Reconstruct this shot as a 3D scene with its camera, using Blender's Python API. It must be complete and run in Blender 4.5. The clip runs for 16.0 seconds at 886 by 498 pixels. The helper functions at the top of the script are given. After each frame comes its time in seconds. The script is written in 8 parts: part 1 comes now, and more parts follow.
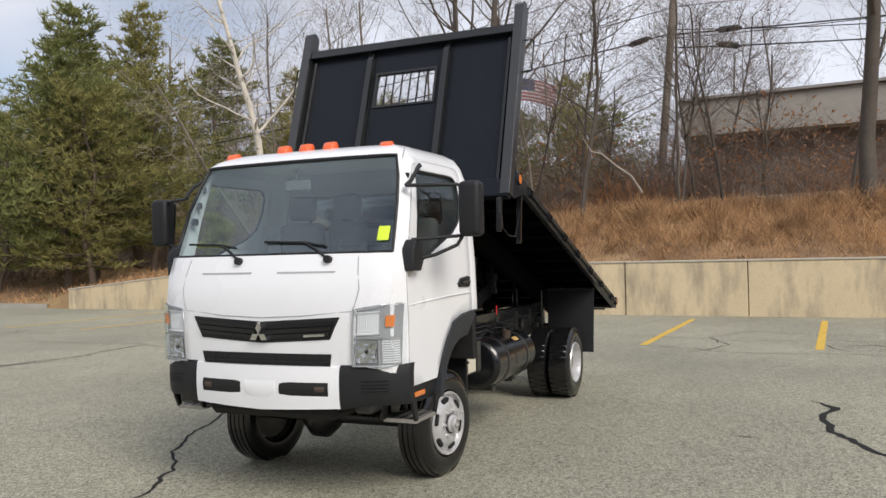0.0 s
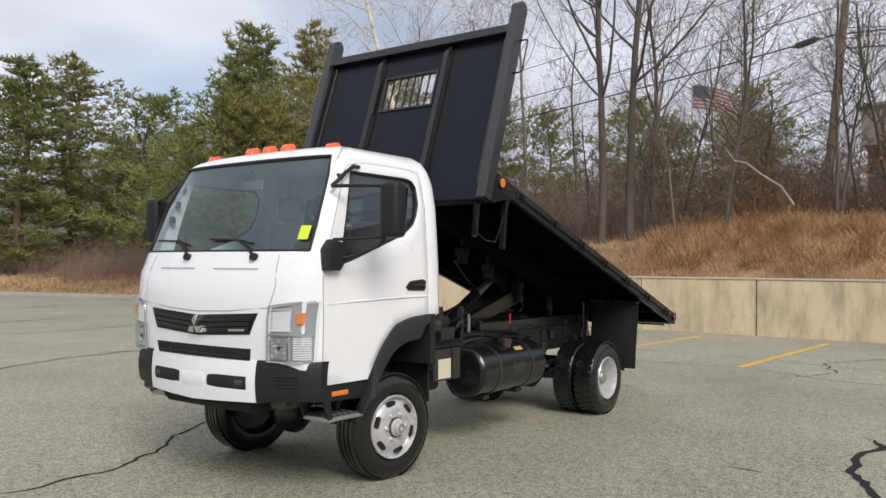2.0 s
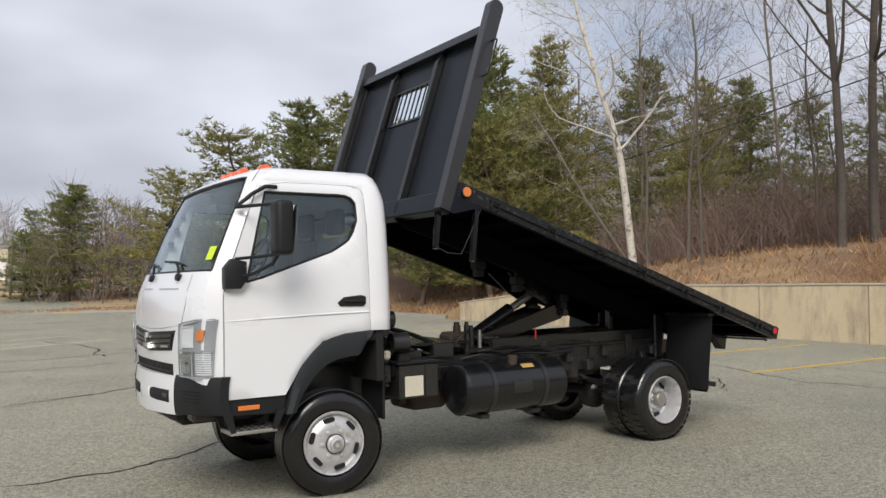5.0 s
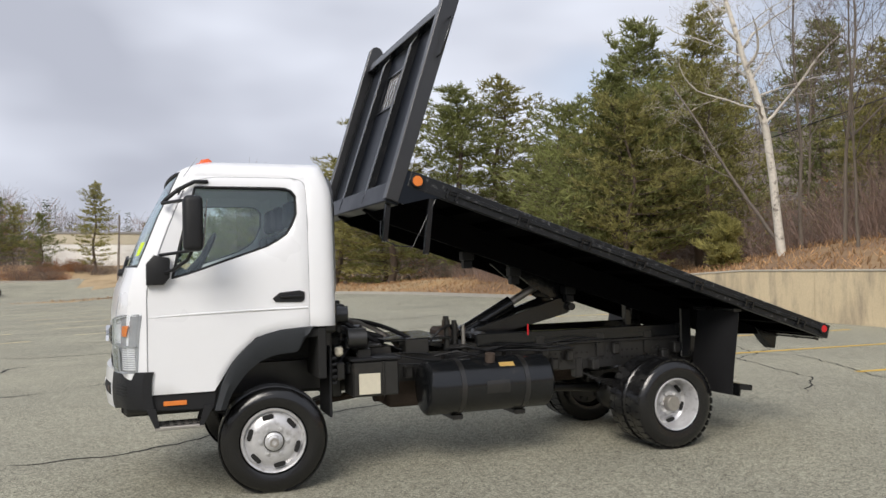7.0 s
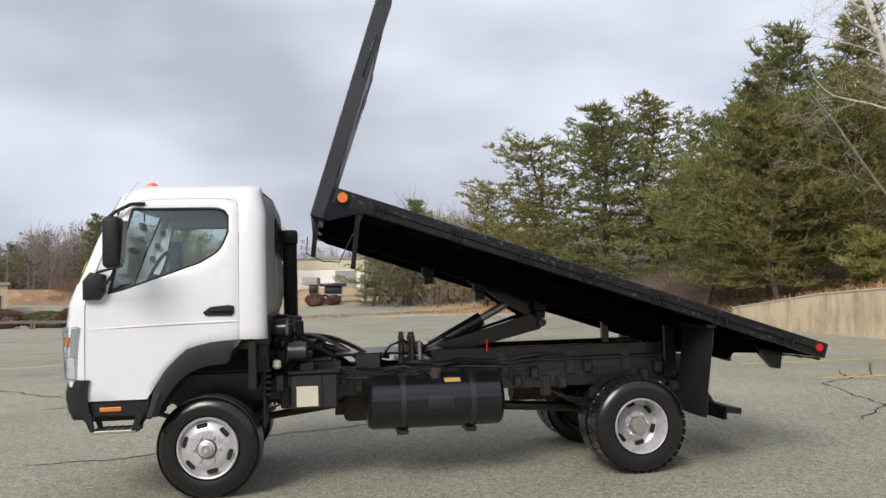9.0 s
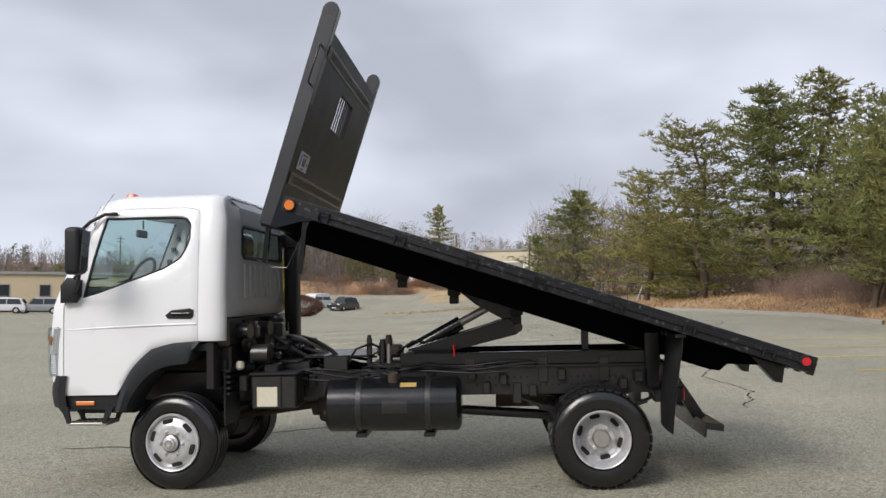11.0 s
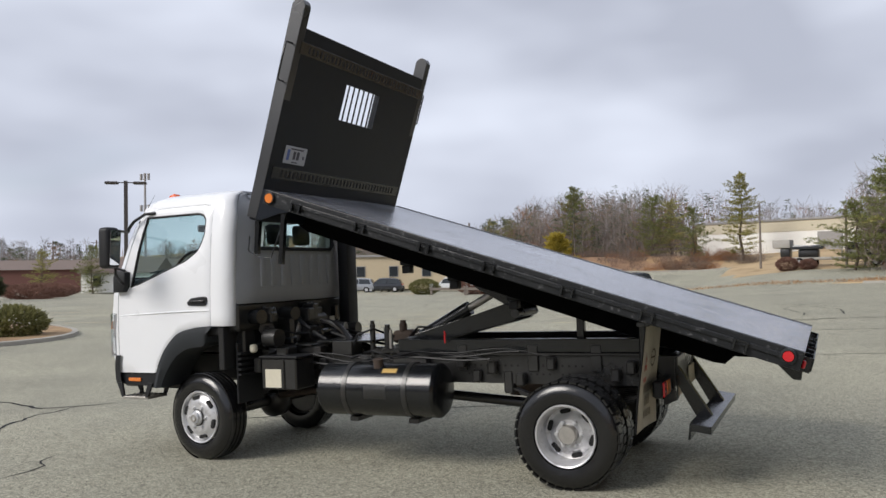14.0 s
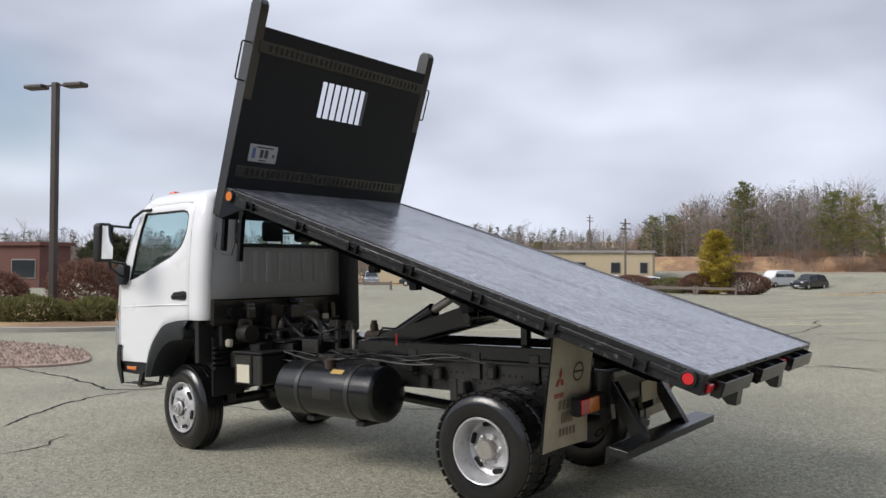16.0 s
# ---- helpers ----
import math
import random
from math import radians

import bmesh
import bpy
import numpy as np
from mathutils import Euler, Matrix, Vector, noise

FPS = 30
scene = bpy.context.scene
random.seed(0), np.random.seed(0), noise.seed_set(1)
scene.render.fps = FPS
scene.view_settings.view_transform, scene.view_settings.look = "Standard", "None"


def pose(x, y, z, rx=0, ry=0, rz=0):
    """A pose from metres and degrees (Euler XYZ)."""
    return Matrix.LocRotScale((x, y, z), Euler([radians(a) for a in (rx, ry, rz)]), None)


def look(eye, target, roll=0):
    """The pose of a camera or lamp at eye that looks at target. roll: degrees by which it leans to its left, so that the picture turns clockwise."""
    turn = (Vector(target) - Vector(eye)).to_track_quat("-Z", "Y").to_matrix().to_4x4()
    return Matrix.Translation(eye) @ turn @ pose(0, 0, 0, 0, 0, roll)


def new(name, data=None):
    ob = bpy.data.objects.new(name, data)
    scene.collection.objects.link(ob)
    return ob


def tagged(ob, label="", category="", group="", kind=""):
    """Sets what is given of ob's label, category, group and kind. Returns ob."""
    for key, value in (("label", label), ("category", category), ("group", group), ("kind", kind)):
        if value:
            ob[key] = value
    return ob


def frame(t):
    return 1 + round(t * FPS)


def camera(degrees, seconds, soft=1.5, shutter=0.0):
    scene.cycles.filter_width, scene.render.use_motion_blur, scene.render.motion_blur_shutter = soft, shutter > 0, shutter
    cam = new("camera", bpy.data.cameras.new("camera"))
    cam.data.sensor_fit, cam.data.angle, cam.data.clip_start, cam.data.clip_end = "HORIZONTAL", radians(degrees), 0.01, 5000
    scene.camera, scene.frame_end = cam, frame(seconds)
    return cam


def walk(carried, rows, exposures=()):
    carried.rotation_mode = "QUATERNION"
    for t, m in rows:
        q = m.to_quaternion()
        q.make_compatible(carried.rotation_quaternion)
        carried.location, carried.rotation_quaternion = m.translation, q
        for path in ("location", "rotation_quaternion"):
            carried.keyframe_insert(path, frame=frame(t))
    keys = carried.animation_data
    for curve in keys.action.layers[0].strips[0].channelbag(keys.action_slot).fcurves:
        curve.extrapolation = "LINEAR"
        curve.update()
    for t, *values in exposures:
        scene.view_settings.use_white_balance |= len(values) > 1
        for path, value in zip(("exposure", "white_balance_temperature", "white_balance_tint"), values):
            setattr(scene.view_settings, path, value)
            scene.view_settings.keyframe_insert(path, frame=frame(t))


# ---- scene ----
cam = camera(57.2, 16.0)
PATH = [
    (0, (-5.44, -3.19, 1.601), (-3.606, -2.394, 1.614), -1.4),
    (0.5, (-5.21, -3.534, 1.567), (-3.405, -2.674, 1.609), -1.3),
    (1, (-4.995, -3.906, 1.566), (-3.242, -2.943, 1.604), -1.4),
    (1.5, (-4.784, -4.289, 1.552), (-3.108, -3.199, 1.594), -0.6),
    (2, (-4.536, -4.618, 1.532), (-2.929, -3.428, 1.575), 0.4),
    (2.5, (-4.251, -4.924, 1.558), (-2.705, -3.656, 1.604), 0.1),
    (3, (-3.951, -5.254, 1.531), (-2.467, -3.914, 1.596), -0.6),
    (3.5, (-3.642, -5.528, 1.513), (-2.243, -4.1, 1.584), -0.6),
    (4, (-3.284, -5.774, 1.521), (-1.973, -4.265, 1.592), -1.0),
    (4.5, (-2.93, -6.041, 1.514), (-1.724, -4.448, 1.589), -1.2),
    (5, (-2.564, -6.221, 1.52), (-1.47, -4.549, 1.601), -1.1),
    (7.5, (-0.491, -6.833, 1.576), (0.117, -4.928, 1.628), -1.1),
    (8, (-0.068, -6.98, 1.56), (0.435, -5.046, 1.635), -0.9),
    (8.5, (0.38, -7.05, 1.504), (0.794, -5.096, 1.605), -1.2),
    (9, (0.823, -7.161, 1.471), (1.129, -5.188, 1.582), -1.6),
    (11.5, (3.002, -7.172, 1.552), (2.768, -5.188, 1.641), -1.3),
    (12, (3.426, -7.08, 1.551), (3.075, -5.113, 1.628), -1.4),
    (12.5, (3.892, -7.008, 1.542), (3.377, -5.077, 1.617), -1.1),
    (13, (4.282, -6.822, 1.508), (3.619, -4.936, 1.575), -1.3),
    (13.5, (4.664, -6.625, 1.516), (3.901, -4.778, 1.58), -2.3),
    (14, (5.075, -6.401, 1.528), (4.216, -4.596, 1.594), -2.4),
    (14.5, (5.423, -6.149, 1.503), (4.443, -4.407, 1.563), -1.1),
    (15, (5.791, -5.883, 1.51), (4.721, -4.194, 1.576), -0.9),
    (15.5, (6.138, -5.613, 1.51), (5.004, -3.967, 1.581), -1.4),
    (16, (6.41, -5.317, 1.527), (5.2, -3.726, 1.593), -1.1),
]
# the lot climbs gently towards the truck's tail; the path is laid out from the truck, which stands square on the slope
STAND = pose(-0.05, 0.095, -0.01, 0.175, -1.73, 2.5)
TONE = [(0.0, 0.15, 6450, 10), (2.5, 0.12, 6420, 10), (5.0, 0.02, 6420, 10), (8.0, 0.12, 6400, 10), (12.0, 0.05, 6300, 10), (16.0, 0.1, 6250, 10)]
walk(cam, [(t, STAND @ look(eye, target, roll)) for t, eye, target, roll in PATH], TONE)

# ---- world, sun, exposure ----
SUN_EL, SUN_AZ = radians(37), radians(213)      # azimuth clockwise from +y
world = bpy.data.worlds.new("sky")
scene.world = world
world.use_nodes = True
wn, wl = world.node_tree.nodes, world.node_tree.links
wn.clear()


def wnode(kind, **sets):
    n = wn.new(kind)
    for key, value in sets.items():
        n.inputs[key.replace("_", " ")].default_value = value
    return n


w_out, w_bg, w_mix = wn.new("ShaderNodeOutputWorld"), wn.new("ShaderNodeBackground"), wn.new("ShaderNodeMix")
w_mix.data_type = "RGBA"
w_sky = wn.new("ShaderNodeTexSky")
w_sky.sky_type, w_sky.sun_disc, w_sky.sun_elevation, w_sky.sun_rotation = "NISHITA", False, SUN_EL, SUN_AZ
w_sky.air_density, w_sky.dust_density = 1.0, 2.0
w_skygain = wn.new("ShaderNodeVectorMath")
w_skygain.operation = "SCALE"
w_skygain.inputs["Scale"].default_value = 0.11
w_co, w_map = wn.new("ShaderNodeTexCoord"), wn.new("ShaderNodeMapping")
w_map.inputs["Scale"].default_value = (1.0, 1.0, 2.4)
w_map.inputs["Location"].default_value = (0.35, 0.1, 0.2)
w_n1 = wnode("ShaderNodeTexNoise", Scale=1.5, Detail=3.0, Roughness=0.45, Distortion=0.2)
w_n2 = wnode("ShaderNodeTexNoise", Scale=2.6, Detail=3.0, Roughness=0.42)
w_r1, w_r2 = wn.new("ShaderNodeValToRGB"), wn.new("ShaderNodeValToRGB")
w_r1.color_ramp.elements[0].position, w_r1.color_ramp.elements[1].position = 0.24, 0.46
w_r2.color_ramp.elements[0].position, w_r2.color_ramp.elements[1].position = 0.36, 0.66
w_r2.color_ramp.elements[0].color, w_r2.color_ramp.elements[1].color = (0.48, 0.50, 0.575, 1), (0.82, 0.85, 0.94, 1)
wl.new(w_co.outputs["Generated"], w_map.inputs["Vector"])
for n in (w_n1, w_n2):
    wl.new(w_map.outputs["Vector"], n.inputs["Vector"])
wl.new(w_n1.outputs["Fac"], w_r1.inputs["Fac"])
wl.new(w_n2.outputs["Fac"], w_r2.inputs["Fac"])
wl.new(w_sky.outputs["Color"], w_skygain.inputs[0])
wl.new(w_r1.outputs["Color"], w_mix.inputs["Factor"])
wl.new(w_skygain.outputs["Vector"], w_mix.inputs["A"])
wl.new(w_r2.outputs["Color"], w_mix.inputs["B"])
wl.new(w_mix.outputs["Result"], w_bg.inputs["Color"])
wl.new(w_bg.outputs["Background"], w_out.inputs["Surface"])
w_bg.inputs["Strength"].default_value = 1.0

sun = new("sun", bpy.data.lights.new("sun", "SUN"))
sun.data.energy, sun.data.angle, sun.data.color = 2.6, radians(28), (1.0, 0.93, 0.84)
sun.matrix_basis = look((0, 0, 30), (-30 * math.sin(SUN_AZ) / math.tan(SUN_EL), -30 * math.cos(SUN_AZ) / math.tan(SUN_EL), 0))
scene.view_settings.exposure = 0.0


# ---- materials ----
def rgb(c):
    return (*c, 1.0)


def material(name, base, rough=0.6, metal=0.0, vary=0.12, grain=30.0, patch=1.5, bump=0.0, bump_scale=60.0, coat=0.0,
             tint=None, tint_at=(0.5, 0.7), tint_scale=2.0, each=0.0, island=0.0, rough_vary=0.1, spec=0.5, world_space=False, speck=None, leaf=0.0, stretch=None):
    """A surface with variation at two scales; tint: a second colour in stains; each / island: spread of value from piece to piece."""
    m = bpy.data.materials.new(name)
    m.use_nodes = True
    nt = m.node_tree
    n, l = nt.nodes, nt.links
    bsdf = n["Principled BSDF"]
    co = n.new("ShaderNodeTexCoord")
    vec = co.outputs["Object"]
    if world_space:
        vec = n.new("ShaderNodeNewGeometry").outputs["Position"]

    def tex(scale, detail=4.0, rough_n=0.6):
        t = n.new("ShaderNodeTexNoise")
        t.inputs["Scale"].default_value, t.inputs["Detail"].default_value, t.inputs["Roughness"].default_value = scale, detail, rough_n
        l.new(vec, t.inputs["Vector"])
        return t.outputs["Fac"]

    def math_node(op, a, b):
        t = n.new("ShaderNodeMath")
        t.operation = op
        for i, v in enumerate((a, b)):
            if isinstance(v, (int, float)):
                t.inputs[i].default_value = v
            else:
                l.new(v, t.inputs[i])
        return t.outputs[0]

    def mix(fac, a, b):
        t = n.new("ShaderNodeMix")
        t.data_type = "RGBA"
        for key, v in (("Factor", fac), ("A", a), ("B", b)):
            if isinstance(v, (int, float)):
                t.inputs[key].default_value = v
            elif isinstance(v, tuple):
                t.inputs[key].default_value = v
            else:
                l.new(v, t.inputs[key])
        return t.outputs["Result"]

    fine, broad = tex(grain), tex(patch, 3.0)
    colour = rgb(base)
    if tint:
        ramp = n.new("ShaderNodeValToRGB")
        ramp.color_ramp.elements[0].position, ramp.color_ramp.elements[1].position = tint_at
        keep = vec
        if stretch:
            t = n.new("ShaderNodeMapping")
            t.inputs["Scale"].default_value = stretch
            l.new(vec, t.inputs["Vector"])
            vec = t.outputs["Vector"]
        l.new(tex(tint_scale, 5.0, 0.65), ramp.inputs["Fac"])
        vec = keep
        colour = mix(ramp.outputs["Color"], colour, rgb(tint))
    value = math_node("ADD", math_node("MULTIPLY", math_node("SUBTRACT", fine, 0.5), 2.4 * vary),
                      math_node("MULTIPLY", math_node("SUBTRACT", broad, 0.5), 2.4 * vary))
    if speck:
        for scale, amount in speck:
            cells = n.new("ShaderNodeTexVoronoi")
            cells.inputs["Scale"].default_value = scale
            l.new(vec, cells.inputs["Vector"])
            parts_ = n.new("ShaderNodeSeparateColor")
            l.new(cells.outputs["Color"], parts_.inputs["Color"])
            value = math_node("ADD", value, math_node("MULTIPLY", math_node("SUBTRACT", parts_.outputs["Red"], 0.5), 2 * amount))
    if each:
        value = math_node("ADD", value, math_node("MULTIPLY", math_node("SUBTRACT", n.new("ShaderNodeObjectInfo").outputs["Random"], 0.5), each))
    if island:
        value = math_node("ADD", value, math_node("MULTIPLY", math_node("SUBTRACT", n.new("ShaderNodeNewGeometry").outputs["Random Per Island"], 0.5), island))
    hsv = n.new("ShaderNodeHueSaturation")
    l.new(math_node("ADD", value, 1.0), hsv.inputs["Value"])
    if isinstance(colour, tuple):
        hsv.inputs["Color"].default_value = colour
    else:
        l.new(colour, hsv.inputs["Color"])
    l.new(hsv.outputs["Color"], bsdf.inputs["Base Color"])
    l.new(math_node("ADD", math_node("MULTIPLY", math_node("SUBTRACT", broad, 0.5), 2 * rough_vary), rough), bsdf.inputs["Roughness"])
    bsdf.inputs["Metallic"].default_value = metal
    bsdf.inputs["Specular IOR Level"].default_value = spec
    bsdf.inputs["Coat Weight"].default_value, bsdf.inputs["Coat Roughness"].default_value = coat, 0.06
    if bump:
        b = n.new("ShaderNodeBump")
        b.inputs["Strength"].default_value, b.inputs["Distance"].default_value = min(1.0, bump), 0.01
        l.new(tex(bump_scale, 4.0), b.inputs["Height"])
        l.new(b.outputs["Normal"], bsdf.inputs["Normal"])
    if leaf:
        glow, both = n.new("ShaderNodeBsdfTranslucent"), n.new("ShaderNodeMixShader")
        l.new(hsv.outputs["Color"], glow.inputs["Color"])
        both.inputs["Fac"].default_value = leaf
        l.new(bsdf.outputs["BSDF"], both.inputs[1])
        l.new(glow.outputs["BSDF"], both.inputs[2])
        l.new(both.outputs["Shader"], n["Material Output"].inputs["Surface"])
    return m


def glass(name, tint, rough=0.0, ior=1.45):
    """A thin tinted pane: clear through the tint, mirror-like at its face."""
    m = bpy.data.materials.new(name)
    m.use_nodes = True
    n, l = m.node_tree.nodes, m.node_tree.links
    n.remove(n["Principled BSDF"])
    through_it, shine, both, face = n.new("ShaderNodeBsdfTransparent"), n.new("ShaderNodeBsdfGlossy"), n.new("ShaderNodeMixShader"), n.new("ShaderNodeLayerWeight")
    steep, share = n.new("ShaderNodeMath"), n.new("ShaderNodeMath")
    f0 = ((ior - 1) / (ior + 1)) ** 2
    steep.operation, share.operation = "POWER", "MULTIPLY_ADD"
    steep.inputs[1].default_value, share.inputs[1].default_value, share.inputs[2].default_value = 5.0, 1 - f0, f0
    face.inputs["Blend"].default_value = 0.5
    l.new(face.outputs["Facing"], steep.inputs[0])
    l.new(steep.outputs[0], share.inputs[0])
    through_it.inputs["Color"].default_value = rgb(tint)
    shine.inputs["Roughness"].default_value = rough
    shine.inputs["Color"].default_value = (0.88, 0.96, 1.0, 1)
    l.new(share.outputs[0], both.inputs["Fac"])
    l.new(through_it.outputs["BSDF"], both.inputs[1])
    l.new(shine.outputs["BSDF"], both.inputs[2])
    l.new(both.outputs["Shader"], n["Material Output"].inputs["Surface"])
    return m


M = {
    "asphalt": material("asphalt", (0.32, 0.307, 0.235), 0.9, vary=0.16, grain=14, patch=0.35, bump=0.6, bump_scale=120, tint=(0.24, 0.233, 0.185), tint_at=(0.42, 0.74), tint_scale=0.22, world_space=True, spec=0.3, speck=((120, 0.5), (52, 0.26))),
    "tar": material("tar", (0.02, 0.02, 0.02), 0.85, spec=0.2, vary=0.2, world_space=True),
    "line": material("line_paint", (0.62, 0.40, 0.055), 0.75, vary=0.18, grain=40, tint=(0.22, 0.19, 0.12), tint_at=(0.55, 0.75), tint_scale=9, world_space=True),
    "line_pale": material("faded_line_paint", (0.62, 0.52, 0.30), 0.8, vary=0.2, grain=30, world_space=True),
    "concrete": material("wall_concrete", (0.62, 0.51, 0.335), 0.9, vary=0.13, grain=25, patch=0.8, stretch=(1, 1, 0.3), bump=0.3, bump_scale=50, tint=(0.36, 0.295, 0.21), tint_at=(0.46, 0.68), tint_scale=2.0, world_space=True),
    "cap": material("cap_concrete", (0.48, 0.44, 0.37), 0.9, vary=0.14, grain=25, bump=0.3, world_space=True),
    "kerb": material("kerb_stone", (0.36, 0.34, 0.30), 0.9, vary=0.12, world_space=True),
    "litter": material("leaf_litter", (0.24, 0.15, 0.085), 0.95, vary=0.22, grain=9, patch=0.25, bump=0.8, bump_scale=14, tint=(0.38, 0.26, 0.13), tint_at=(0.42, 0.62), tint_scale=0.25, world_space=True),
    "bank": material("rusty_leaf_bank", (0.29, 0.175, 0.10), 0.95, vary=0.35, grain=1.6, patch=0.25, bump=0.8, bump_scale=4, tint=(0.43, 0.28, 0.14), tint_at=(0.5, 0.62), tint_scale=0.35, world_space=True),
    "dry_grass": material("dry_grass", (0.42, 0.31, 0.18), 0.95, vary=0.2, grain=7, patch=0.2, bump=0.6, bump_scale=10, tint=(0.28, 0.20, 0.10), tint_at=(0.5, 0.7), tint_scale=0.3, world_space=True),
    "white": material("white_paint", (0.80, 0.81, 0.83), 0.28, vary=0.015, grain=4, coat=0.6, rough_vary=0.04),
    "grey_panel": material("grey_cab_panel", (0.36, 0.37, 0.39), 0.45, vary=0.05, grain=8, patch=2),
    "plastic": material("black_plastic", (0.012, 0.0125, 0.014), 0.5, spec=0.35, vary=0.15, grain=60, bump=0.15, bump_scale=300),
    "flare": material("grey_black_plastic", (0.024, 0.027, 0.031), 0.5, spec=0.35, vary=0.12, grain=60, bump=0.1, bump_scale=300),
    "black": material("black_paint", (0.008, 0.0088, 0.010), 0.2, vary=0.25, grain=14, patch=2, rough_vary=0.14, spec=0.6, tint=(0.035, 0.032, 0.028), tint_at=(0.60, 0.78), tint_scale=6, bump=0.04, bump_scale=40),
    "black_sheet": material("black_bed_paint", (0.0075, 0.0102, 0.0155), 0.34, vary=0.18, grain=12, patch=2, rough_vary=0.12, spec=0.22, bump=0.04, bump_scale=30),
    "chassis": material("chassis_black", (0.019, 0.0188, 0.0185), 0.30, spec=0.65, vary=0.35, grain=18, patch=3, tint=(0.034, 0.030, 0.026), tint_at=(0.56, 0.76), tint_scale=5, bump=0.15),
    "rust": material("rusty_metal", (0.075, 0.054, 0.042), 0.75, metal=0.2, vary=0.3, grain=30, bump=0.3),
    "metal": material("raw_metal", (0.42, 0.40, 0.37), 0.45, metal=0.8, vary=0.2, grain=30),
    "chrome": material("polished_steel", (0.7, 0.7, 0.7), 0.15, metal=1.0, vary=0.03),
    "scuffed": material("scuffed_black_paint", (0.008, 0.009, 0.0105), 0.34, spec=0.4, vary=0.2, grain=14, patch=2, tint=(0.10, 0.10, 0.105), tint_at=(0.58, 0.68), tint_scale=22, bump=0.3, bump_scale=60, rough_vary=0.15),
    "lining": material("pale_cab_lining", (0.62, 0.62, 0.60), 0.9, vary=0.05, grain=40),
    # darker than the bed's black paint: the shade below the bed is in the colour
    "under": material("shaded_black_underside", (0.003, 0.003, 0.0034), 0.8, vary=0.4, grain=16, spec=0.04),
    "ink_faded": material("faded_ink", (0.20, 0.18, 0.14), 0.8, vary=0.3, grain=60),
    "post": material("worn_black_post", (0.018, 0.0185, 0.020), 0.30, vary=0.25, grain=10, patch=1.5, spec=0.8, rough_vary=0.12),
    "deck": material("steel_deck", (0.35, 0.36, 0.395), 0.20, metal=0.45, vary=0.16, grain=26, patch=1.2, bump=0.16, bump_scale=110, tint=(0.19, 0.195, 0.225), tint_at=(0.54, 0.70), tint_scale=2.6, stretch=(0.35, 1.5, 1), rough_vary=0.08, speck=((64, 0.27), (26, 0.17))),
    "rubber": material("tyre_rubber", (0.008, 0.008, 0.0085), 0.20, spec=0.65, vary=0.2, grain=25, patch=6, bump=0.1, bump_scale=90),
    "rim": material("painted_steel_wheel", (0.60, 0.60, 0.61), 0.32, metal=0.45, vary=0.12, grain=20, patch=5, tint=(0.26, 0.25, 0.24), tint_at=(0.54, 0.74), tint_scale=11),
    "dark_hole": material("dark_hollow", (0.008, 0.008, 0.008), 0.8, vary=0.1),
    "flap_back": material("pale_flap_rubber", (0.50, 0.46, 0.37), 0.8, vary=0.08, grain=14, tint=(0.36, 0.32, 0.25), tint_at=(0.5, 0.75), tint_scale=4),
    "flap": material("black_flap_rubber", (0.018, 0.018, 0.0195), 0.5, spec=0.3, vary=0.2, grain=20),
    "amber": material("amber_lens", (0.70, 0.20, 0.035), 0.2, vary=0.06, coat=0.5),
    "roof_lens": material("orange_lens", (0.75, 0.12, 0.025), 0.25, vary=0.06, coat=0.5),
    "red": material("red_lens", (0.55, 0.012, 0.02), 0.2, vary=0.06, coat=0.5),
    "red_tag": material("red_ink", (0.38, 0.08, 0.06), 0.8, vary=0.2, grain=50),
    "lamp_grey": material("grey_lamp_plastic", (0.30, 0.31, 0.33), 0.3, vary=0.1, grain=40),
    "reflector": material("lamp_reflector", (0.86, 0.87, 0.89), 0.16, metal=0.3, vary=0.12, grain=60),
    "yellow": material("yellow_sticker", (0.62, 0.80, 0.04), 0.6, vary=0.04),
    "plate": material("plate_white", (0.34, 0.35, 0.37), 0.5, vary=0.12, grain=40),
    "ink": material("dark_ink", (0.05, 0.05, 0.06), 0.6),
    "blue": material("blue_ink", (0.08, 0.12, 0.30), 0.6),
    "label": material("ochre_label", (0.50, 0.33, 0.10), 0.6, vary=0.15),
    "pale_label": material("pale_label", (0.62, 0.58, 0.46), 0.6, vary=0.1),
    "seat": material("grey_cloth", (0.06, 0.063, 0.067), 0.9, vary=0.15, grain=80),
    "trim_in": material("grey_cab_trim", (0.12, 0.125, 0.128), 0.7, vary=0.1),
    "mirror": material("mirror_glass", (0.75, 0.78, 0.80), 0.03, metal=1.0, vary=0.0, rough_vary=0.0),
    "lamp_silver": material("lamp_housing_silver", (0.46, 0.47, 0.49), 0.22, metal=0.5, vary=0.15, grain=50),
    "lens": glass("clear_lens", (0.96, 0.97, 0.98), ior=1.45),
    "screen": glass("windscreen_glass", (0.72, 0.86, 0.86), ior=2.1),
    "side_glass": glass("side_glass", (0.82, 0.93, 0.91), ior=1.9),
    "bark": material("grey_bark", (0.15, 0.125, 0.10), 0.95, vary=0.25, grain=14, patch=1.2, bump=0.5, bump_scale=24, each=0.35, world_space=True),
    "dark_bark": material("dark_grey_bark", (0.095, 0.08, 0.067), 0.95, vary=0.3, grain=14, patch=1.2, bump=0.6, bump_scale=22, world_space=True),
    "pine_bark": material("pine_bark", (0.12, 0.09, 0.07), 0.95, vary=0.25, grain=14, bump=0.5, bump_scale=20, world_space=True),
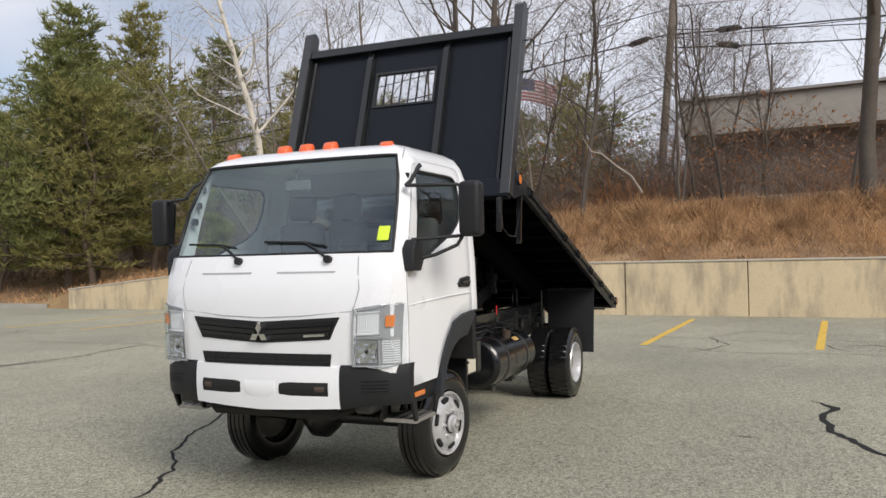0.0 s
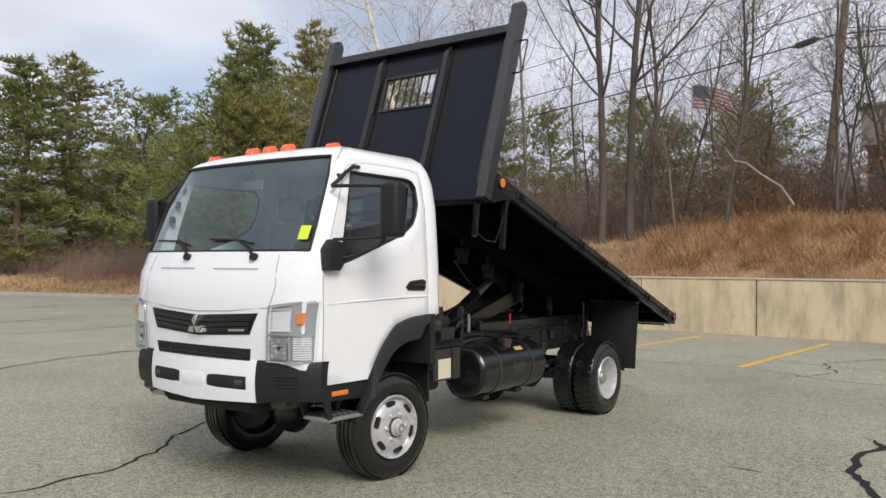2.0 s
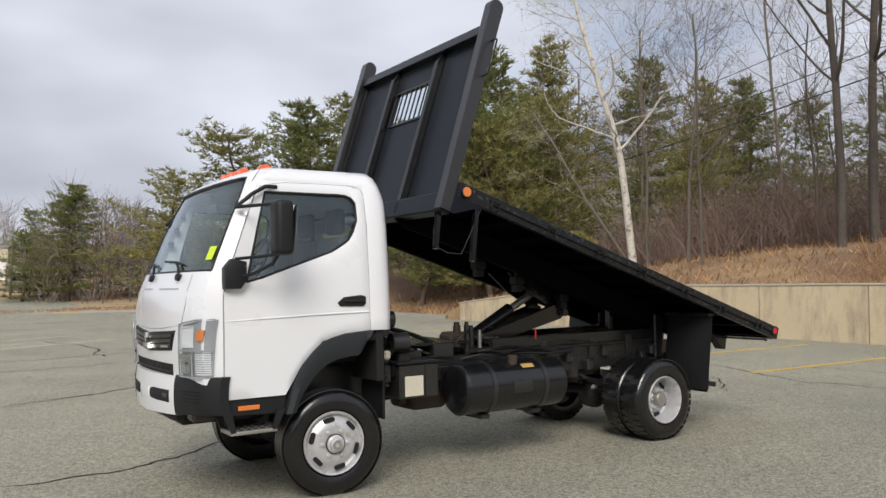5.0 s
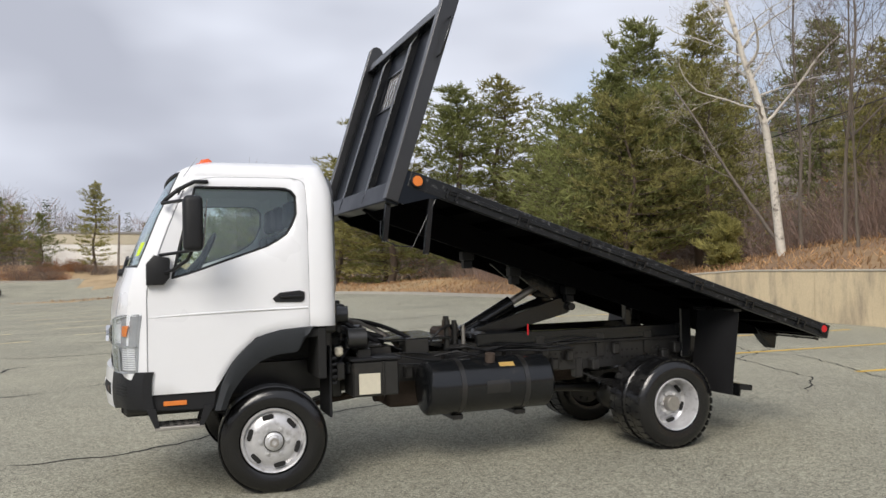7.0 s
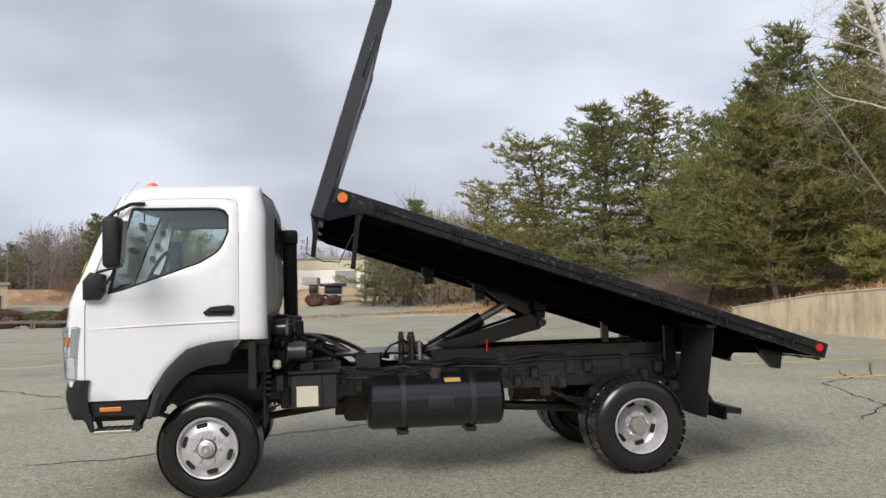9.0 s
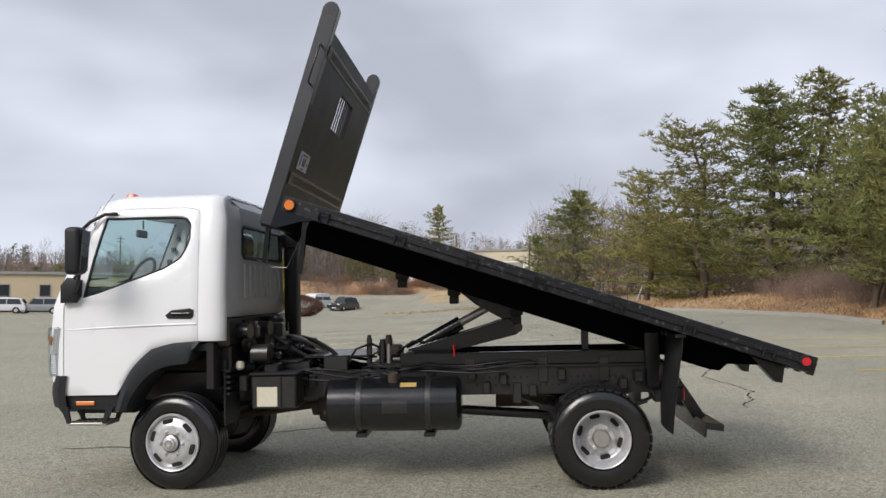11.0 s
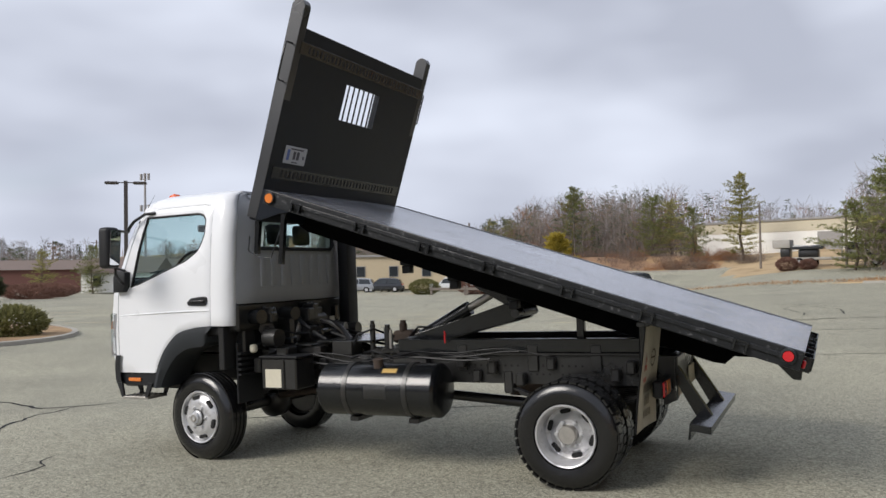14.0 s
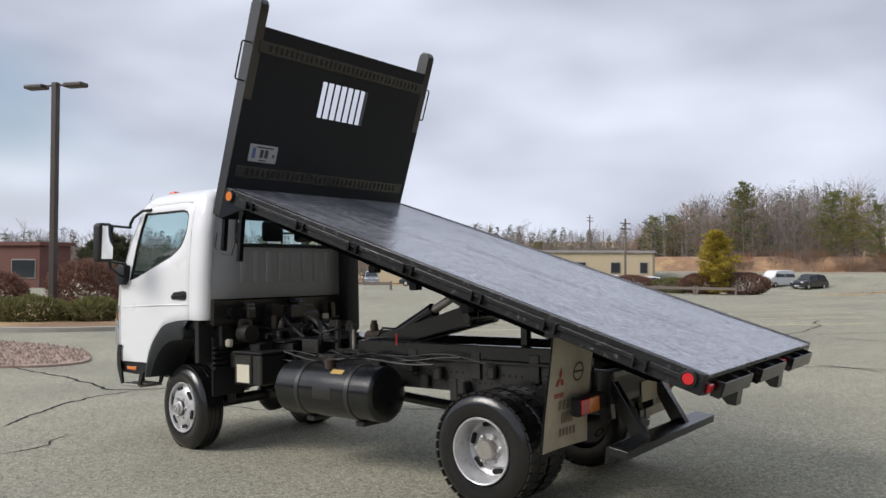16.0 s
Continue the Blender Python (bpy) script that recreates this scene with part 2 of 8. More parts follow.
    "birch": material("birch_bark", (0.58, 0.54, 0.47), 0.85, vary=0.22, grain=10, tint=(0.15, 0.13, 0.11), tint_at=(0.54, 0.68), tint_scale=4, world_space=True),
    "needles": material("pine_needles", (0.22, 0.235, 0.082), 0.8, vary=0.25, leaf=0.45, grain=3, island=0.7, each=0.3, world_space=True),
    "needles_dry": material("yellow_green_needles", (0.29, 0.27, 0.092), 0.8, vary=0.25, leaf=0.45, grain=3, island=0.7, each=0.3, world_space=True),
    "yew": material("dark_clipped_needles", (0.075, 0.082, 0.042), 0.85, vary=0.25, leaf=0.3, island=0.7, world_space=True),
    "gold": material("golden_evergreen", (0.42, 0.33, 0.05), 0.8, vary=0.2, leaf=0.4, island=0.6, world_space=True),
    "twig": material("bare_twigs", (0.165, 0.128, 0.103), 0.95, vary=0.25, grain=5, island=0.5, each=0.3, world_space=True),
    "pale_twig": material("pale_twigs", (0.40, 0.36, 0.31), 0.95, vary=0.2, island=0.4, world_space=True),
    "far_twig": material("far_bare_crowns", (0.20, 0.175, 0.158), 0.95, vary=0.2, island=0.7, world_space=True),
    "far_red": material("far_reddish_crowns", (0.235, 0.175, 0.142), 0.95, vary=0.2, island=0.7, world_space=True),
    "far_green": material("far_needles", (0.105, 0.12, 0.07), 0.9, vary=0.2, island=0.7, leaf=0.3, world_space=True),
    "hill": material("far_wooded_hillside", (0.165, 0.14, 0.122), 0.95, vary=0.45, grain=0.9, patch=0.08, tint=(0.075, 0.078, 0.045), tint_at=(0.52, 0.64), tint_scale=0.07, stretch=(1, 1, 0.5), world_space=True, bump=0.6, bump_scale=0.8),
    "red_twig": material("reddish_twigs", (0.215, 0.15, 0.12), 0.95, vary=0.25, grain=5, island=0.5, each=0.3, world_space=True),
    "brush": material("dry_brush", (0.50, 0.315, 0.165), 0.95, leaf=0.3, vary=0.4, grain=3, patch=0.7, island=0.9, tint=(0.26, 0.15, 0.075), tint_at=(0.45, 0.6), tint_scale=1.3, world_space=True),
    "dead_leaf": material("dead_oak_leaves", (0.32, 0.16, 0.075), 0.9, leaf=0.35, vary=0.2, island=0.6, world_space=True),
    "wood_pole": material("weathered_pole", (0.19, 0.16, 0.135), 0.9, vary=0.2, grain=12, bump=0.4, bump_scale=30),
    "cable": material("black_cable", (0.03, 0.03, 0.032), 0.7),
    "tan_wall": material("tan_wall", (0.52, 0.43, 0.29), 0.85, vary=0.05, grain=2, patch=0.2),
    "white_wall": material("pale_metal_wall", (0.80, 0.79, 0.75), 0.7, vary=0.05, grain=2, patch=0.1),
    "cream_band": material("cream_fascia", (0.55, 0.50, 0.38), 0.7, vary=0.06),
    "brick": material("red_brick", (0.14, 0.062, 0.05), 0.85, vary=0.15, grain=6),
    "grey_wall": material("grey_block_wall", (0.36, 0.34, 0.31), 0.85, vary=0.1, grain=3, patch=0.3),
    "roof": material("grey_roof", (0.30, 0.29, 0.28), 0.8, vary=0.1, grain=2),
    "shingle": material("brown_shingles", (0.17, 0.13, 0.11), 0.9, vary=0.15, grain=6),
    "far_window": material("dark_window", (0.03, 0.035, 0.04), 0.1, vary=0.1),
    "car_dark": material("dark_car_paint", (0.02, 0.022, 0.028), 0.25, coat=0.8, vary=0.05),
    "car_white": material("white_car_paint", (0.70, 0.71, 0.72), 0.3, coat=0.5, vary=0.03),
    "car_silver": material("silver_car_paint", (0.35, 0.36, 0.38), 0.3, metal=0.4, coat=0.5, vary=0.04),
    "pebble": material("gravel_stones", (0.33, 0.25, 0.20), 0.9, vary=0.1, island=0.9, world_space=True),
    "flag_red": material("flag_red", (0.36, 0.10, 0.11), 0.8, vary=0.08),
    "flag_white": material("flag_white", (0.50, 0.49, 0.50), 0.8, vary=0.05),
    "flag_blue": material("flag_blue", (0.08, 0.09, 0.15), 0.8, vary=0.08),
    "bronze": material("bronze_pole_paint", (0.055, 0.045, 0.04), 0.5, vary=0.1),
    "hedge": material("hedge_leaves", (0.17, 0.165, 0.06), 0.8, leaf=0.4, vary=0.2, island=0.7, world_space=True),
    "barberry": material("red_brown_hedge", (0.22, 0.12, 0.09), 0.85, leaf=0.35, vary=0.2, island=0.6, world_space=True),
    "gravel": material("red_gravel", (0.34, 0.25, 0.21), 0.95, vary=0.3, grain=20, bump=0.8, bump_scale=30, world_space=True),
}
M["side_glass"].use_backface_culling = False


# ---- mesh helpers ----
def finish(name, bm, mat, parent=None, label="", smooth=None, matrix=None):
    """Links a bmesh as one mesh object; smooth: degrees below which edges shade smooth."""
    bmesh.ops.recalc_face_normals(bm, faces=bm.faces)
    me = bpy.data.meshes.new(name)
    bm.to_mesh(me)
    bm.free()
    mats = mat if isinstance(mat, (list, tuple)) else [mat]
    for k in mats:
        me.materials.append(M[k])
    if smooth:
        me.shade_smooth()
        me.set_sharp_from_angle(angle=radians(smooth))
    ob = new(name, me)
    if parent is not None:
        ob.parent = parent
    if matrix is not None:
        ob.matrix_basis = matrix
    if label:
        ob["label"] = label
    return ob


def part(name, bm, mat, parent, label="", smooth=None, matrix=None):
    return finish(name, bm, mat, parent, label, smooth, matrix)


def box(bm, x0, x1, y0, y1, z0, z1, bevel=0.0, seg=2, m=None):
    r = bmesh.ops.create_cube(bm, size=1.0)
    vs = r["verts"]
    for v in vs:
        v.co = Vector(((x0 + x1) / 2 + v.co.x * (x1 - x0), (y0 + y1) / 2 + v.co.y * (y1 - y0), (z0 + z1) / 2 + v.co.z * (z1 - z0)))
    out = vs
    if bevel:
        es = list({e for v in vs for e in v.link_edges})
        g = bmesh.ops.bevel(bm, geom=es, offset=bevel, segments=seg, affect="EDGES", profile=0.5)
        out = list({v for f in g["faces"] for v in f.verts} | {v for v in vs if v.is_valid})
    if m is not None:
        bmesh.ops.transform(bm, matrix=m, verts=out)
    return out


def prism(bm, pts, y0, y1, axis="y", bevel=0.0):
    """Extrudes a polygon: (x, z) along y, (y, z) along x, or (x, y) along z."""
    def at(p, d):
        return {"y": (p[0], d, p[1]), "x": (d, p[0], p[1]), "z": (p[0], p[1], d)}[axis]
    a = [bm.verts.new(at(p, y0)) for p in pts]
    b = [bm.verts.new(at(p, y1)) for p in pts]
    n = len(pts)
    fs = [bm.faces.new(a), bm.faces.new(b[::-1])]
    for i in range(n):
        fs.append(bm.faces.new((a[i], b[i], b[(i + 1) % n], a[(i + 1) % n])))
    if bevel:
        es = list({e for f in fs[:2] for e in f.edges})
        bmesh.ops.bevel(bm, geom=es, offset=bevel, segments=2, affect="EDGES", profile=0.5)


def cyl(bm, p0, p1, r0, r1=None, seg=12, caps=True):
    p0, p1 = Vector(p0), Vector(p1)
    r1 = r0 if r1 is None else r1
    d = (p1 - p0).normalized()
    u = d.orthogonal().normalized()
    v = d.cross(u)
    ring = []
    for p, r in ((p0, r0), (p1, r1)):
        ring.append([bm.verts.new(p + r * (math.cos(2 * math.pi * k / seg) * u + math.sin(2 * math.pi * k / seg) * v)) for k in range(seg)])
    for k in range(seg):
        bm.faces.new((ring[0][k], ring[0][(k + 1) % seg], ring[1][(k + 1) % seg], ring[1][k]))
    if caps:
        bm.faces.new(ring[0][::-1]), bm.faces.new(ring[1])


def tube(bm, pts, r, seg=8):
    pts = [Vector(p) for p in pts]
    rings, u = [], None
    for i, p in enumerate(pts):
        d = ((pts[min(i + 1, len(pts) - 1)] - p).normalized() + (p - pts[max(i - 1, 0)]).normalized()).normalized()
        u = d.orthogonal().normalized() if u is None else (u - u.dot(d) * d).normalized()
        v = d.cross(u)
        rr = r[i] if isinstance(r, (list, tuple)) else r
        rings.append([bm.verts.new(p + rr * (math.cos(2 * math.pi * k / seg) * u + math.sin(2 * math.pi * k / seg) * v)) for k in range(seg)])
    for a, b in zip(rings, rings[1:]):
        for k in range(seg):
            bm.faces.new((a[k], a[(k + 1) % seg], b[(k + 1) % seg], b[k]))
    bm.faces.new(rings[0][::-1]), bm.faces.new(rings[-1])


def lathe(bm, profile, seg=48, centre=(0, 0, 0), cap=False):
    """Turns (radius, y) round the y axis through the centre."""
    c = Vector(centre)
    rings = []
    for r, y in profile:
        rings.append([bm.verts.new(c + Vector((r * math.cos(2 * math.pi * k / seg), y, r * math.sin(2 * math.pi * k / seg)))) for k in range(seg)])
    for a, b in zip(rings, rings[1:]):
        for k in range(seg):
            bm.faces.new((a[k], a[(k + 1) % seg], b[(k + 1) % seg], b[k]))
    if cap:
        bm.faces.new(rings[0]), bm.faces.new(rings[-1][::-1])
    return rings


def sheet(bm, rows, close=False):
    """A surface through rows of points."""
    vs = [[bm.verts.new(p) for p in row] for row in rows]
    for a, b in zip(vs, vs[1:]):
        for k in range(len(a) - 1):
            bm.faces.new((a[k], a[k + 1], b[k + 1], b[k]))
    return vs


def smooth_line(pts, n=4):
    """An even curve through the points."""
    out = []
    for k in range(len(pts) - 1):
        a, b, c, d = (pts[max(0, min(len(pts) - 1, k + q))] for q in (-1, 0, 1, 2))
        for i in range(n):
            t = i / n
            out.append(0.5 * (2 * b + (c - a) * t + (2 * a - 5 * b + 4 * c - d) * t * t + (3 * b - a - 3 * c + d) * t ** 3))
    return out + [pts[-1]]


def lerp_table(table, x):
    xs, ys = zip(*table)
    return float(np.interp(x, xs, ys))


def ground_z(x, y):
    """Height of the asphalt."""
    q = min(15.0, x) if x > -8.0 else -8.0 + 0.12 * (max(x, -60.0) + 8.0)
    fall = 0.017 * (min(y, 75.0) - 20.0) * min(1.0, (-2.0 - x) / 12.0) if y > 20 and x < -2 else 0.0
    return 0.0301 * q + 0.0044 * max(-20.0, min(30.0, y)) - 0.0075 - fall


# ---- ground, wall and bank ----
EDGE = [(-60, 14.4), (0, 14.5), (21, 14.7), (30, 14.9), (41, 13), (50, 9), (56, 2), (60, -8), (62, -20), (66, -45), (75, -80), (95, -140), (100, -400), (900, -900)]
STEP = [(-60, 1.25), (14, 1.25), (22.2, 0.55), (22.6, 0.14), (52, 0.14), (57, 0.02), (900, 0.02)]
FULL = [(-60, 1.0), (2, 1.0), (9, 0.8), (15, 0.6), (22, 0.42), (29, 0.7), (40, 0.7), (48, 0.3), (56, 0.12), (62, 0.0), (900, 0.0)]
CLIMB = [(0, 0), (0.4, 0.0), (4.5, 1.5), (8, 2.15), (14, 2.7), (30, 3.8), (100, 9), (400, 20), (1000, 25)]


def edge_x(y):
    return lerp_table(EDGE, y)


def ease(a, b, x):
    q = max(0.0, min(1.0, (x - a) / (b - a)))
    return q * q * (3 - 2 * q)


def land_z(x, y):
    """Height of the land beyond the lot's edge."""
    d = x - edge_x(y)
    if d <= 0:
        return ground_z(x, y)
    far, az = math.hypot(x - 2, y + 6), math.degrees(math.atan2(x - 2, y + 6))
    woods = 1.75 * ease(99, 118, far) + 2.3 * ease(118, 127, far)
    rise = (woods + (4.9 * ease(80, 145, y) - woods) * ease(-10, -5, az)) * ease(-80, -55, x) + 16.0 * ease(170, 420, y)
    bumps = 0.18 * noise.noise((x * 0.22, y * 0.22, 3.1)) * min(1.0, d / 3.0) * (1.0 if y < 62 else 0.3)
    return ground_z(x, y) + lerp_table(STEP, y) * min(1.0, d / 0.05) + lerp_table(FULL, y) * lerp_table(CLIMB, d) + rise + bumps


# the asphalt, edge to edge
bm = bmesh.new()
lot_x = [-140, -100, -60, -40, -30, -22, -15, -11, -8, -5, -2, 1, 4, 7, 9, 11, 12.5, 20]
lot_rows = []
for k in range(78):
    y = -60 + 2 * k
    lot_rows.append([(min(x, edge_x(y) - 0.01 * (17 - i)), y, ground_z(min(x, edge_x(y) - 0.01 * (17 - i)), y)) for i, x in enumerate(lot_x)])
sheet(bm, lot_rows)
tagged(finish("parking_lot", bm, "asphalt", smooth=40), "worn grey asphalt parking lot with tar-sealed cracks", "parking lot", kind="structure")

# the land beyond, out to the horizon
bm = bmesh.new()
ys = [-60, -40] + [-30 + 1.5 * k for k in range(0, 62)] + [62.2]
ds = [0, 0.06, 0.4, 1, 2, 3, 4, 5, 6.5, 8, 10, 12, 15, 18, 22, 27, 33, 40, 50, 62, 76, 92, 110, 140, 180, 240, 340, 500, 900]
sheet(bm, [[(edge_x(y) + d, y, land_z(edge_x(y) + d, y)) for d in ds] for y in ys])
xs = [-400, -250, -180, -140, -110, -90, -76] + [-68 + 2 * k for k in range(48)] + [30, 36, 44, 54, 65, 80, 100, 140, 200, 300, 500, 900]
ys = [62 + 2 * k for k in range(38)] + [140, 150, 170, 200, 260, 340, 420, 560, 900]
sheet(bm, [[(x, y, land_z(x, y) - (0.05 if x < edge_x(y) + 1 else 0.0)) for x in xs] for y in ys])
for f in bm.faces:
    c = f.calc_center_median()
    far, az = math.hypot(c.x - 2, c.y + 6), math.degrees(math.atan2(c.x - 2, c.y + 6))
    f.material_index = 1 if (c.y > 43 and c.x - edge_x(c.y) < 9 and c.y < 66) or c.y > 66 and az > -7.5 or far > 150 else 0
    if 56 < c.y and far < (117 if az < -7 else 102) and az < 3.6 and (c.x > -9 or c.x - edge_x(c.y) > 2.2):
        f.material_index = 2      # the road beyond the lot
    elif 114 < far < 150 and az < -7.5:
        f.material_index = 3
tagged(finish("ground", bm, ["litter", "dry_grass", "asphalt", "bank"], smooth=60), "brown leaf-strewn banks and dry winter grass round the lot", "ground", kind="structure")

bm = bmesh.new()
sheet(bm, [[(x, y, -2.2) for x in (-900, -139, 13, 900)] for y in (-900, -59, 96, 900)])
tagged(finish("ground_far", bm, "dry_grass"), "flat dry grass land out to the horizon", "ground", kind="structure")

# wooded ridges that close the horizon
RIDGE = [(-100, 0.9), (-60, 0.9), (-47, 0.8), (-42, 1.6), (-30, 1.2), (-25.5, 1.2), (-22, 1.4), (-19, 1.7), (-10, 1.7), (-8, 1.6), (-6, 1.6), (-3, 1.7), (0, 2.0), (3.3, 3.4), (8, 3.2), (14, 3.2), (22, 4.0)]
EAST = [(18, 4.0), (24, 6.5), (29, 8.6), (33, 9.8), (38, 10.2), (44, 9.8), (49, 8.0), (54, 7.0), (62, 6.5), (68, 5.5), (80, 3.0), (100, 2.5)]
# unseen ridge behind the camera, added to darken what the black paint reflects
SOUTH_UNSEEN = [(100, 2.5), (125, 6.5), (160, 8.0), (190, 7.0), (220, 8.5), (245, 6.5), (260, 0.9)]
RIDGES = ((RIDGE, 220, 255, -100, 22, -3.0), (EAST, 66, 88, 18, 100, 3.0), (SOUTH_UNSEEN, 105, 130, 100, 260, -2.3))


def ridge_point(which, deg, q):
    """A point on a ridge's slope: q from its foot, 0, to its crest, 1."""
    table, d0, d1, a0, a1, foot = RIDGES[which]
    d = d0 + (d1 - d0) * q
    top = 1.6 + d1 * math.tan(radians(lerp_table(table, deg))) * (1 + 0.10 * noise.noise((deg * 0.9, d1, 0)) + 0.06 * noise.noise((deg * 3.1, d1, 5)))
    return Vector((2 + d * math.sin(radians(deg)), -6 + d * math.cos(radians(deg)), foot + (top - foot) * q ** 0.8))


for which, (table, d0, d1, a0, a1, foot) in enumerate(RIDGES):
    bm = bmesh.new()
    sheet(bm, [[ridge_point(which, a0 + k / 2, q) for k in range(int((a1 - a0) * 2) + 1)] for q in (0.0, 0.3, 0.6, 0.85, 1.0)])
    tagged(finish("backdrop", bm, "hill", smooth=60), "brown wooded ridge closing the horizon", "ridge", kind="structure")

# retaining wall: cast panels side by side, a thin cap along the top
wall = tagged(new("retaining_wall"), "low stained concrete retaining wall in cast panels below the brush bank", "retaining wall", kind="structure")
wall_y, wall_len = [], 2.83
y = -32.57
while y < 20.0:
    wall_y.append(y)
    y += wall_len
for y in wall_y:
    y1 = min(y + wall_len, 22.2)
    x = edge_x((y + y1) / 2)
    top0, top1 = (ground_z(x, q) + lerp_table(STEP, q) + 0.02 for q in (y, y1))
    bm = bmesh.new()
    prism(bm, [(y + 0.012, ground_z(x, y) - 0.25), (y1 - 0.012, ground_z(x, y1) - 0.25), (y1 - 0.012, top1), (y + 0.012, top0)], x - 0.03, x + 0.28, axis="x", bevel=0.012)
    part("panel", bm, "concrete", wall)
    bm = bmesh.new()
    prism(bm, [(y, top0 + 0.002), (y1, top1 + 0.002), (y1, top1 + 0.05), (y, top0 + 0.05)], x - 0.05, x + 0.30, axis="x", bevel=0.01)
    part("cap", bm, "cap", wall)

# kerb along the lot's far edge
bm = bmesh.new()
prev = None
for k in range(36):
    y = 22.3 + k * 0.9
    x = edge_x(y)
    z = ground_z(x, y)
    ring = [bm.verts.new(p) for p in ((x - 0.08, y, z - 0.1), (x - 0.06, y, z + 0.15), (x + 0.10, y, z + 0.16), (x + 0.10, y, z - 0.1))]
    if prev:
        for a in range(3):
            bm.faces.new((prev[a], prev[a + 1], ring[a + 1], ring[a]))
    prev = ring
tagged(finish("kerb", bm, "kerb"), "pale kerb along the lot's grassy edge", "kerb", kind="structure")
bm = bmesh.new()
kerb_rows = []
for k in range(41):
    a = radians(-26 + 0.47 * k)
    kerb_rows.append([(2 + d * math.sin(a), -6 + d * math.cos(a), land_z(2 + 117 * math.sin(a), -6 + 117 * math.cos(a)) + z) for d, z in ((116.9, -0.15), (116.92, 0.14), (117.2, 0.16), (117.3, -0.15))])
sheet(bm, kerb_rows)
tagged(finish("kerb", bm, "kerb"), "pale kerb between the far road and the wooded bank", "kerb", kind="structure")


# ---- the truck: front towards -x, its left side towards -y ----
truck = tagged(new("dump_truck"), "white cab-over flatbed dump truck with its black bed raised", "truck")
truck.matrix_basis = STAND
CY = -0.01                                       # middle of the cab
FRONT = [(0.60, -0.90), (0.77, -0.93), (0.865, -0.96), (0.885, -1.06), (0.98, -1.07), (1.15, -1.08), (1.32, -1.075), (1.47, -1.05), (1.62, -0.985), (1.95, -0.845), (2.27, -0.675), (2.32, -0.60), (2.355, -0.47)]
CORNER = [(0.60, -0.85), (1.47, -0.845), (1.62, -0.80), (1.95, -0.68), (2.27, -0.545), (2.32, -0.46), (2.355, -0.36)]
HALF = [(0.60, 0.92), (1.2, 0.925), (1.55, 0.915), (1.95, 0.885), (2.17, 0.845), (2.25, 0.82), (2.31, 0.775), (2.355, 0.68)]
BEND = [(0, 0), (0.3, 0.03), (0.6, 0.14), (0.8, 0.28), (0.88, 0.37), (0.95, 0.51), (1.0, 1.0)]


def front_x(y, z):
    """The cab's front skin at a height."""
    f = min(1.0, abs(y - CY) / lerp_table(HALF, z))
    return lerp_table(FRONT, z) + (lerp_table(CORNER, z) - lerp_table(FRONT, z)) * lerp_table(BEND, f)


ARCH = [(-0.845, 0.77), (-0.42, 0.77), (-0.30, 0.96), (-0.14, 1.12), (0.03, 1.165), (0.22, 1.18), (0.43, 1.175), (0.46, 1.175)]
SILL = [(-0.845, 1.60), (-0.72, 1.55), (-0.69, 1.535), (-0.02, 1.76), (0.10, 1.84), (0.15, 1.93), (0.17, 2.0), (0.24, 1.98), (0.43, 1.95)]
F_COLS = [0, 0.15, 0.3, 0.45, 0.6, 0.72, 0.8, 0.88, 0.95]
S_COLS = [-0.845, -0.70, -0.58, -0.42, -0.36, -0.30, -0.22, -0.14, -0.05, 0.03, 0.09, 0.13, 0.165, 0.24, 0.33, 0.365, 0.395, 0.42, 0.43]
REAR = [(0.33, 0.0), (0.365, 0.006), (0.395, 0.02), (0.42, 0.042), (0.43, 0.075)]
TOP = [(-0.845, 2.165), (0.06, 2.165), (0.10, 2.16), (0.135, 2.145), (0.165, 2.105), (0.24, 2.165), (0.5, 2.165)]
ROWS_F = [0.77, 0.865, 0.885, 0.98, 1.15, 1.32, 1.47, 1.62, 1.80, 1.95, 2.12, 2.265, 2.305, 2.335, 2.355]
WIN_LO, WIN_HI = 7, 11


def cab_grid():
    """Points of the cab's skin, row by row, from the left rear round the front to the right rear."""
    rows = []
    for r, zf in enumerate(ROWS_F):
        half = []
        for f in F_COLS:
            y = f * lerp_table(HALF, zf)
            half.append((lerp_table(FRONT, zf) + (lerp_table(CORNER, zf) - lerp_table(FRONT, zf)) * lerp_table(BEND, f), y, zf))
        for x in S_COLS:
            low, sill, top = lerp_table(ARCH, x), lerp_table(SILL, x), lerp_table(TOP, x)
            if r <= WIN_LO:
                z = low + (sill - low) * (zf - 0.77) / (1.62 - 0.77)
            elif r <= WIN_HI:
                z = sill + (top - sill) * (zf - 1.62) / (2.265 - 1.62)
            else:
                z = top + (zf - 2.265) * (2.345 - top) / 0.09
            lean = 0.0
            if z > 1.5:
                lean = (lerp_table(CORNER, z) + 0.845) * max(0.0, 1 - (x + 0.845) / 0.9)
                lean *= 0.35 + 0.65 * max(0.0, 1 - (x + 0.845) / 0.5)
            rear = -0.05 * ease(2.1, 2.36, z) * ease(0.2, 0.43, x)
            half.append((x + lean + rear, lerp_table(HALF, z) - lerp_table(REAR, x), z))
        rows.append([(x, CY - y, z) for x, y, z in half[::-1]] + [(x, CY + y, z) for x, y, z in half[1:]])
    return rows


GRID = cab_grid()
NS, NF = len(S_COLS), len(F_COLS)
NC = len(GRID[0])


def cab_cell(c):
    """Which stretch a column's cell lies on: ('side', first side column) or ('front', share)."""
    c = min(c, NC - 2 - c)
    return ("side", NS - 2 - c) if c < NS - 1 else ("front", NS + NF - 2 - c)


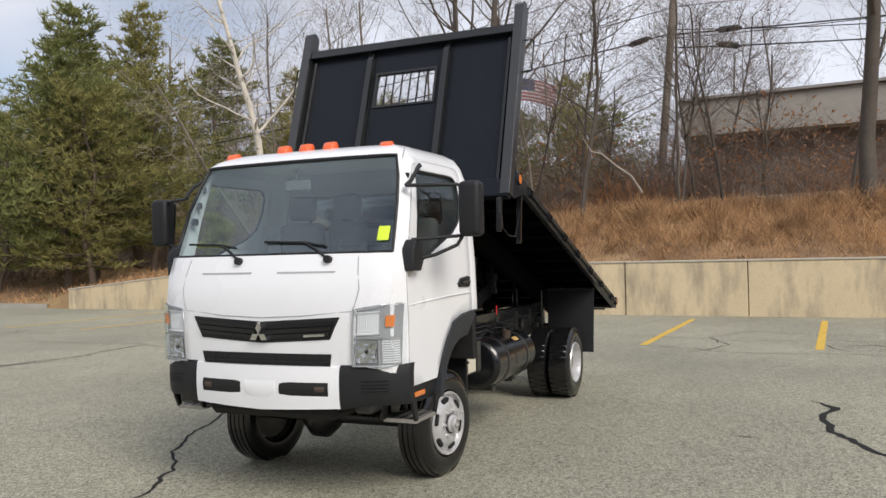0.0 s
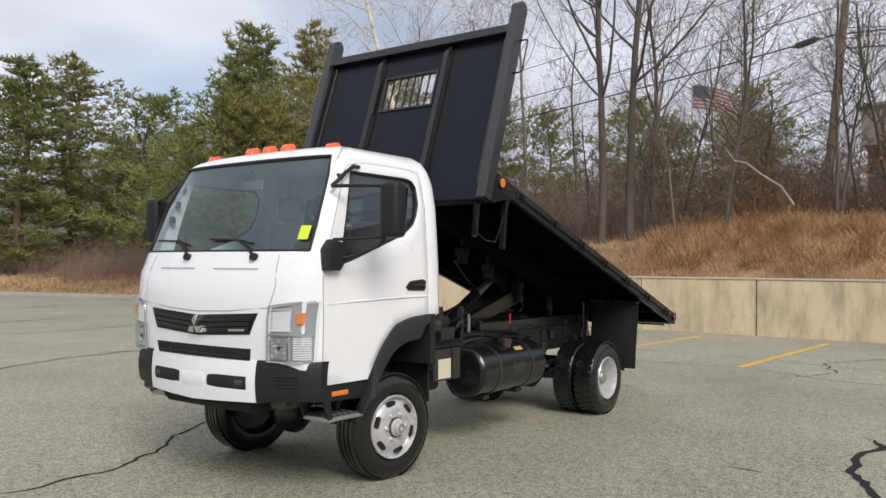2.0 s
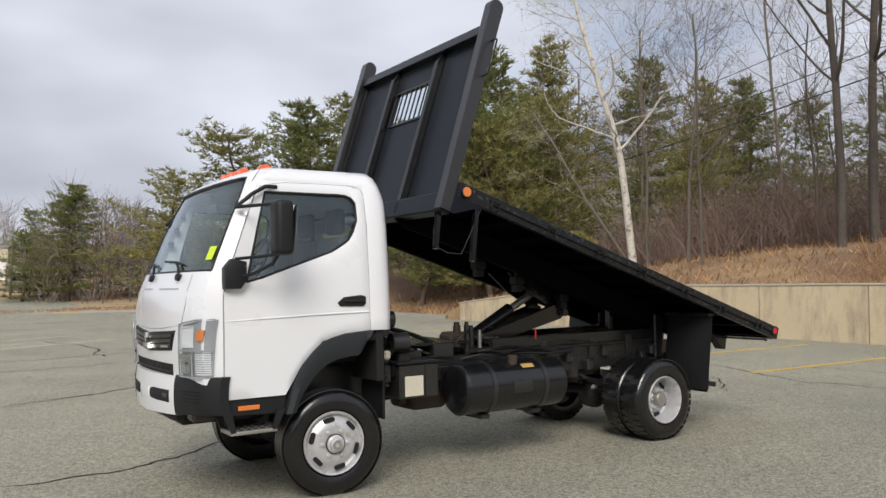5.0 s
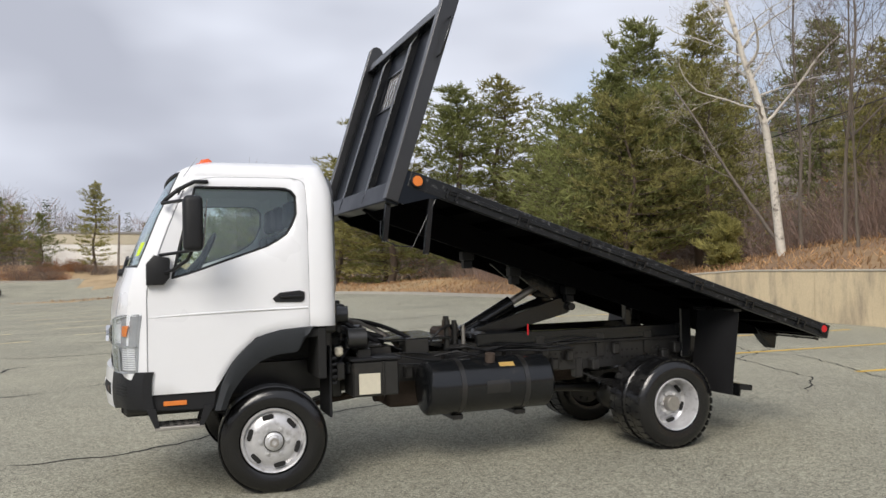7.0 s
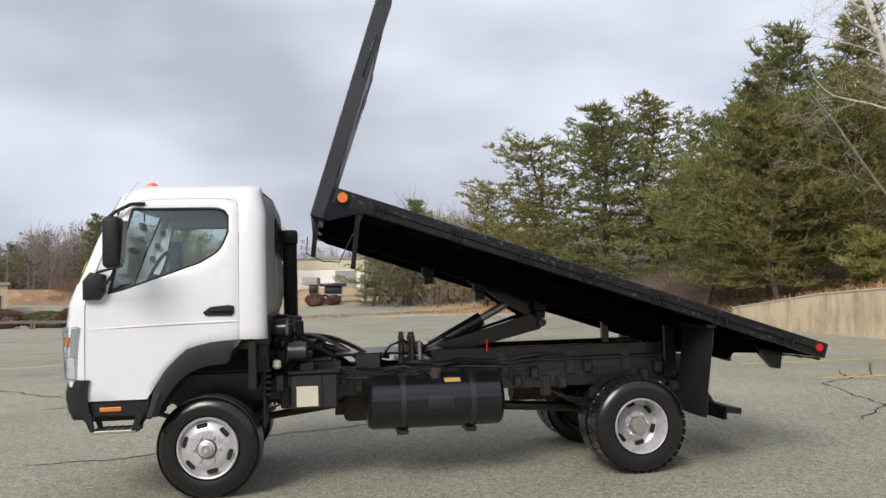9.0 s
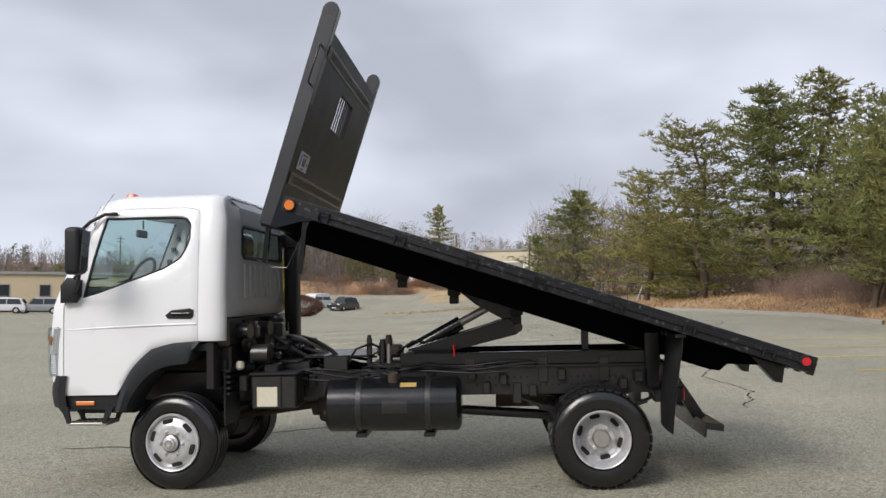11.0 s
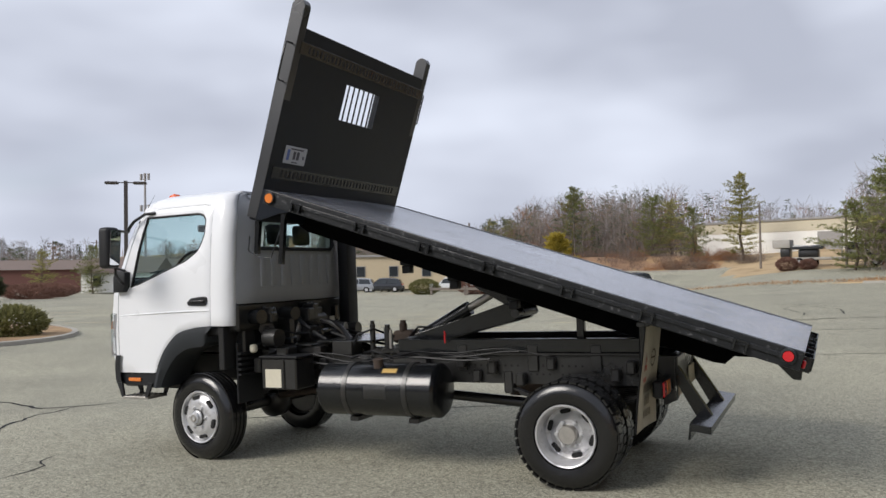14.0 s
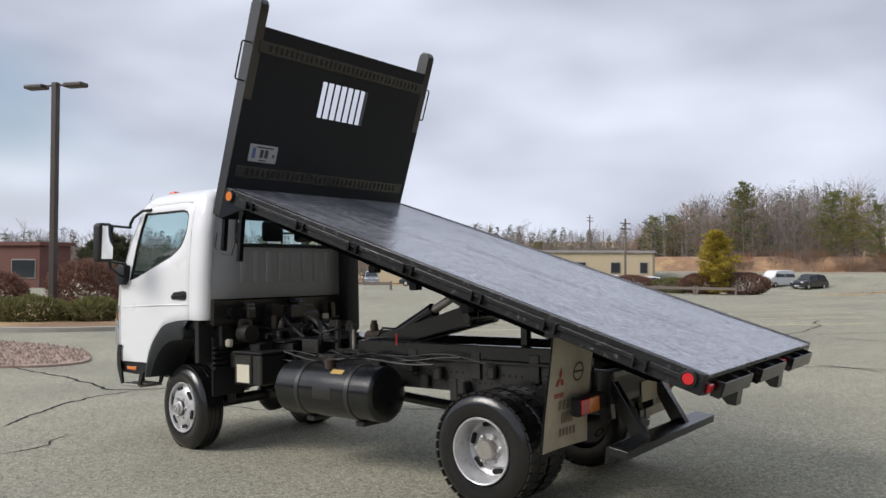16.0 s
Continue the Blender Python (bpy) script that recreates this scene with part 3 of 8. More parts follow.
def cab_faces(want, offset=0.0):
    bm = bmesh.new()
    vs = [[None] * NC for _ in GRID]
    for r in range(len(GRID) - 1):
        for c in range(NC - 1):
            kind, k = cab_cell(c)
            if not want(r, kind, k, c < NC / 2):
                continue
            q = []
            for a, b in ((r, c), (r, c + 1), (r + 1, c + 1), (r + 1, c)):
                if vs[a][b] is None:
                    p = Vector(GRID[a][b])
                    vs[a][b] = bm.verts.new(p + (Vector((0, CY, p.z)) - Vector((0, p.y, p.z))).normalized() * offset if abs(p.y - CY) > 0.01 else p)
                q.append(vs[a][b])
            bm.faces.new(q)
    return bm


def is_screen(r, kind, k):
    return WIN_LO <= r < WIN_HI and kind == "front" and k <= 7


def is_window(r, kind, k):
    return WIN_LO <= r < WIN_HI and kind == "side" and 1 <= k <= 11


def is_door(r, kind, k):
    return kind == "side" and k <= 12 and r < WIN_HI + 1


def thicken(ob, t):
    s = ob.modifiers.new("thickness", "SOLIDIFY")
    s.thickness, s.offset = t, 0.0
    e = ob.modifiers.new("crisp_rims", "WEIGHTED_NORMAL")
    e.weight, e.keep_sharp = 100, True
    return ob


bm = cab_faces(lambda r, kind, k, left: not is_screen(r, kind, k) and not is_window(r, kind, k) and not is_door(r, kind, k))
top = [v for v in bm.verts if abs(v.co.z - GRID[-1][NC // 2][2]) < 0.012]
bm.verts.ensure_lookup_table()
ring = [Vector(p) for p in GRID[-1]]
inner = [bm.verts.new((p.x * 0.55 - 0.02, CY + (p.y - CY) * 0.6, 2.368)) for p in ring]
outer = [min(bm.verts, key=lambda v: (v.co - p).length) for p in ring]
for a in range(NC - 1):
    bm.faces.new((outer[a], outer[a + 1], inner[a + 1], inner[a]))
bm.faces.new(inner)
bm.faces.new((outer[0], inner[0], inner[-1], outer[-1]))
cab = thicken(part("cab", bm, "white", truck, "glossy white steel cab shell", smooth=40), 0.03)

for left in (True, False):
    side = -1 if left else 1
    bm = cab_faces(lambda r, kind, k, lf: is_door(r, kind, k) and not is_window(r, kind, k) and lf == left, offset=0.0)
    door = thicken(part("door", bm, "white", truck, "white cab door with a low-cut window", smooth=40), 0.028)
    bm = cab_faces(lambda r, kind, k, lf: is_window(r, kind, k) and lf == left, offset=0.006)
    pane = part("window", bm, "side_glass", door, "tinted side window glass", smooth=60)
    pane.visible_shadow = False
    # black rubber round the window, dark gap round the door
    cols = [c for c in range(NC) if c < NC / 2] if left else [c for c in range(NC - 1, -1, -1) if c > NC / 2]
    def at(r, k):
        p = Vector(GRID[r][(NS - 1 - k) if left else NC - NS + k])
        return p + Vector((0, side * 0.004, 0))
    loop = [at(WIN_LO, k) for k in range(1, 13)] + [at(r, 12) for r in range(WIN_LO + 1, WIN_HI + 1)] + [at(WIN_HI, k) for k in range(11, 0, -1)] + [at(r, 1) for r in range(WIN_HI - 1, WIN_LO - 1, -1)]
    bm = bmesh.new()
    tube(bm, loop, 0.0125, 6)
    part("window_seal", bm, "plastic", door, smooth=60)
    def on_side(x, z):
        return Vector((x, CY + side * (lerp_table(HALF, z) + 0.0125), z))
    def front_edge(z):
        return -0.845 + max(0.0, lerp_table(CORNER, z) + 0.845)
    gap = [on_side(front_edge(z), z) for z in np.linspace(0.775, 2.12, 22)]
    gap += [on_side(x, z) for x, z in ((front_edge(2.17) + 0.004, 2.17), (front_edge(2.2) + 0.02, 2.205), (-0.44, 2.232), (-0.36, 2.24), (-0.1, 2.242), (0.14, 2.24), (0.19, 2.232), (0.222, 2.212), (0.236, 2.18), (0.24, 2.14))]
    gap += [on_side(0.24, z) for z in np.linspace(2.08, 1.18, 16)]
    bm = bmesh.new()
    tube(bm, gap, 0.0034, 5)
    part("door_gap", bm, "lamp_grey", door, smooth=60)
    ys = CY + side * 0.925
    bm = bmesh.new()
    tube(bm, [(x, CY + side * (lerp_table(HALF, z) + 0.0125), z) for x, z in ((-0.838, 1.284), (-0.55, 1.296), (-0.2, 1.306), (0.1, 1.312), (0.228, 1.314))], [0.004, 0.008, 0.009, 0.009, 0.008], 6)
    part("crease", bm, "white", door, smooth=60)
    bm = bmesh.new()
    prism(bm, [(-0.02, 1.385), (0.0, 1.36), (0.185, 1.355), (0.205, 1.375), (0.205, 1.425), (0.17, 1.437), (0.03, 1.425)], ys, ys + side * 0.022, bevel=0.006)
    handle = part("handle", bm, "plastic", door, "black recessed door handle")
    bm = bmesh.new()
    box(bm, 0.03, 0.185, min(ys + side * 0.02, ys + side * 0.036), max(ys + side * 0.02, ys + side * 0.036), 1.385, 1.405, 0.006)
    part("handle_grip", bm, "black", door)

def weld(bm):
    bmesh.ops.remove_doubles(bm, verts=bm.verts, dist=0.002)
    return bm


# grey rear wall of the cab, with pressed ribs and a rear window
edge_z = [row[0][2] for row in GRID]
def rear_edge(z):
    return [float(np.interp(z, edge_z, [row[0][i] for row in GRID])) for i in (0, 1)]
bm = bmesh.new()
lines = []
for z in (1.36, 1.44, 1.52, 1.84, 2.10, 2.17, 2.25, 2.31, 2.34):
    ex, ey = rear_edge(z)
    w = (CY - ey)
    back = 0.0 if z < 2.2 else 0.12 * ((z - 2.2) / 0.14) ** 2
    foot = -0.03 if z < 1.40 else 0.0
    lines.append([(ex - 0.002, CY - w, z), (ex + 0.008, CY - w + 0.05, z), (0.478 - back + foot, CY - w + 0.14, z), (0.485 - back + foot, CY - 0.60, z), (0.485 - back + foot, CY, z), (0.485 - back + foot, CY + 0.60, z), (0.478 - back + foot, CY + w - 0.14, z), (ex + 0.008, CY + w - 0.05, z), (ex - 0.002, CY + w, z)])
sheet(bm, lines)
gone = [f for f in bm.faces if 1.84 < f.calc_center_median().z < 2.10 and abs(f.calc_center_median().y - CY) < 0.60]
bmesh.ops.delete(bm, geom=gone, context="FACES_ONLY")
rear = thicken(part("rear_wall", weld(bm), "grey_panel", truck, "grey rear wall of the cab with pressed ribs", smooth=30), 0.02)
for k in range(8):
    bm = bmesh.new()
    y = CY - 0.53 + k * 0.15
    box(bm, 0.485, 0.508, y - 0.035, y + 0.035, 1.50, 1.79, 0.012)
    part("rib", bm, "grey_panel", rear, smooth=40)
bm = bmesh.new()
sheet(bm, [[(0.483, CY + q, z) for q in (-0.60, 0.60)] for z in (1.84, 2.1)])
pane = part("rear_window", bm, "side_glass", rear, "tinted rear window glass")
pane.visible_shadow = False
bm = bmesh.new()
tube(bm, [(0.488, CY + a, b) for a, b in ((-0.56, 1.84), (0.56, 1.84), (0.61, 1.88), (0.60, 2.07), (0.56, 2.1), (-0.56, 2.1), (-0.60, 2.07), (-0.61, 1.88), (-0.56, 1.84))], 0.02, 6)
part("rear_seal", bm, "plastic", rear, smooth=60)

# windscreen
bm = cab_faces(lambda r, kind, k, left: is_screen(r, kind, k))
pane = part("windscreen", bm, "screen", truck, "large raked windscreen", smooth=60)
pane.visible_shadow = False
def scr(r, k, side):
    c = NC // 2 + side * k
    return Vector(GRID[r][c]) + Vector((-0.004, 0, 0.002))
loop = [scr(WIN_LO, k, -1) for k in range(8, -1, -1)] + [scr(WIN_LO, k, 1) for k in range(1, 9)] + [scr(r, 8, 1) for r in range(WIN_LO + 1, WIN_HI + 1)] + [scr(WIN_HI, k, 1) for k in range(7, -1, -1)] + [scr(WIN_HI, k, -1) for k in range(1, 9)] + [scr(r, 8, -1) for r in range(WIN_HI - 1, WIN_LO - 1, -1)]
bm = bmesh.new()
tube(bm, loop, 0.0135, 6)
part("windscreen_seal", bm, "plastic", truck, smooth=60)


def patch(bm, corners, out=0.006, thick=0.02, nu=8, nv=4):
    """A curved panel laid on the cab's front between four (y, z) corners: lower left, lower right, upper right, upper left."""
    a, b, c, d = (Vector((p[0], p[1])) for p in corners)
    def pt(u, v, o):
        q = a * (1 - u) * (1 - v) + b * u * (1 - v) + c * u * v + d * (1 - u) * v
        slope = max(-4.0, min(4.0, (front_x(q.x + CY + 0.01, q.y) - front_x(q.x + CY - 0.01, q.y)) / 0.02))
        n_ = Vector((-1.0, slope, 0.0)).normalized() * (o + 0.016)
        return (front_x(q.x + CY, q.y) + n_.x, q.x + CY + n_.y, q.y)
    f = sheet(bm, [[pt(u / nu, v / nv, out) for u in range(nu + 1)] for v in range(nv + 1)])
    g = sheet(bm, [[pt(u / nu, v / nv, out - thick) for u in range(nu + 1)] for v in range(nv + 1)])
    rim = lambda s: s[0][:-1] + [r[-1] for r in s[:-1]] + s[-1][:0:-1] + [r[0] for r in s[:0:-1]]
    fa, ga = rim(f), rim(g)
    for i in range(len(fa)):
        bm.faces.new((fa[i], fa[(i + 1) % len(fa)], ga[(i + 1) % len(fa)], ga[i]))


# grille: a dark smile-shaped opening with two bars, a lower slot
bm = bmesh.new()
for s in (-1, 1):
    patch(bm, [(0, 1.058), (s * 0.495, 1.085), (s * 0.565, 1.225), (0, 1.195)], out=0.003, thick=0.02)
grille = part("grille", bm, "plastic", truck, "black wing-shaped radiator grille", smooth=40)
for dz in (0.022, 0.056, 0.090):
    bm = bmesh.new()
    for s in (-1, 1):
        patch(bm, [(s * 0.04, 1.060 + dz), (s * (0.485 + 0.4 * dz), 1.088 + dz), (s * (0.490 + 0.4 * dz), 1.112 + dz), (s * 0.04, 1.084 + dz)], out=0.013, thick=0.014)
    part("grille_bar", bm, "black", grille)
bm = bmesh.new()
for k in range(3):
    rot = Matrix.Rotation(radians(120 * k), 4, "X")
    pts = [(0, 0.0), (0.024, 0.038), (0, 0.076), (-0.024, 0.038)]
    vs0 = [bm.verts.new(Matrix.Translation((-1.128, CY, 1.118)) @ rot @ Vector((0, a, b))) for a, b in pts]
    vs1 = [bm.verts.new(Matrix.Translation((-1.100, CY, 1.118)) @ rot @ Vector((0, a, b))) for a, b in pts]
    bm.faces.new(vs0), bm.faces.new(vs1[::-1])
    for i in range(4):
        bm.faces.new((vs0[i], vs0[(i + 1) % 4], vs1[(i + 1) % 4], vs1[i]))
part("badge", bm, "chrome", grille, "small chrome badge of three lozenges")
bm = bmesh.new()
patch(bm, [(-0.48, 0.884), (0.48, 0.884), (0.50, 0.992), (-0.50, 0.992)], out=0.004, thick=0.03)
slot = part("lower_grille", bm, "dark_hole", truck, "dark slot below the grille")
bm = bmesh.new()
patch(bm, [(-0.47, 0.932), (0.47, 0.932), (0.472, 0.944), (-0.472, 0.944)], out=0.010, thick=0.012)
part("grille_bar", bm, "plastic", slot)
for k in range(9):
    bm = bmesh.new()
    y = -0.40 + 0.10 * k
    patch(bm, [(y - 0.006, 0.892), (y + 0.006, 0.892), (y + 0.006, 0.974), (y - 0.006, 0.974)], out=0.008, thick=0.008, nu=1, nv=2)
    part("grille_bar", bm, "plastic", slot)
# script on the grille
bm = bmesh.new()
patch(bm, [(-0.465, 1.106), (-0.32, 1.098), (-0.32, 1.114), (-0.465, 1.122)], out=0.018, thick=0.004, nu=3, nv=1)
part("name_bar", bm, "chrome", grille, "small chrome script bar")
# pressed air vents and the seam below the windscreen
for s in (-1, 1):
    bm = bmesh.new()
    patch(bm, [(s * 0.10, 1.502), (s * 0.52, 1.502), (s * 0.52, 1.513), (s * 0.10, 1.513)], out=0.003, thick=0.006)
    part("vent", bm, "grey_panel", cab)
bm = bmesh.new()
tube(bm, [(front_x(y + CY, z) - 0.0175, y + CY, z) for y, z in [(-0.66, 1.60), (-0.675, 1.5), (-0.69, 1.4), (-0.665, 1.30), (-0.645, 1.262), (-0.3, 1.232), (0, 1.222), (0.3, 1.232), (0.645, 1.262), (0.665, 1.30), (0.69, 1.4), (0.675, 1.5), (0.66, 1.60)]], 0.0034, 5)
part("panel_gap", bm, "grey_panel", cab)

# headlamps
for s in (-1, 1):
    bm = bmesh.new()
    patch(bm, [(s * 0.655, 0.925), (s * 0.900, 0.925), (s * 0.912, 1.30), (s * 0.675, 1.265)], out=0.002, thick=0.02, nu=10, nv=8)
    lamp = part("headlamp", bm, "lamp_silver", truck, "tall clear headlamp with an amber indicator", smooth=40)
    bm = bmesh.new()
    patch(bm, [(s * 0.645, 0.918), (s * 0.905, 0.918), (s * 0.917, 1.31), (s * 0.665, 1.272)], out=0.026, thick=0.004, nu=10, nv=8)
    pane = part("lens", bm, "lens", lamp, "clear ribbed lens", smooth=50)
    pane.visible_shadow = False
    bm = bmesh.new()
    patch(bm, [(s * 0.672, 1.112), (s * 0.806, 1.114), (s * 0.812, 1.262), (s * 0.682, 1.248)], out=0.005, thick=0.006, nu=5, nv=3)
    part("lamp_back", bm, "reflector", lamp, "silvery back of the upper lamp")
    for k in range(10):      # upright ribs of the upper lamp
        bm = bmesh.new()
        y = 0.680 + k * 0.0128
        patch(bm, [(s * y, 1.135), (s * (y + 0.006), 1.135), (s * (y + 0.008), 1.238 + 0.001 * k), (s * (y + 0.002), 1.238 + 0.001 * k)], out=0.008, thick=0.004, nu=1, nv=3)
        part("lamp_rib", bm, "reflector", lamp)
    for z in (1.112, 1.246):
        bm = bmesh.new()
        patch(bm, [(s * 0.672, z), (s * 0.815, z + 0.008), (s * 0.815, z + 0.016), (s * 0.672, z + 0.008)], out=0.014, thick=0.010, nu=5, nv=1)
        part("lamp_bezel", bm, "reflector", lamp)
    for k in range(11):     # fluted side reflector
        bm = bmesh.new()
        z = 0.94 + k * 0.0145
        patch(bm, [(s * 0.822, z), (s * 0.895, z), (s * 0.895, z + 0.009), (s * 0.822, z + 0.009)], out=0.006, thick=0.004, nu=4, nv=1)
        part("lamp_rib", bm, "reflector", lamp)
    bm = bmesh.new()
    patch(bm, [(s * 0.842, 1.165), (s * 0.878, 1.163), (s * 0.882, 1.235), (s * 0.845, 1.232)], out=0.014, thick=0.010, nu=4, nv=3)
    part("indicator", bm, "amber", lamp, "orange indicator bulb behind the lens")
    rr = random.Random(8)
    bm = bmesh.new()
    dish = []
    for j in range(10):      # a dish of tilted facets
        row = []
        for i in range(10):
            y, z = 0.672 + i * 0.0148, 0.943 + j * 0.0148
            u, v = (i - 4.5) / 4.5, (j - 4.5) / 4.5
            row.append((front_x(s * y + CY, z) - 0.024 - 0.006 * min(1.3, u * u + v * v) - 0.010 * rr.random(), s * y + CY, z))
        dish.append(row)
    sheet(bm, dish)
    part("bulb_bowl", bm, "chrome", lamp, "faceted mirror bowl")
    bm = bmesh.new()
    cyl(bm, (front_x(s * 0.738 + CY, 1.01) - 0.020, s * 0.738 + CY, 1.01), (front_x(s * 0.738 + CY, 1.01) - 0.034, s * 0.738 + CY, 1.01), 0.016, 0.011, seg=12)
    part("bulb_cap", bm, "dark_hole", lamp)
    bm = bmesh.new()
    patch(bm, [(s * 0.66, 1.090), (s * 0.900, 1.092), (s * 0.900, 1.104), (s * 0.66, 1.102)], out=0.016, thick=0.014, nu=8, nv=1)
    part("lamp_divider", bm, "lamp_silver", lamp)
    ring = [(0.648, 0.921), (0.70, 0.921), (0.80, 0.921), (0.86, 0.921), (0.903, 0.921), (0.906, 1.0), (0.910, 1.12), (0.914, 1.22), (0.916, 1.305), (0.86, 1.302), (0.80, 1.292), (0.73, 1.282), (0.666, 1.270), (0.660, 1.18), (0.654, 1.05), (0.648, 0.921)]
    bm = bmesh.new()
    tube(bm, [(front_x(s * a + CY, b) - 0.036, s * a + CY, b) for a, b in ring], 0.006, 6)
    part("lamp_rim", bm, "lamp_silver", lamp, smooth=60)
    bm = bmesh.new()
    tube(bm, [(front_x(s * a + CY, b) - 0.036, s * a + CY, b) for a, b in ((0.815, 0.93), (0.817, 1.0), (0.818, 1.085))], 0.006, 6)
    part("lamp_rim", bm, "lamp_silver", lamp, smooth=60)

# bumper: white middle, black corners
bm = bmesh.new()
def bump_x(y, z):
    return -1.115 + 0.20 * y * y + 3.0 * max(0.0, abs(y) - 0.80) ** 2
def bumper_patch(bm, y0, y1, z0, z1, out=0.0, thick=0.06, n=10, swell=None):
    rows_f, rows_b = [], []
    steps = 4 if swell is None else 10
    for v in range(steps + 1):
        row, back = [], []
        for u in range(n + 1):
            y = y0 + (y1 - y0) * u / n
            zb = z0(y) if callable(z0) else z0
            zt = z1(y) if callable(z1) else z1
            z = zb + (zt - zb) * v / steps
            puff = 0.018 * math.sin(math.pi * (0.12 + 0.76 * v / steps)) if swell is None else swell * math.sin(math.pi * (0.01 + 0.98 * v / steps)) ** 0.45 - swell + 0.018
            row.append((bump_x(y, z) - out - puff, CY + y, z))
            back.append((bump_x(y, z) - out - puff + thick, CY + y, z))
        rows_f.append(row), rows_b.append(back)
    f, g = sheet(bm, rows_f), sheet(bm, rows_b)
    rim = lambda s: s[0][:-1] + [r[-1] for r in s[:-1]] + s[-1][:0:-1] + [r[0] for r in s[:0:-1]]
    fa, ga = rim(f), rim(g)
    for i in range(len(fa)):
        bm.faces.new((fa[i], fa[(i + 1) % len(fa)], ga[(i + 1) % len(fa)], ga[i]))
low = lambda y: 0.635 + 0.02 * abs(y) / 0.6
bumper_patch(bm, -0.555, 0.555, low, 0.915, n=16)
bumper = part("bumper", bm, "white", truck, "white front bumper with black corners", smooth=40)
for s in (-1, 1):
    bm = bmesh.new()
    bumper_patch(bm, s * 0.562, s * 0.955, lambda y: 0.675 - 0.03 * max(0.0, 0.75 - abs(y)) / 0.2, 0.925, out=0.004, n=8, swell=0.022)
    corner = part("bumper_corner", bm, "plastic", bumper, "black plastic bumper corner", smooth=40)
    for k in range(4):
        bm = bmesh.new()
        z = 0.762 + k * 0.021
        bumper_patch(bm, s * 0.70, s * 0.86, z, z + 0.010, out=0.012, thick=0.012, n=4)
        part("louvre", bm, "dark_hole", bumper)
    bm = bmesh.new()
    bumper_patch(bm, s * 0.15, s * 0.485, lambda y: 0.722 + 0.008 * max(0.0, 0.22 - abs(y)) / 0.07, lambda y: 0.828 - 0.012 * max(0.0, 0.20 - abs(y)) / 0.05, out=0.006, thick=0.01, n=8)
    part("fog_slot", bm, "dark_hole", bumper, "dark fog lamp opening")
    bm = bmesh.new()
    bumper_patch(bm, s * 0.40, s * 0.465, 0.748, 0.802, out=0.009, thick=0.008, n=3)
    part("fog_lens", bm, "rust", bumper, "dull brownish lamp in the opening")
bm = bmesh.new()
bumper_patch(bm, -0.115, 0.115, lambda y: 0.70 + 0.03 * max(0.0, abs(y) - 0.08) / 0.035, 0.84, out=0.005, thick=0.012, n=6)
part("number_plate_pad", bm, "white", bumper, "blank white plate pad", smooth=30)

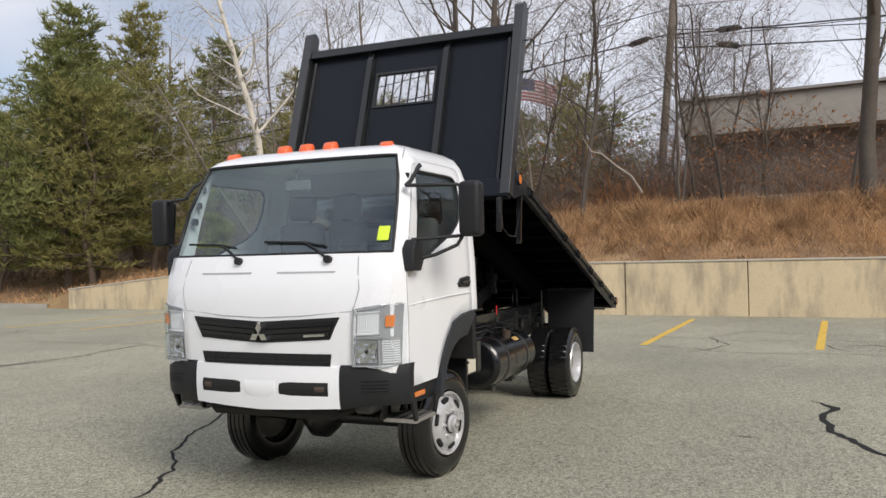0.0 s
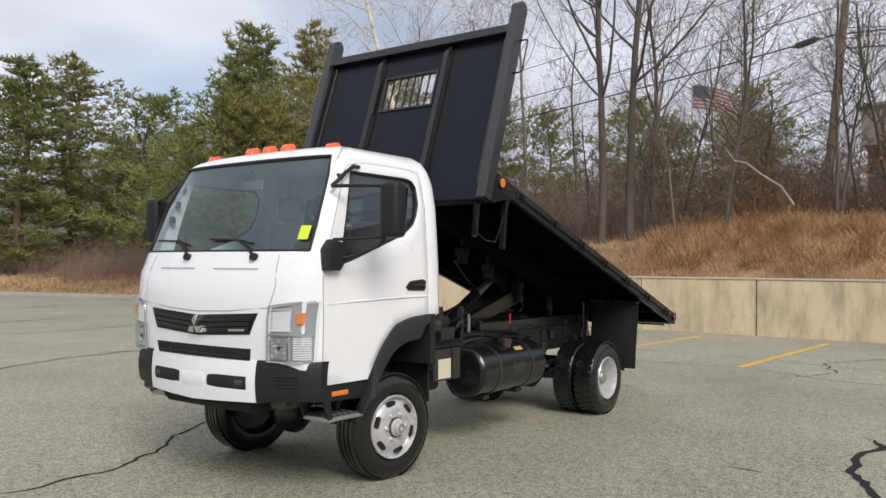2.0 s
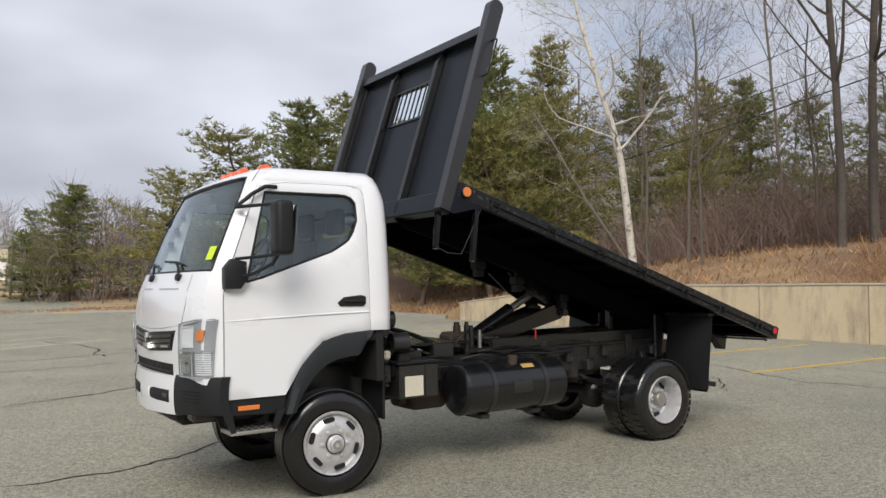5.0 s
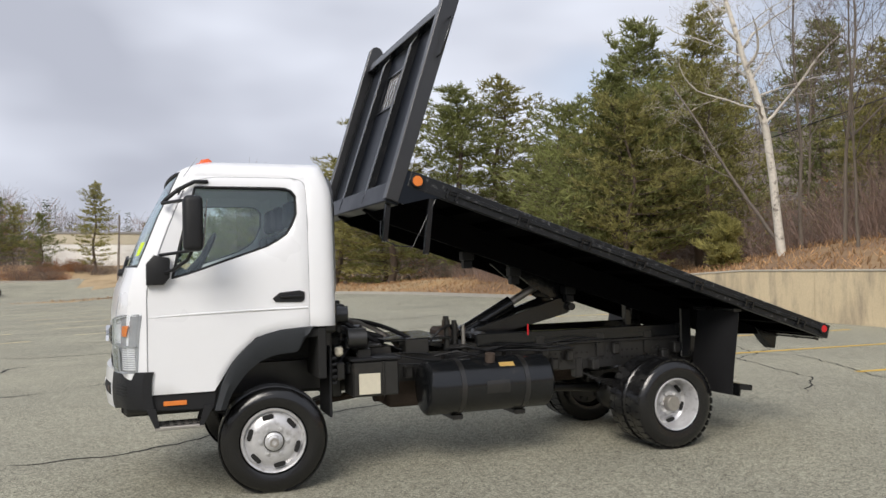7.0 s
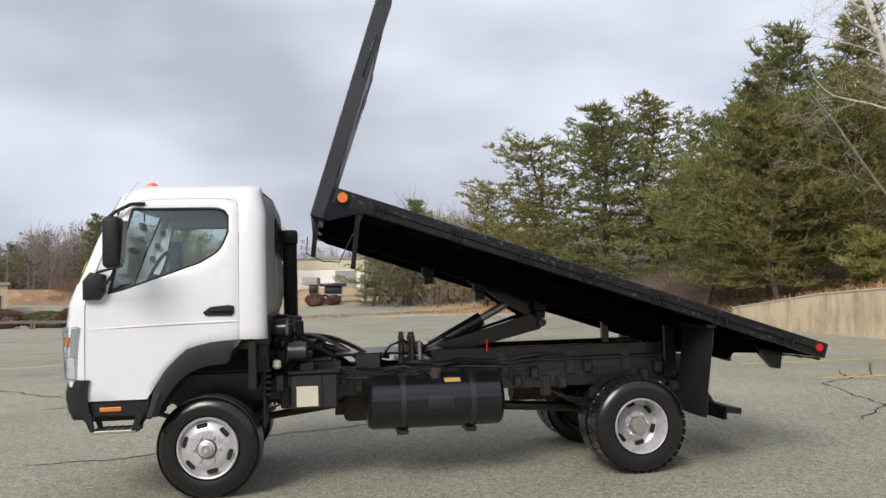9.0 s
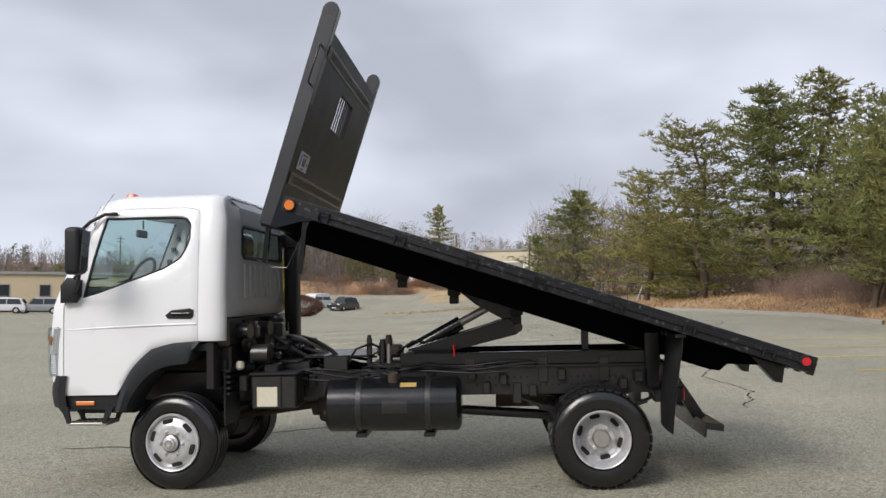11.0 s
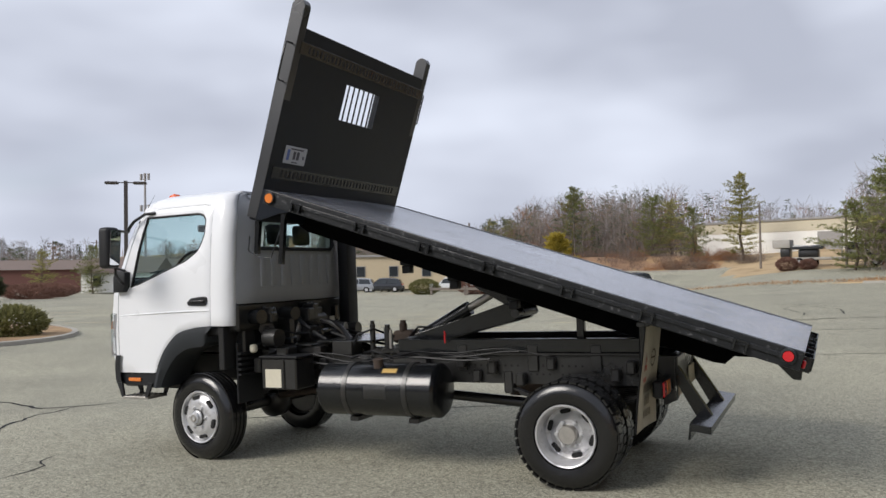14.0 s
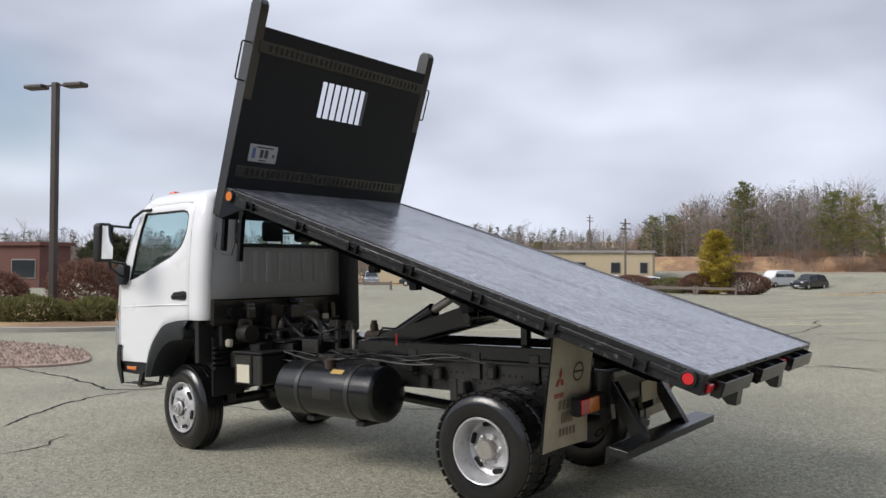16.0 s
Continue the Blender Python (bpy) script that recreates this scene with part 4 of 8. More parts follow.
# side sills with reflectors, steps
for s in (-1, 1):
    yo = CY + s * 0.918
    bm = bmesh.new()
    prism(bm, [(-0.85, 0.66), (-0.42, 0.645), (-0.40, 0.77), (-0.85, 0.77)], min(yo, yo - s * 0.06), max(yo, yo - s * 0.06), bevel=0.008)
    sill = part("sill", bm, "plastic", truck, "black plastic sill below the door")
    bm = bmesh.new()
    box(bm, -0.75, -0.60, min(yo, yo + s * 0.012), max(yo, yo + s * 0.012), 0.69, 0.722, 0.005)
    part("side_reflector", bm, "amber", sill, "amber side reflector")
    bm = bmesh.new()
    pts = [Vector((x, 0, z)) for x, z in ((-0.425, 0.64), (-0.40, 0.72), (-0.37, 0.83), (-0.30, 0.96), (-0.22, 1.05), (-0.14, 1.115), (-0.05, 1.15), (0.05, 1.165), (0.18, 1.18), (0.26, 1.18))]
    inn = [Vector((x, 0, z)) for x, z in ((-0.345, 0.64), (-0.325, 0.70), (-0.29, 0.765), (-0.22, 0.86), (-0.15, 0.925), (-0.08, 0.965), (0.0, 0.99), (0.08, 1.0), (0.15, 1.01), (0.20, 1.09))]
    pts, inn = smooth_line(pts), smooth_line(inn)
    y0, y1, y2 = CY + s * 0.90, CY + s * 0.955, CY + s * 0.94
    sheet(bm, [[(p.x, y0, p.z) for p in pts], [(p.x * 0.97 + q.x * 0.03, y1, p.z * 0.97 + q.z * 0.03) for p, q in zip(pts, inn)], [(p.x * 0.5 + q.x * 0.5, y1 + s * 0.012, p.z * 0.5 + q.z * 0.5) for p, q in zip(pts, inn)], [(q.x, y2, q.z) for q in inn], [(q.x, CY + s * 0.60, q.z) for q in inn]])
    part("wheel_flare", bm, "flare", truck, "dark grey plastic wheel-arch flare", smooth=40)
    bm = bmesh.new()
    ya, yb = CY + s * 0.72, CY + s * 0.96
    prism(bm, [(-0.805, 0.535), (-0.49, 0.535), (-0.49, 0.56), (-0.805, 0.56)], min(ya, yb), max(ya, yb), bevel=0.006)
    step = part("step", bm, "metal", truck, "perforated metal cab step")
    for x0, x1 in ((-0.79, -0.83), (-0.51, -0.46)):
        bm = bmesh.new()
        prism(bm, [(x0 - 0.015, 0.55), (x0 + 0.015, 0.55), (x1 + 0.03, 0.68), (x1 - 0.03, 0.68)], min(yb - s * 0.02, yb), max(yb - s * 0.02, yb))
        part("step_bracket", bm, "plastic", step)
        bm = bmesh.new()
        prism(bm, [(x0 - 0.015, 0.55), (x0 + 0.015, 0.55), (x1 + 0.03, 0.68), (x1 - 0.03, 0.68)], min(ya + s * 0.02, ya), max(ya + s * 0.02, ya))
        part("step_bracket", bm, "plastic", step)
    bm = bmesh.new()
    for i in range(6):
        for j in range(3):
            cyl(bm, (-0.775 + i * 0.05, min(ya, yb) + 0.05 + j * 0.07, 0.559), (-0.775 + i * 0.05, min(ya, yb) + 0.05 + j * 0.07, 0.563), 0.016, seg=8)
    tagged(part("step_holes", bm, "dark_hole", step), kind="stuff")

# roof marker lamps, aerial
for k, y in enumerate((-0.605, -0.155, 0.045, 0.235, 0.69)):
    bm = bmesh.new()
    dip = 0.03 if abs(y) > 0.5 else 0.0
    prism(bm, [(-0.495, 2.335 - dip), (-0.385, 2.362 - dip), (-0.39, 2.408 - dip), (-0.415, 2.426 - dip), (-0.465, 2.416 - dip), (-0.488, 2.378 - dip)], CY + y - 0.042, CY + y + 0.042, bevel=0.014)
    part("roof_lamp", bm, "roof_lens", truck, "orange roof marker lamp", smooth=50)
bm = bmesh.new()
cyl(bm, (-0.60, CY - 0.80, 2.24), (-0.50, CY - 0.79, 2.38), 0.0024, 0.0012, seg=6)
part("aerial", bm, "black", truck, "thin whip aerial")

# wipers
for y0, y1 in ((-0.46, -0.05), (0.22, 0.62)):
    bm = bmesh.new()
    pts = [(front_x(CY + y, z) - 0.022, CY + y, z) for y, z in ((y0, 1.585), (y0 + 0.10, 1.65), (y0 + 0.20, 1.70))]
    tube(bm, pts, 0.010, 6)
    wiper = part("wiper", bm, "plastic", truck, "black windscreen wiper")
    bm = bmesh.new()
    tube(bm, [(front_x(CY + y, z) - 0.02, CY + y, z) for y, z in ((y0 + 0.05, 1.675), (y0 + 0.20, 1.70), (y1 + 0.10, 1.712))], 0.008, 5)
    part("wiper_blade", bm, "plastic", wiper)
    bm = bmesh.new()
    cyl(bm, (front_x(CY + y0, 1.58) + 0.01, CY + y0, 1.58), (front_x(CY + y0, 1.58) - 0.045, CY + y0, 1.59), 0.026, seg=12)
    part("wiper_hub", bm, "plastic", wiper, smooth=50)

# sticker inside the screen's corner
bm = bmesh.new()
patch(bm, [(-0.825, 1.70), (-0.757, 1.70), (-0.757, 1.79), (-0.825, 1.79)], out=0.004, thick=0.002, nu=2, nv=2)
part("sticker", bm, "yellow", truck, "bright yellow-green windscreen sticker")


# mirrors on their tubular arms
for s in (-1, 1):
    yo = CY + s * 0.90
    bm = bmesh.new()
    tube(bm, [(-0.44, yo - s * 0.045, 2.205), (-0.53, yo - s * 0.01, 2.20), (-0.64, yo + s * 0.015, 2.14), (-0.71, yo + s * 0.01, 2.08), (-0.74, yo - s * 0.01, 2.05)], 0.014, 8)
    tube(bm, [(-0.74, yo - s * 0.01, 2.05), (-0.66, yo + s * 0.16, 2.05), (-0.60, yo + s * 0.29, 2.05), (-0.57, yo + s * 0.31, 2.03), (-0.57, yo + s * 0.31, 1.72), (-0.60, yo + s * 0.28, 1.66), (-0.68, yo + s * 0.16, 1.60), (-0.76, yo + s * 0.04, 1.57), (-0.77, yo + s * 0.03, 1.58)], 0.012, 8)
    tube(bm, [(-0.76, yo + s * 0.03, 1.70), (-0.66, yo + s * 0.18, 1.71), (-0.57, yo + s * 0.31, 1.72)], 0.011, 8)
    arm = part("mirror_arm", bm, "plastic", truck, "black tubular mirror arm", smooth=60)
    bm = bmesh.new()
    box(bm, -0.630, -0.508, yo + s * 0.372 - 0.074, yo + s * 0.372 + 0.074, 1.712, 2.07, 0.036, 4)
    head = part("mirror_head", bm, "plastic", arm, "tall black mirror head", smooth=40)
    bm = bmesh.new()
    prism(bm, [(-0.512, 1.74), (-0.506, 1.74), (-0.480, 2.04), (-0.486, 2.04)], yo + s * 0.372 - 0.054, yo + s * 0.372 + 0.054)
    part("mirror_glass", bm, "mirror", arm)
    bm = bmesh.new()
    prism(bm, [(-0.85, 1.50), (-0.74, 1.50), (-0.70, 1.55), (-0.70, 1.68), (-0.80, 1.70), (-0.85, 1.64)], min(yo, yo + s * 0.09), max(yo, yo + s * 0.09), bevel=0.015)
    part("mirror_base", bm, "plastic", arm, "black mirror mount", smooth=40)
    for z in (1.88, 2.0, 2.12):
        bm = bmesh.new()
        x = lerp_table(CORNER, z) - 0.01
        box(bm, x - 0.02, x + 0.02, yo - s * 0.06 - 0.02, yo - s * 0.06 + 0.02, z - 0.025, z + 0.025, 0.008)
        part("hinge_cover", bm, "plastic", arm)

# cab interior: floor, dash, steering wheel, seats, far lining
bm = bmesh.new()
box(bm, -0.80, 0.42, CY - 0.84, CY + 0.84, 1.15, 1.22)
interior = part("cab_floor", bm, "trim_in", truck)
bm = bmesh.new()
prism(bm, [(-0.93, 1.25), (-0.52, 1.25), (-0.50, 1.55), (-0.62, 1.62), (-0.90, 1.60)], CY - 0.80, CY + 0.80, bevel=0.02)
part("dashboard", bm, "trim_in", interior, "grey dashboard", smooth=40)
bm = bmesh.new()
ring_pts = [(-0.45 + 0.09 * math.sin(a), CY - 0.42 + 0.20 * math.cos(a), 1.68 + 0.18 * math.sin(a)) for a in np.linspace(0, 2 * math.pi, 25)]
tube(bm, ring_pts, 0.014, 8)
tube(bm, [(-0.45, CY - 0.62, 1.68), (-0.45, CY - 0.22, 1.68)], 0.014, 6)
tube(bm, [(-0.60, CY - 0.42, 1.52), (-0.45, CY - 0.42, 1.68)], 0.03, 8)
part("steering_wheel", bm, "plastic", interior, smooth=60)
for y0, y1 in ((-0.72, -0.22), (-0.10, 0.26), (0.28, 0.72)):
    bm = bmesh.new()
    box(bm, -0.28, 0.22, CY + y0, CY + y1, 1.24, 1.42, 0.05, 3)
    seat = part("seat", bm, "seat", interior, "grey cloth cab seat", smooth=40)
    bm = bmesh.new()
    box(bm, 0.12, 0.24, CY + y0 + 0.02, CY + y1 - 0.02, 1.36, 1.88, 0.05, 3)
    box(bm, 0.15, 0.23, CY + (y0 + y1) / 2 - 0.12, CY + (y0 + y1) / 2 + 0.12, 1.90, 2.10, 0.035, 3)
    part("seat_back", bm, "seat", interior, smooth=40)
bm = bmesh.new()
sheet(bm, [[(x, CY + y, 2.29) for y in (-0.74, 0, 0.74)] for x in (-0.45, 0, 0.36)])
part("roof_lining", bm, "lining", interior)
bm = bmesh.new()
tube(bm, [(-0.62, CY + 0.02, 2.23), (-0.62, CY + 0.02, 2.15)], 0.008, 6)
box(bm, -0.64, -0.61, CY - 0.10, CY + 0.10, 2.07, 2.14, 0.012)
part("rear_view_mirror", bm, "trim_in", interior)


# ---- wheels ----
def wheel(parent_matrix, outer_dish, name, tread_w=0.21, steer=False):
    """A wheel round the y axis; its outer face looks to -y."""
    hub = new("wheel")
    hub.parent, hub.matrix_basis = truck, parent_matrix
    bm = bmesh.new()
    h = tread_w / 2
    shrink = 0.93 if outer_dish else 0.965
    lathe(bm, [(0.235 * shrink, -h + 0.02), (0.25 * shrink, -h - 0.004), (0.275, -h - 0.013), (0.30, -h - 0.015), (0.328, -h - 0.008), (0.347, -h + 0.004), (0.366, -h + 0.018), (0.377, -h + 0.045), (0.379, 0), (0.377, h - 0.045), (0.366, h - 0.018), (0.347, h - 0.004), (0.30, h + 0.010), (0.25 * shrink, h + 0.002), (0.235 * shrink, h - 0.02)], 64)
    tyre = part("tyre", bm, "rubber", hub, "worn black tyre", smooth=35)
    bm = bmesh.new()
    if outer_dish:
        for k in range(36):
            a = 2 * math.pi * k / 36
            for y0, y1, da in ((-h + 0.012, -0.02, 0), (0.02, h - 0.012, math.pi / 36)):
                m = Matrix.Rotation(a + da, 4, "Y") @ Matrix.Translation((0.379, (y0 + y1) / 2, 0))
                box(bm, -0.012, 0.001, -(y1 - y0) / 2, (y1 - y0) / 2, -0.025, 0.025, m=m)
    else:
        for y in (-0.066, -0.022, 0.022, 0.066):
            lathe(bm, [(0.375, y - 0.017), (0.384, y - 0.015), (0.384, y + 0.015), (0.375, y + 0.017)], 64)
    tagged(part("tread", bm, "rubber", tyre, smooth=30), kind="stuff")
    bm = bmesh.new()
    if outer_dish:      # rear outer wheel: deep dish with the disc set far in
        prof = [(0.238, -h - 0.002), (0.232, -h - 0.012), (0.222, -h - 0.008), (0.214, -h + 0.015), (0.200, -h + 0.03), (0.194, -h + 0.10), (0.188, -h + 0.135), (0.165, -h + 0.150), (0.135, -h + 0.140), (0.112, -h + 0.112), (0.100, -h + 0.10), (0.0, -h + 0.10)]
    else:
        prof = [(0.238, -h - 0.002), (0.232, -h - 0.014), (0.220, -h - 0.010), (0.212, -h + 0.012), (0.200, -h + 0.02), (0.178, -h + 0.004), (0.150, -h - 0.012), (0.120, -h - 0.020), (0.10, -h - 0.018), (0.0, -h - 0.018)]
    lathe(bm, [(r * (shrink if r > 0.2 else 1.0 if not outer_dish else 0.97), y) for r, y in prof], 64)
    rim = part("rim", bm, "rim", hub, "silver-painted steel wheel", smooth=40)
    disc_y = -h + 0.146 if outer_dish else -h - 0.006
    for k in range(6):
        a = 2 * math.pi * k / 6 + 0.3
        bm = bmesh.new()
        r0, wd, ln = (0.158, 0.027, 0.040) if outer_dish else (0.171, 0.028, 0.042)
        pts = [(wd * math.cos(q) * 0.6, (ln - wd * 0.6) * (1 if math.sin(q) > 0 else -1) * (abs(math.sin(q)) > 1e-6) + wd * 0.6 * math.sin(q)) for q in np.linspace(0, 2 * math.pi, 17)[:-1]]
        f = [bm.verts.new(Matrix.Rotation(a, 4, "Y") @ Vector((r0 + p, disc_y - (0.012 if outer_dish else 0.005) - (0.0 if outer_dish else 0.0), q))) for p, q in pts]
        g = [bm.verts.new(Matrix.Rotation(a, 4, "Y") @ Vector((r0 + p, disc_y + 0.02, q))) for p, q in pts]
        bm.faces.new(f)
        for i in range(16):
            bm.faces.new((f[i], f[(i + 1) % 16], g[(i + 1) % 16], g[i]))
        part("hand_hole", bm, "dark_hole", rim)
    base = -h + 0.10 if outer_dish else -h - 0.018
    for k in range(6):
        a = 2 * math.pi * k / 6
        c = Matrix.Rotation(a, 4, "Y") @ Vector((0.094 if not outer_dish else 0.088, 0, 0))
        bm = bmesh.new()
        tall = 0.024 if outer_dish else 0.012
        cyl(bm, (c.x, base + 0.004, c.z), (c.x, base - tall, c.z), 0.021 if outer_dish else 0.017, 0.016, seg=6)
        cyl(bm, (c.x, base - tall, c.z), (c.x, base - tall - 0.010, c.z), 0.008, seg=8)
        part("wheel_nut", bm, "rim", rim)
    bm = bmesh.new()
    if outer_dish:
        lathe(bm, [(0.066, base + 0.005), (0.066, base - 0.055), (0.058, base - 0.065), (0.0, base - 0.066)], 24)
    else:
        lathe(bm, [(0.066, base + 0.005), (0.064, base - 0.022), (0.050, base - 0.028), (0.046, base - 0.05), (0.030, base - 0.056), (0.0, base - 0.056)], 24)
    part("hub_cap", bm, "metal" if outer_dish else "rim", rim, smooth=40)
    if not outer_dish:
        bm = bmesh.new()
        lathe(bm, [(0.072, base - 0.002), (0.072, base - 0.014), (0.067, base - 0.016), (0.062, base - 0.004)], 32)
        part("hub_ring", bm, "chassis", rim, smooth=40)
        bm = bmesh.new()
        lathe(bm, [(0.034, base - 0.054), (0.030, base - 0.062), (0.018, base - 0.062), (0.016, base - 0.054)], 16)
        part("hub_ring", bm, "metal", rim, smooth=40)
    bm = bmesh.new()
    lathe(bm, [(0.22, h - 0.02), (0.20, h - 0.06), (0.0, h - 0.06)], 32)
    part("inner_disc", bm, "chassis", hub)
    return hub


TC = 0.0                                         # middle of the axles
STEER = -6
wheel(pose(0, TC - 0.735, 0.375, 0, 0, STEER), False, "front")
wheel(pose(0, TC + 0.735, 0.375, 0, 0, 180 + STEER), False, "front")
wheel(pose(3.35, TC - 0.825, 0.378), True, "rear")
wheel(pose(3.35, TC - 0.585, 0.378), True, "rear")
wheel(pose(3.35, TC + 0.825, 0.378, 0, 0, 180), True, "rear")
wheel(pose(3.35, TC + 0.585, 0.378, 0, 0, 180), True, "rear")


# ---- the tipping bed ----
BED = pose(0.785, 0, 2.083, 0, 18.4, 0)
L, Rr, BC = -1.085, 1.145, 0.03                 # left and right edges, middle
bm = bmesh.new()
box(bm, 0.10, 4.26, L + 0.03, Rr - 0.03, 0.235, 0.25)
bed = part("dump_bed", bm, "deck", truck, "raised black steel flatbed with a scuffed grey deck", matrix=BED)
# sheet added below the deck; its near-black colour stands for the shade there
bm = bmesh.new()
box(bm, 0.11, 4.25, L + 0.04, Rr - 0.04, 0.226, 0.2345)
part("deck_underside", bm, "under", bed, "black sheet below the deck with shade put into its colour")
for y0, y1 in ((L, L + 0.05), (Rr - 0.05, Rr)):
    bm = bmesh.new()
    box(bm, 0.12, 4.26, y0, y1, 0.135, 0.256, 0.006)
    part("side_rail", bm, "scuffed", bed, "chipped black side rail")
    outer = y0 if y0 < 0 else y1
    s = -1 if y0 < 0 else 1
    bm = bmesh.new()
    box(bm, 0.42, 4.20, min(outer, outer + s * 0.018), max(outer, outer + s * 0.018), 0.185, 0.215, 0.004)
    part("rub_rail", bm, "scuffed", bed)
    for u in (0.42, 1.03, 1.60, 2.13, 2.72, 3.27, 3.86):
        bm = bmesh.new()
        for du in (0.0, 0.075):
            box(bm, u + du, u + du + 0.012, min(outer, outer + s * 0.035), max(outer, outer + s * 0.035), 0.15, 0.215)
        box(bm, u - 0.005, u + 0.092, min(outer, outer + s * 0.028), max(outer, outer + s * 0.028), 0.205, 0.218)
        part("stake_pocket", bm, "black", bed)
    bm = bmesh.new()
    cyl(bm, (4.18, outer, 0.205), (4.18, outer + s * 0.02, 0.205), 0.036, 0.032, seg=24)
    lamp = part("tail_marker", bm, "red", bed, "round red side lamp", smooth=40)
    bm = bmesh.new()
    lathe(bm, [(0.036, 0.0), (0.036, 0.024), (0.047, 0.022), (0.050, 0.0)], 24)
    bmesh.ops.transform(bm, matrix=Matrix.Translation((4.18, outer, 0.205)) @ Matrix.Diagonal((1, s, 1, 1)), verts=bm.verts)
    part("bezel", bm, "plastic", lamp, smooth=40)
    bm = bmesh.new()
    cyl(bm, (0.18, outer, 0.195), (0.18, outer + s * 0.02, 0.195), 0.042, 0.038, seg=24)
    lamp = part("side_marker", bm, "amber", bed, "round amber side lamp", smooth=40)
    bm = bmesh.new()
    lathe(bm, [(0.042, 0.0), (0.042, 0.022), (0.049, 0.02), (0.052, 0.0)], 24)
    bmesh.ops.transform(bm, matrix=Matrix.Translation((0.18, outer, 0.195)) @ Matrix.Diagonal((1, s, 1, 1)), verts=bm.verts)
    part("bezel", bm, "plastic", lamp, smooth=40)
# tail end: cross channel with pockets and lamps
bm = bmesh.new()
box(bm, 4.20, 4.262, L + 0.05, Rr - 0.05, 0.13, 0.232, 0.005)
part("tail_channel", bm, "black", bed)
for y0, y1 in ((L + 0.16, L + 0.66), (BC - 0.26, BC + 0.26), (Rr - 0.66, Rr - 0.16)):
    bm = bmesh.new()
    box(bm, 4.315, 4.325, y0, y1, 0.13, 0.215, 0.003)
    for y in (y0, (y0 + y1) / 2, y1):
        box(bm, 4.262, 4.316, y - 0.006, y + 0.006, 0.12, 0.215)
    part("tail_pocket", bm, "black", bed, "black stake pocket plate at the tail")
for y in (BC - 0.44, BC + 0.44):
    bm = bmesh.new()
    prism(bm, [(3.98, 0.135), (4.27, 0.135), (4.29, 0.0), (4.24, -0.01)], y - 0.05, y + 0.05, bevel=0.004)
    part("tail_fin", bm, "black", bed)
for y in (L + 0.085, L + 0.72, Rr - 0.72, Rr - 0.085):
    bm = bmesh.new()
    box(bm, 4.262, 4.285, y - 0.035, y + 0.035, 0.15, 0.20, 0.01)
    part("tail_lamp", bm, "red", bed, "small red tail lamp")
# cross members and long sills below the deck, its shade put into their colour
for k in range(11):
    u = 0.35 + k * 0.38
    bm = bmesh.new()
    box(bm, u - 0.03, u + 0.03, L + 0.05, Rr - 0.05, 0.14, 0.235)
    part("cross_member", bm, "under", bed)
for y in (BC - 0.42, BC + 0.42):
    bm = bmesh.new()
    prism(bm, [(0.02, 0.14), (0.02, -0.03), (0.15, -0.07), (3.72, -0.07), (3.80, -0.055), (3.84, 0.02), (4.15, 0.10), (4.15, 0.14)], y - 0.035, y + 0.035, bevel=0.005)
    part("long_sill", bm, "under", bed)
bm = bmesh.new()
box(bm, 0.0, 0.10, L + 0.02, Rr - 0.02, -0.02, 0.14, 0.01)
part("front_sill", bm, "black_sheet", bed)
# triangular front gussets at the sides
for y0, y1 in ((L, L + 0.012), (Rr - 0.012, Rr)):
    bm = bmesh.new()
    prism(bm, [(0.0, 0.0), (0.0, 0.25), (0.42, 0.25), (0.42, 0.145), (0.30, 0.10), (0.13, 0.0)], y0 + 0.002, y1 - 0.002)
    part("gusset", bm, "black_sheet", bed)

# headboard: sheet with a barred window, ribs, rails and tall end posts
WIN = (BC - 0.29, BC + 0.29, 0.955, 1.275)
bm = bmesh.new()
for y0, y1, z0, z1 in ((L + 0.09, WIN[0], 0.0, 1.52), (WIN[1], Rr - 0.09, 0.0, 1.52), (WIN[0], WIN[1], 0.0, WIN[2]), (WIN[0], WIN[1], WIN[3], 1.52)):
    box(bm, 0.065, 0.075, y0, y1, z0, z1)
bmesh.ops.remove_doubles(bm, verts=bm.verts, dist=0.0005)
head = part("headboard", bm, "black_sheet", bed, "black steel headboard with a barred window")
for y0, y1 in ((L, L + 0.085), (Rr - 0.085, Rr)):
    bm = bmesh.new()
    arc = [(0.030 - 0.065 * math.cos(a), 1.735 + 0.065 * math.sin(a)) for a in np.linspace(0, math.pi, 9)]
    prism(bm, [(-0.010, 0.0), (-0.035, 1.735)] + arc[1:-1] + [(0.095, 1.735), (0.090, 0.25), (0.088, 0.0)], y0, y1, bevel=0.005)
    part("end_post", bm, "post", bed, "tall black end post", smooth=20)
bm = bmesh.new()
box(bm, -0.005, 0.087, L + 0.085, Rr - 0.085, 1.51, 1.59, 0.006)
part("top_rail", bm, "black", bed)
for y in (BC - 0.40, BC + 0.37):
    bm = bmesh.new()
    prism(bm, [(0.062, 0.02), (0.0, 0.02), (0.0, 1.42), (0.03, 1.50), (0.062, 1.50)], y - 0.028, y + 0.028, bevel=0.004)
    part("rib", bm, "black", bed)
for y in (L + 0.13, Rr - 0.13):
    bm = bmesh.new()
    box(bm, 0.035, 0.064, y - 0.012, y + 0.012, 0.05, 1.48)
    part("edge_angle", bm, "black", bed)
for y in np.linspace(WIN[0], WIN[1], 8)[1:-1]:
    bm = bmesh.new()
    cyl(bm, (0.07, y, WIN[2] - 0.01), (0.07, y, WIN[3] + 0.01), 0.008, seg=8)
    part("window_bar", bm, "black", bed)
bm = bmesh.new()
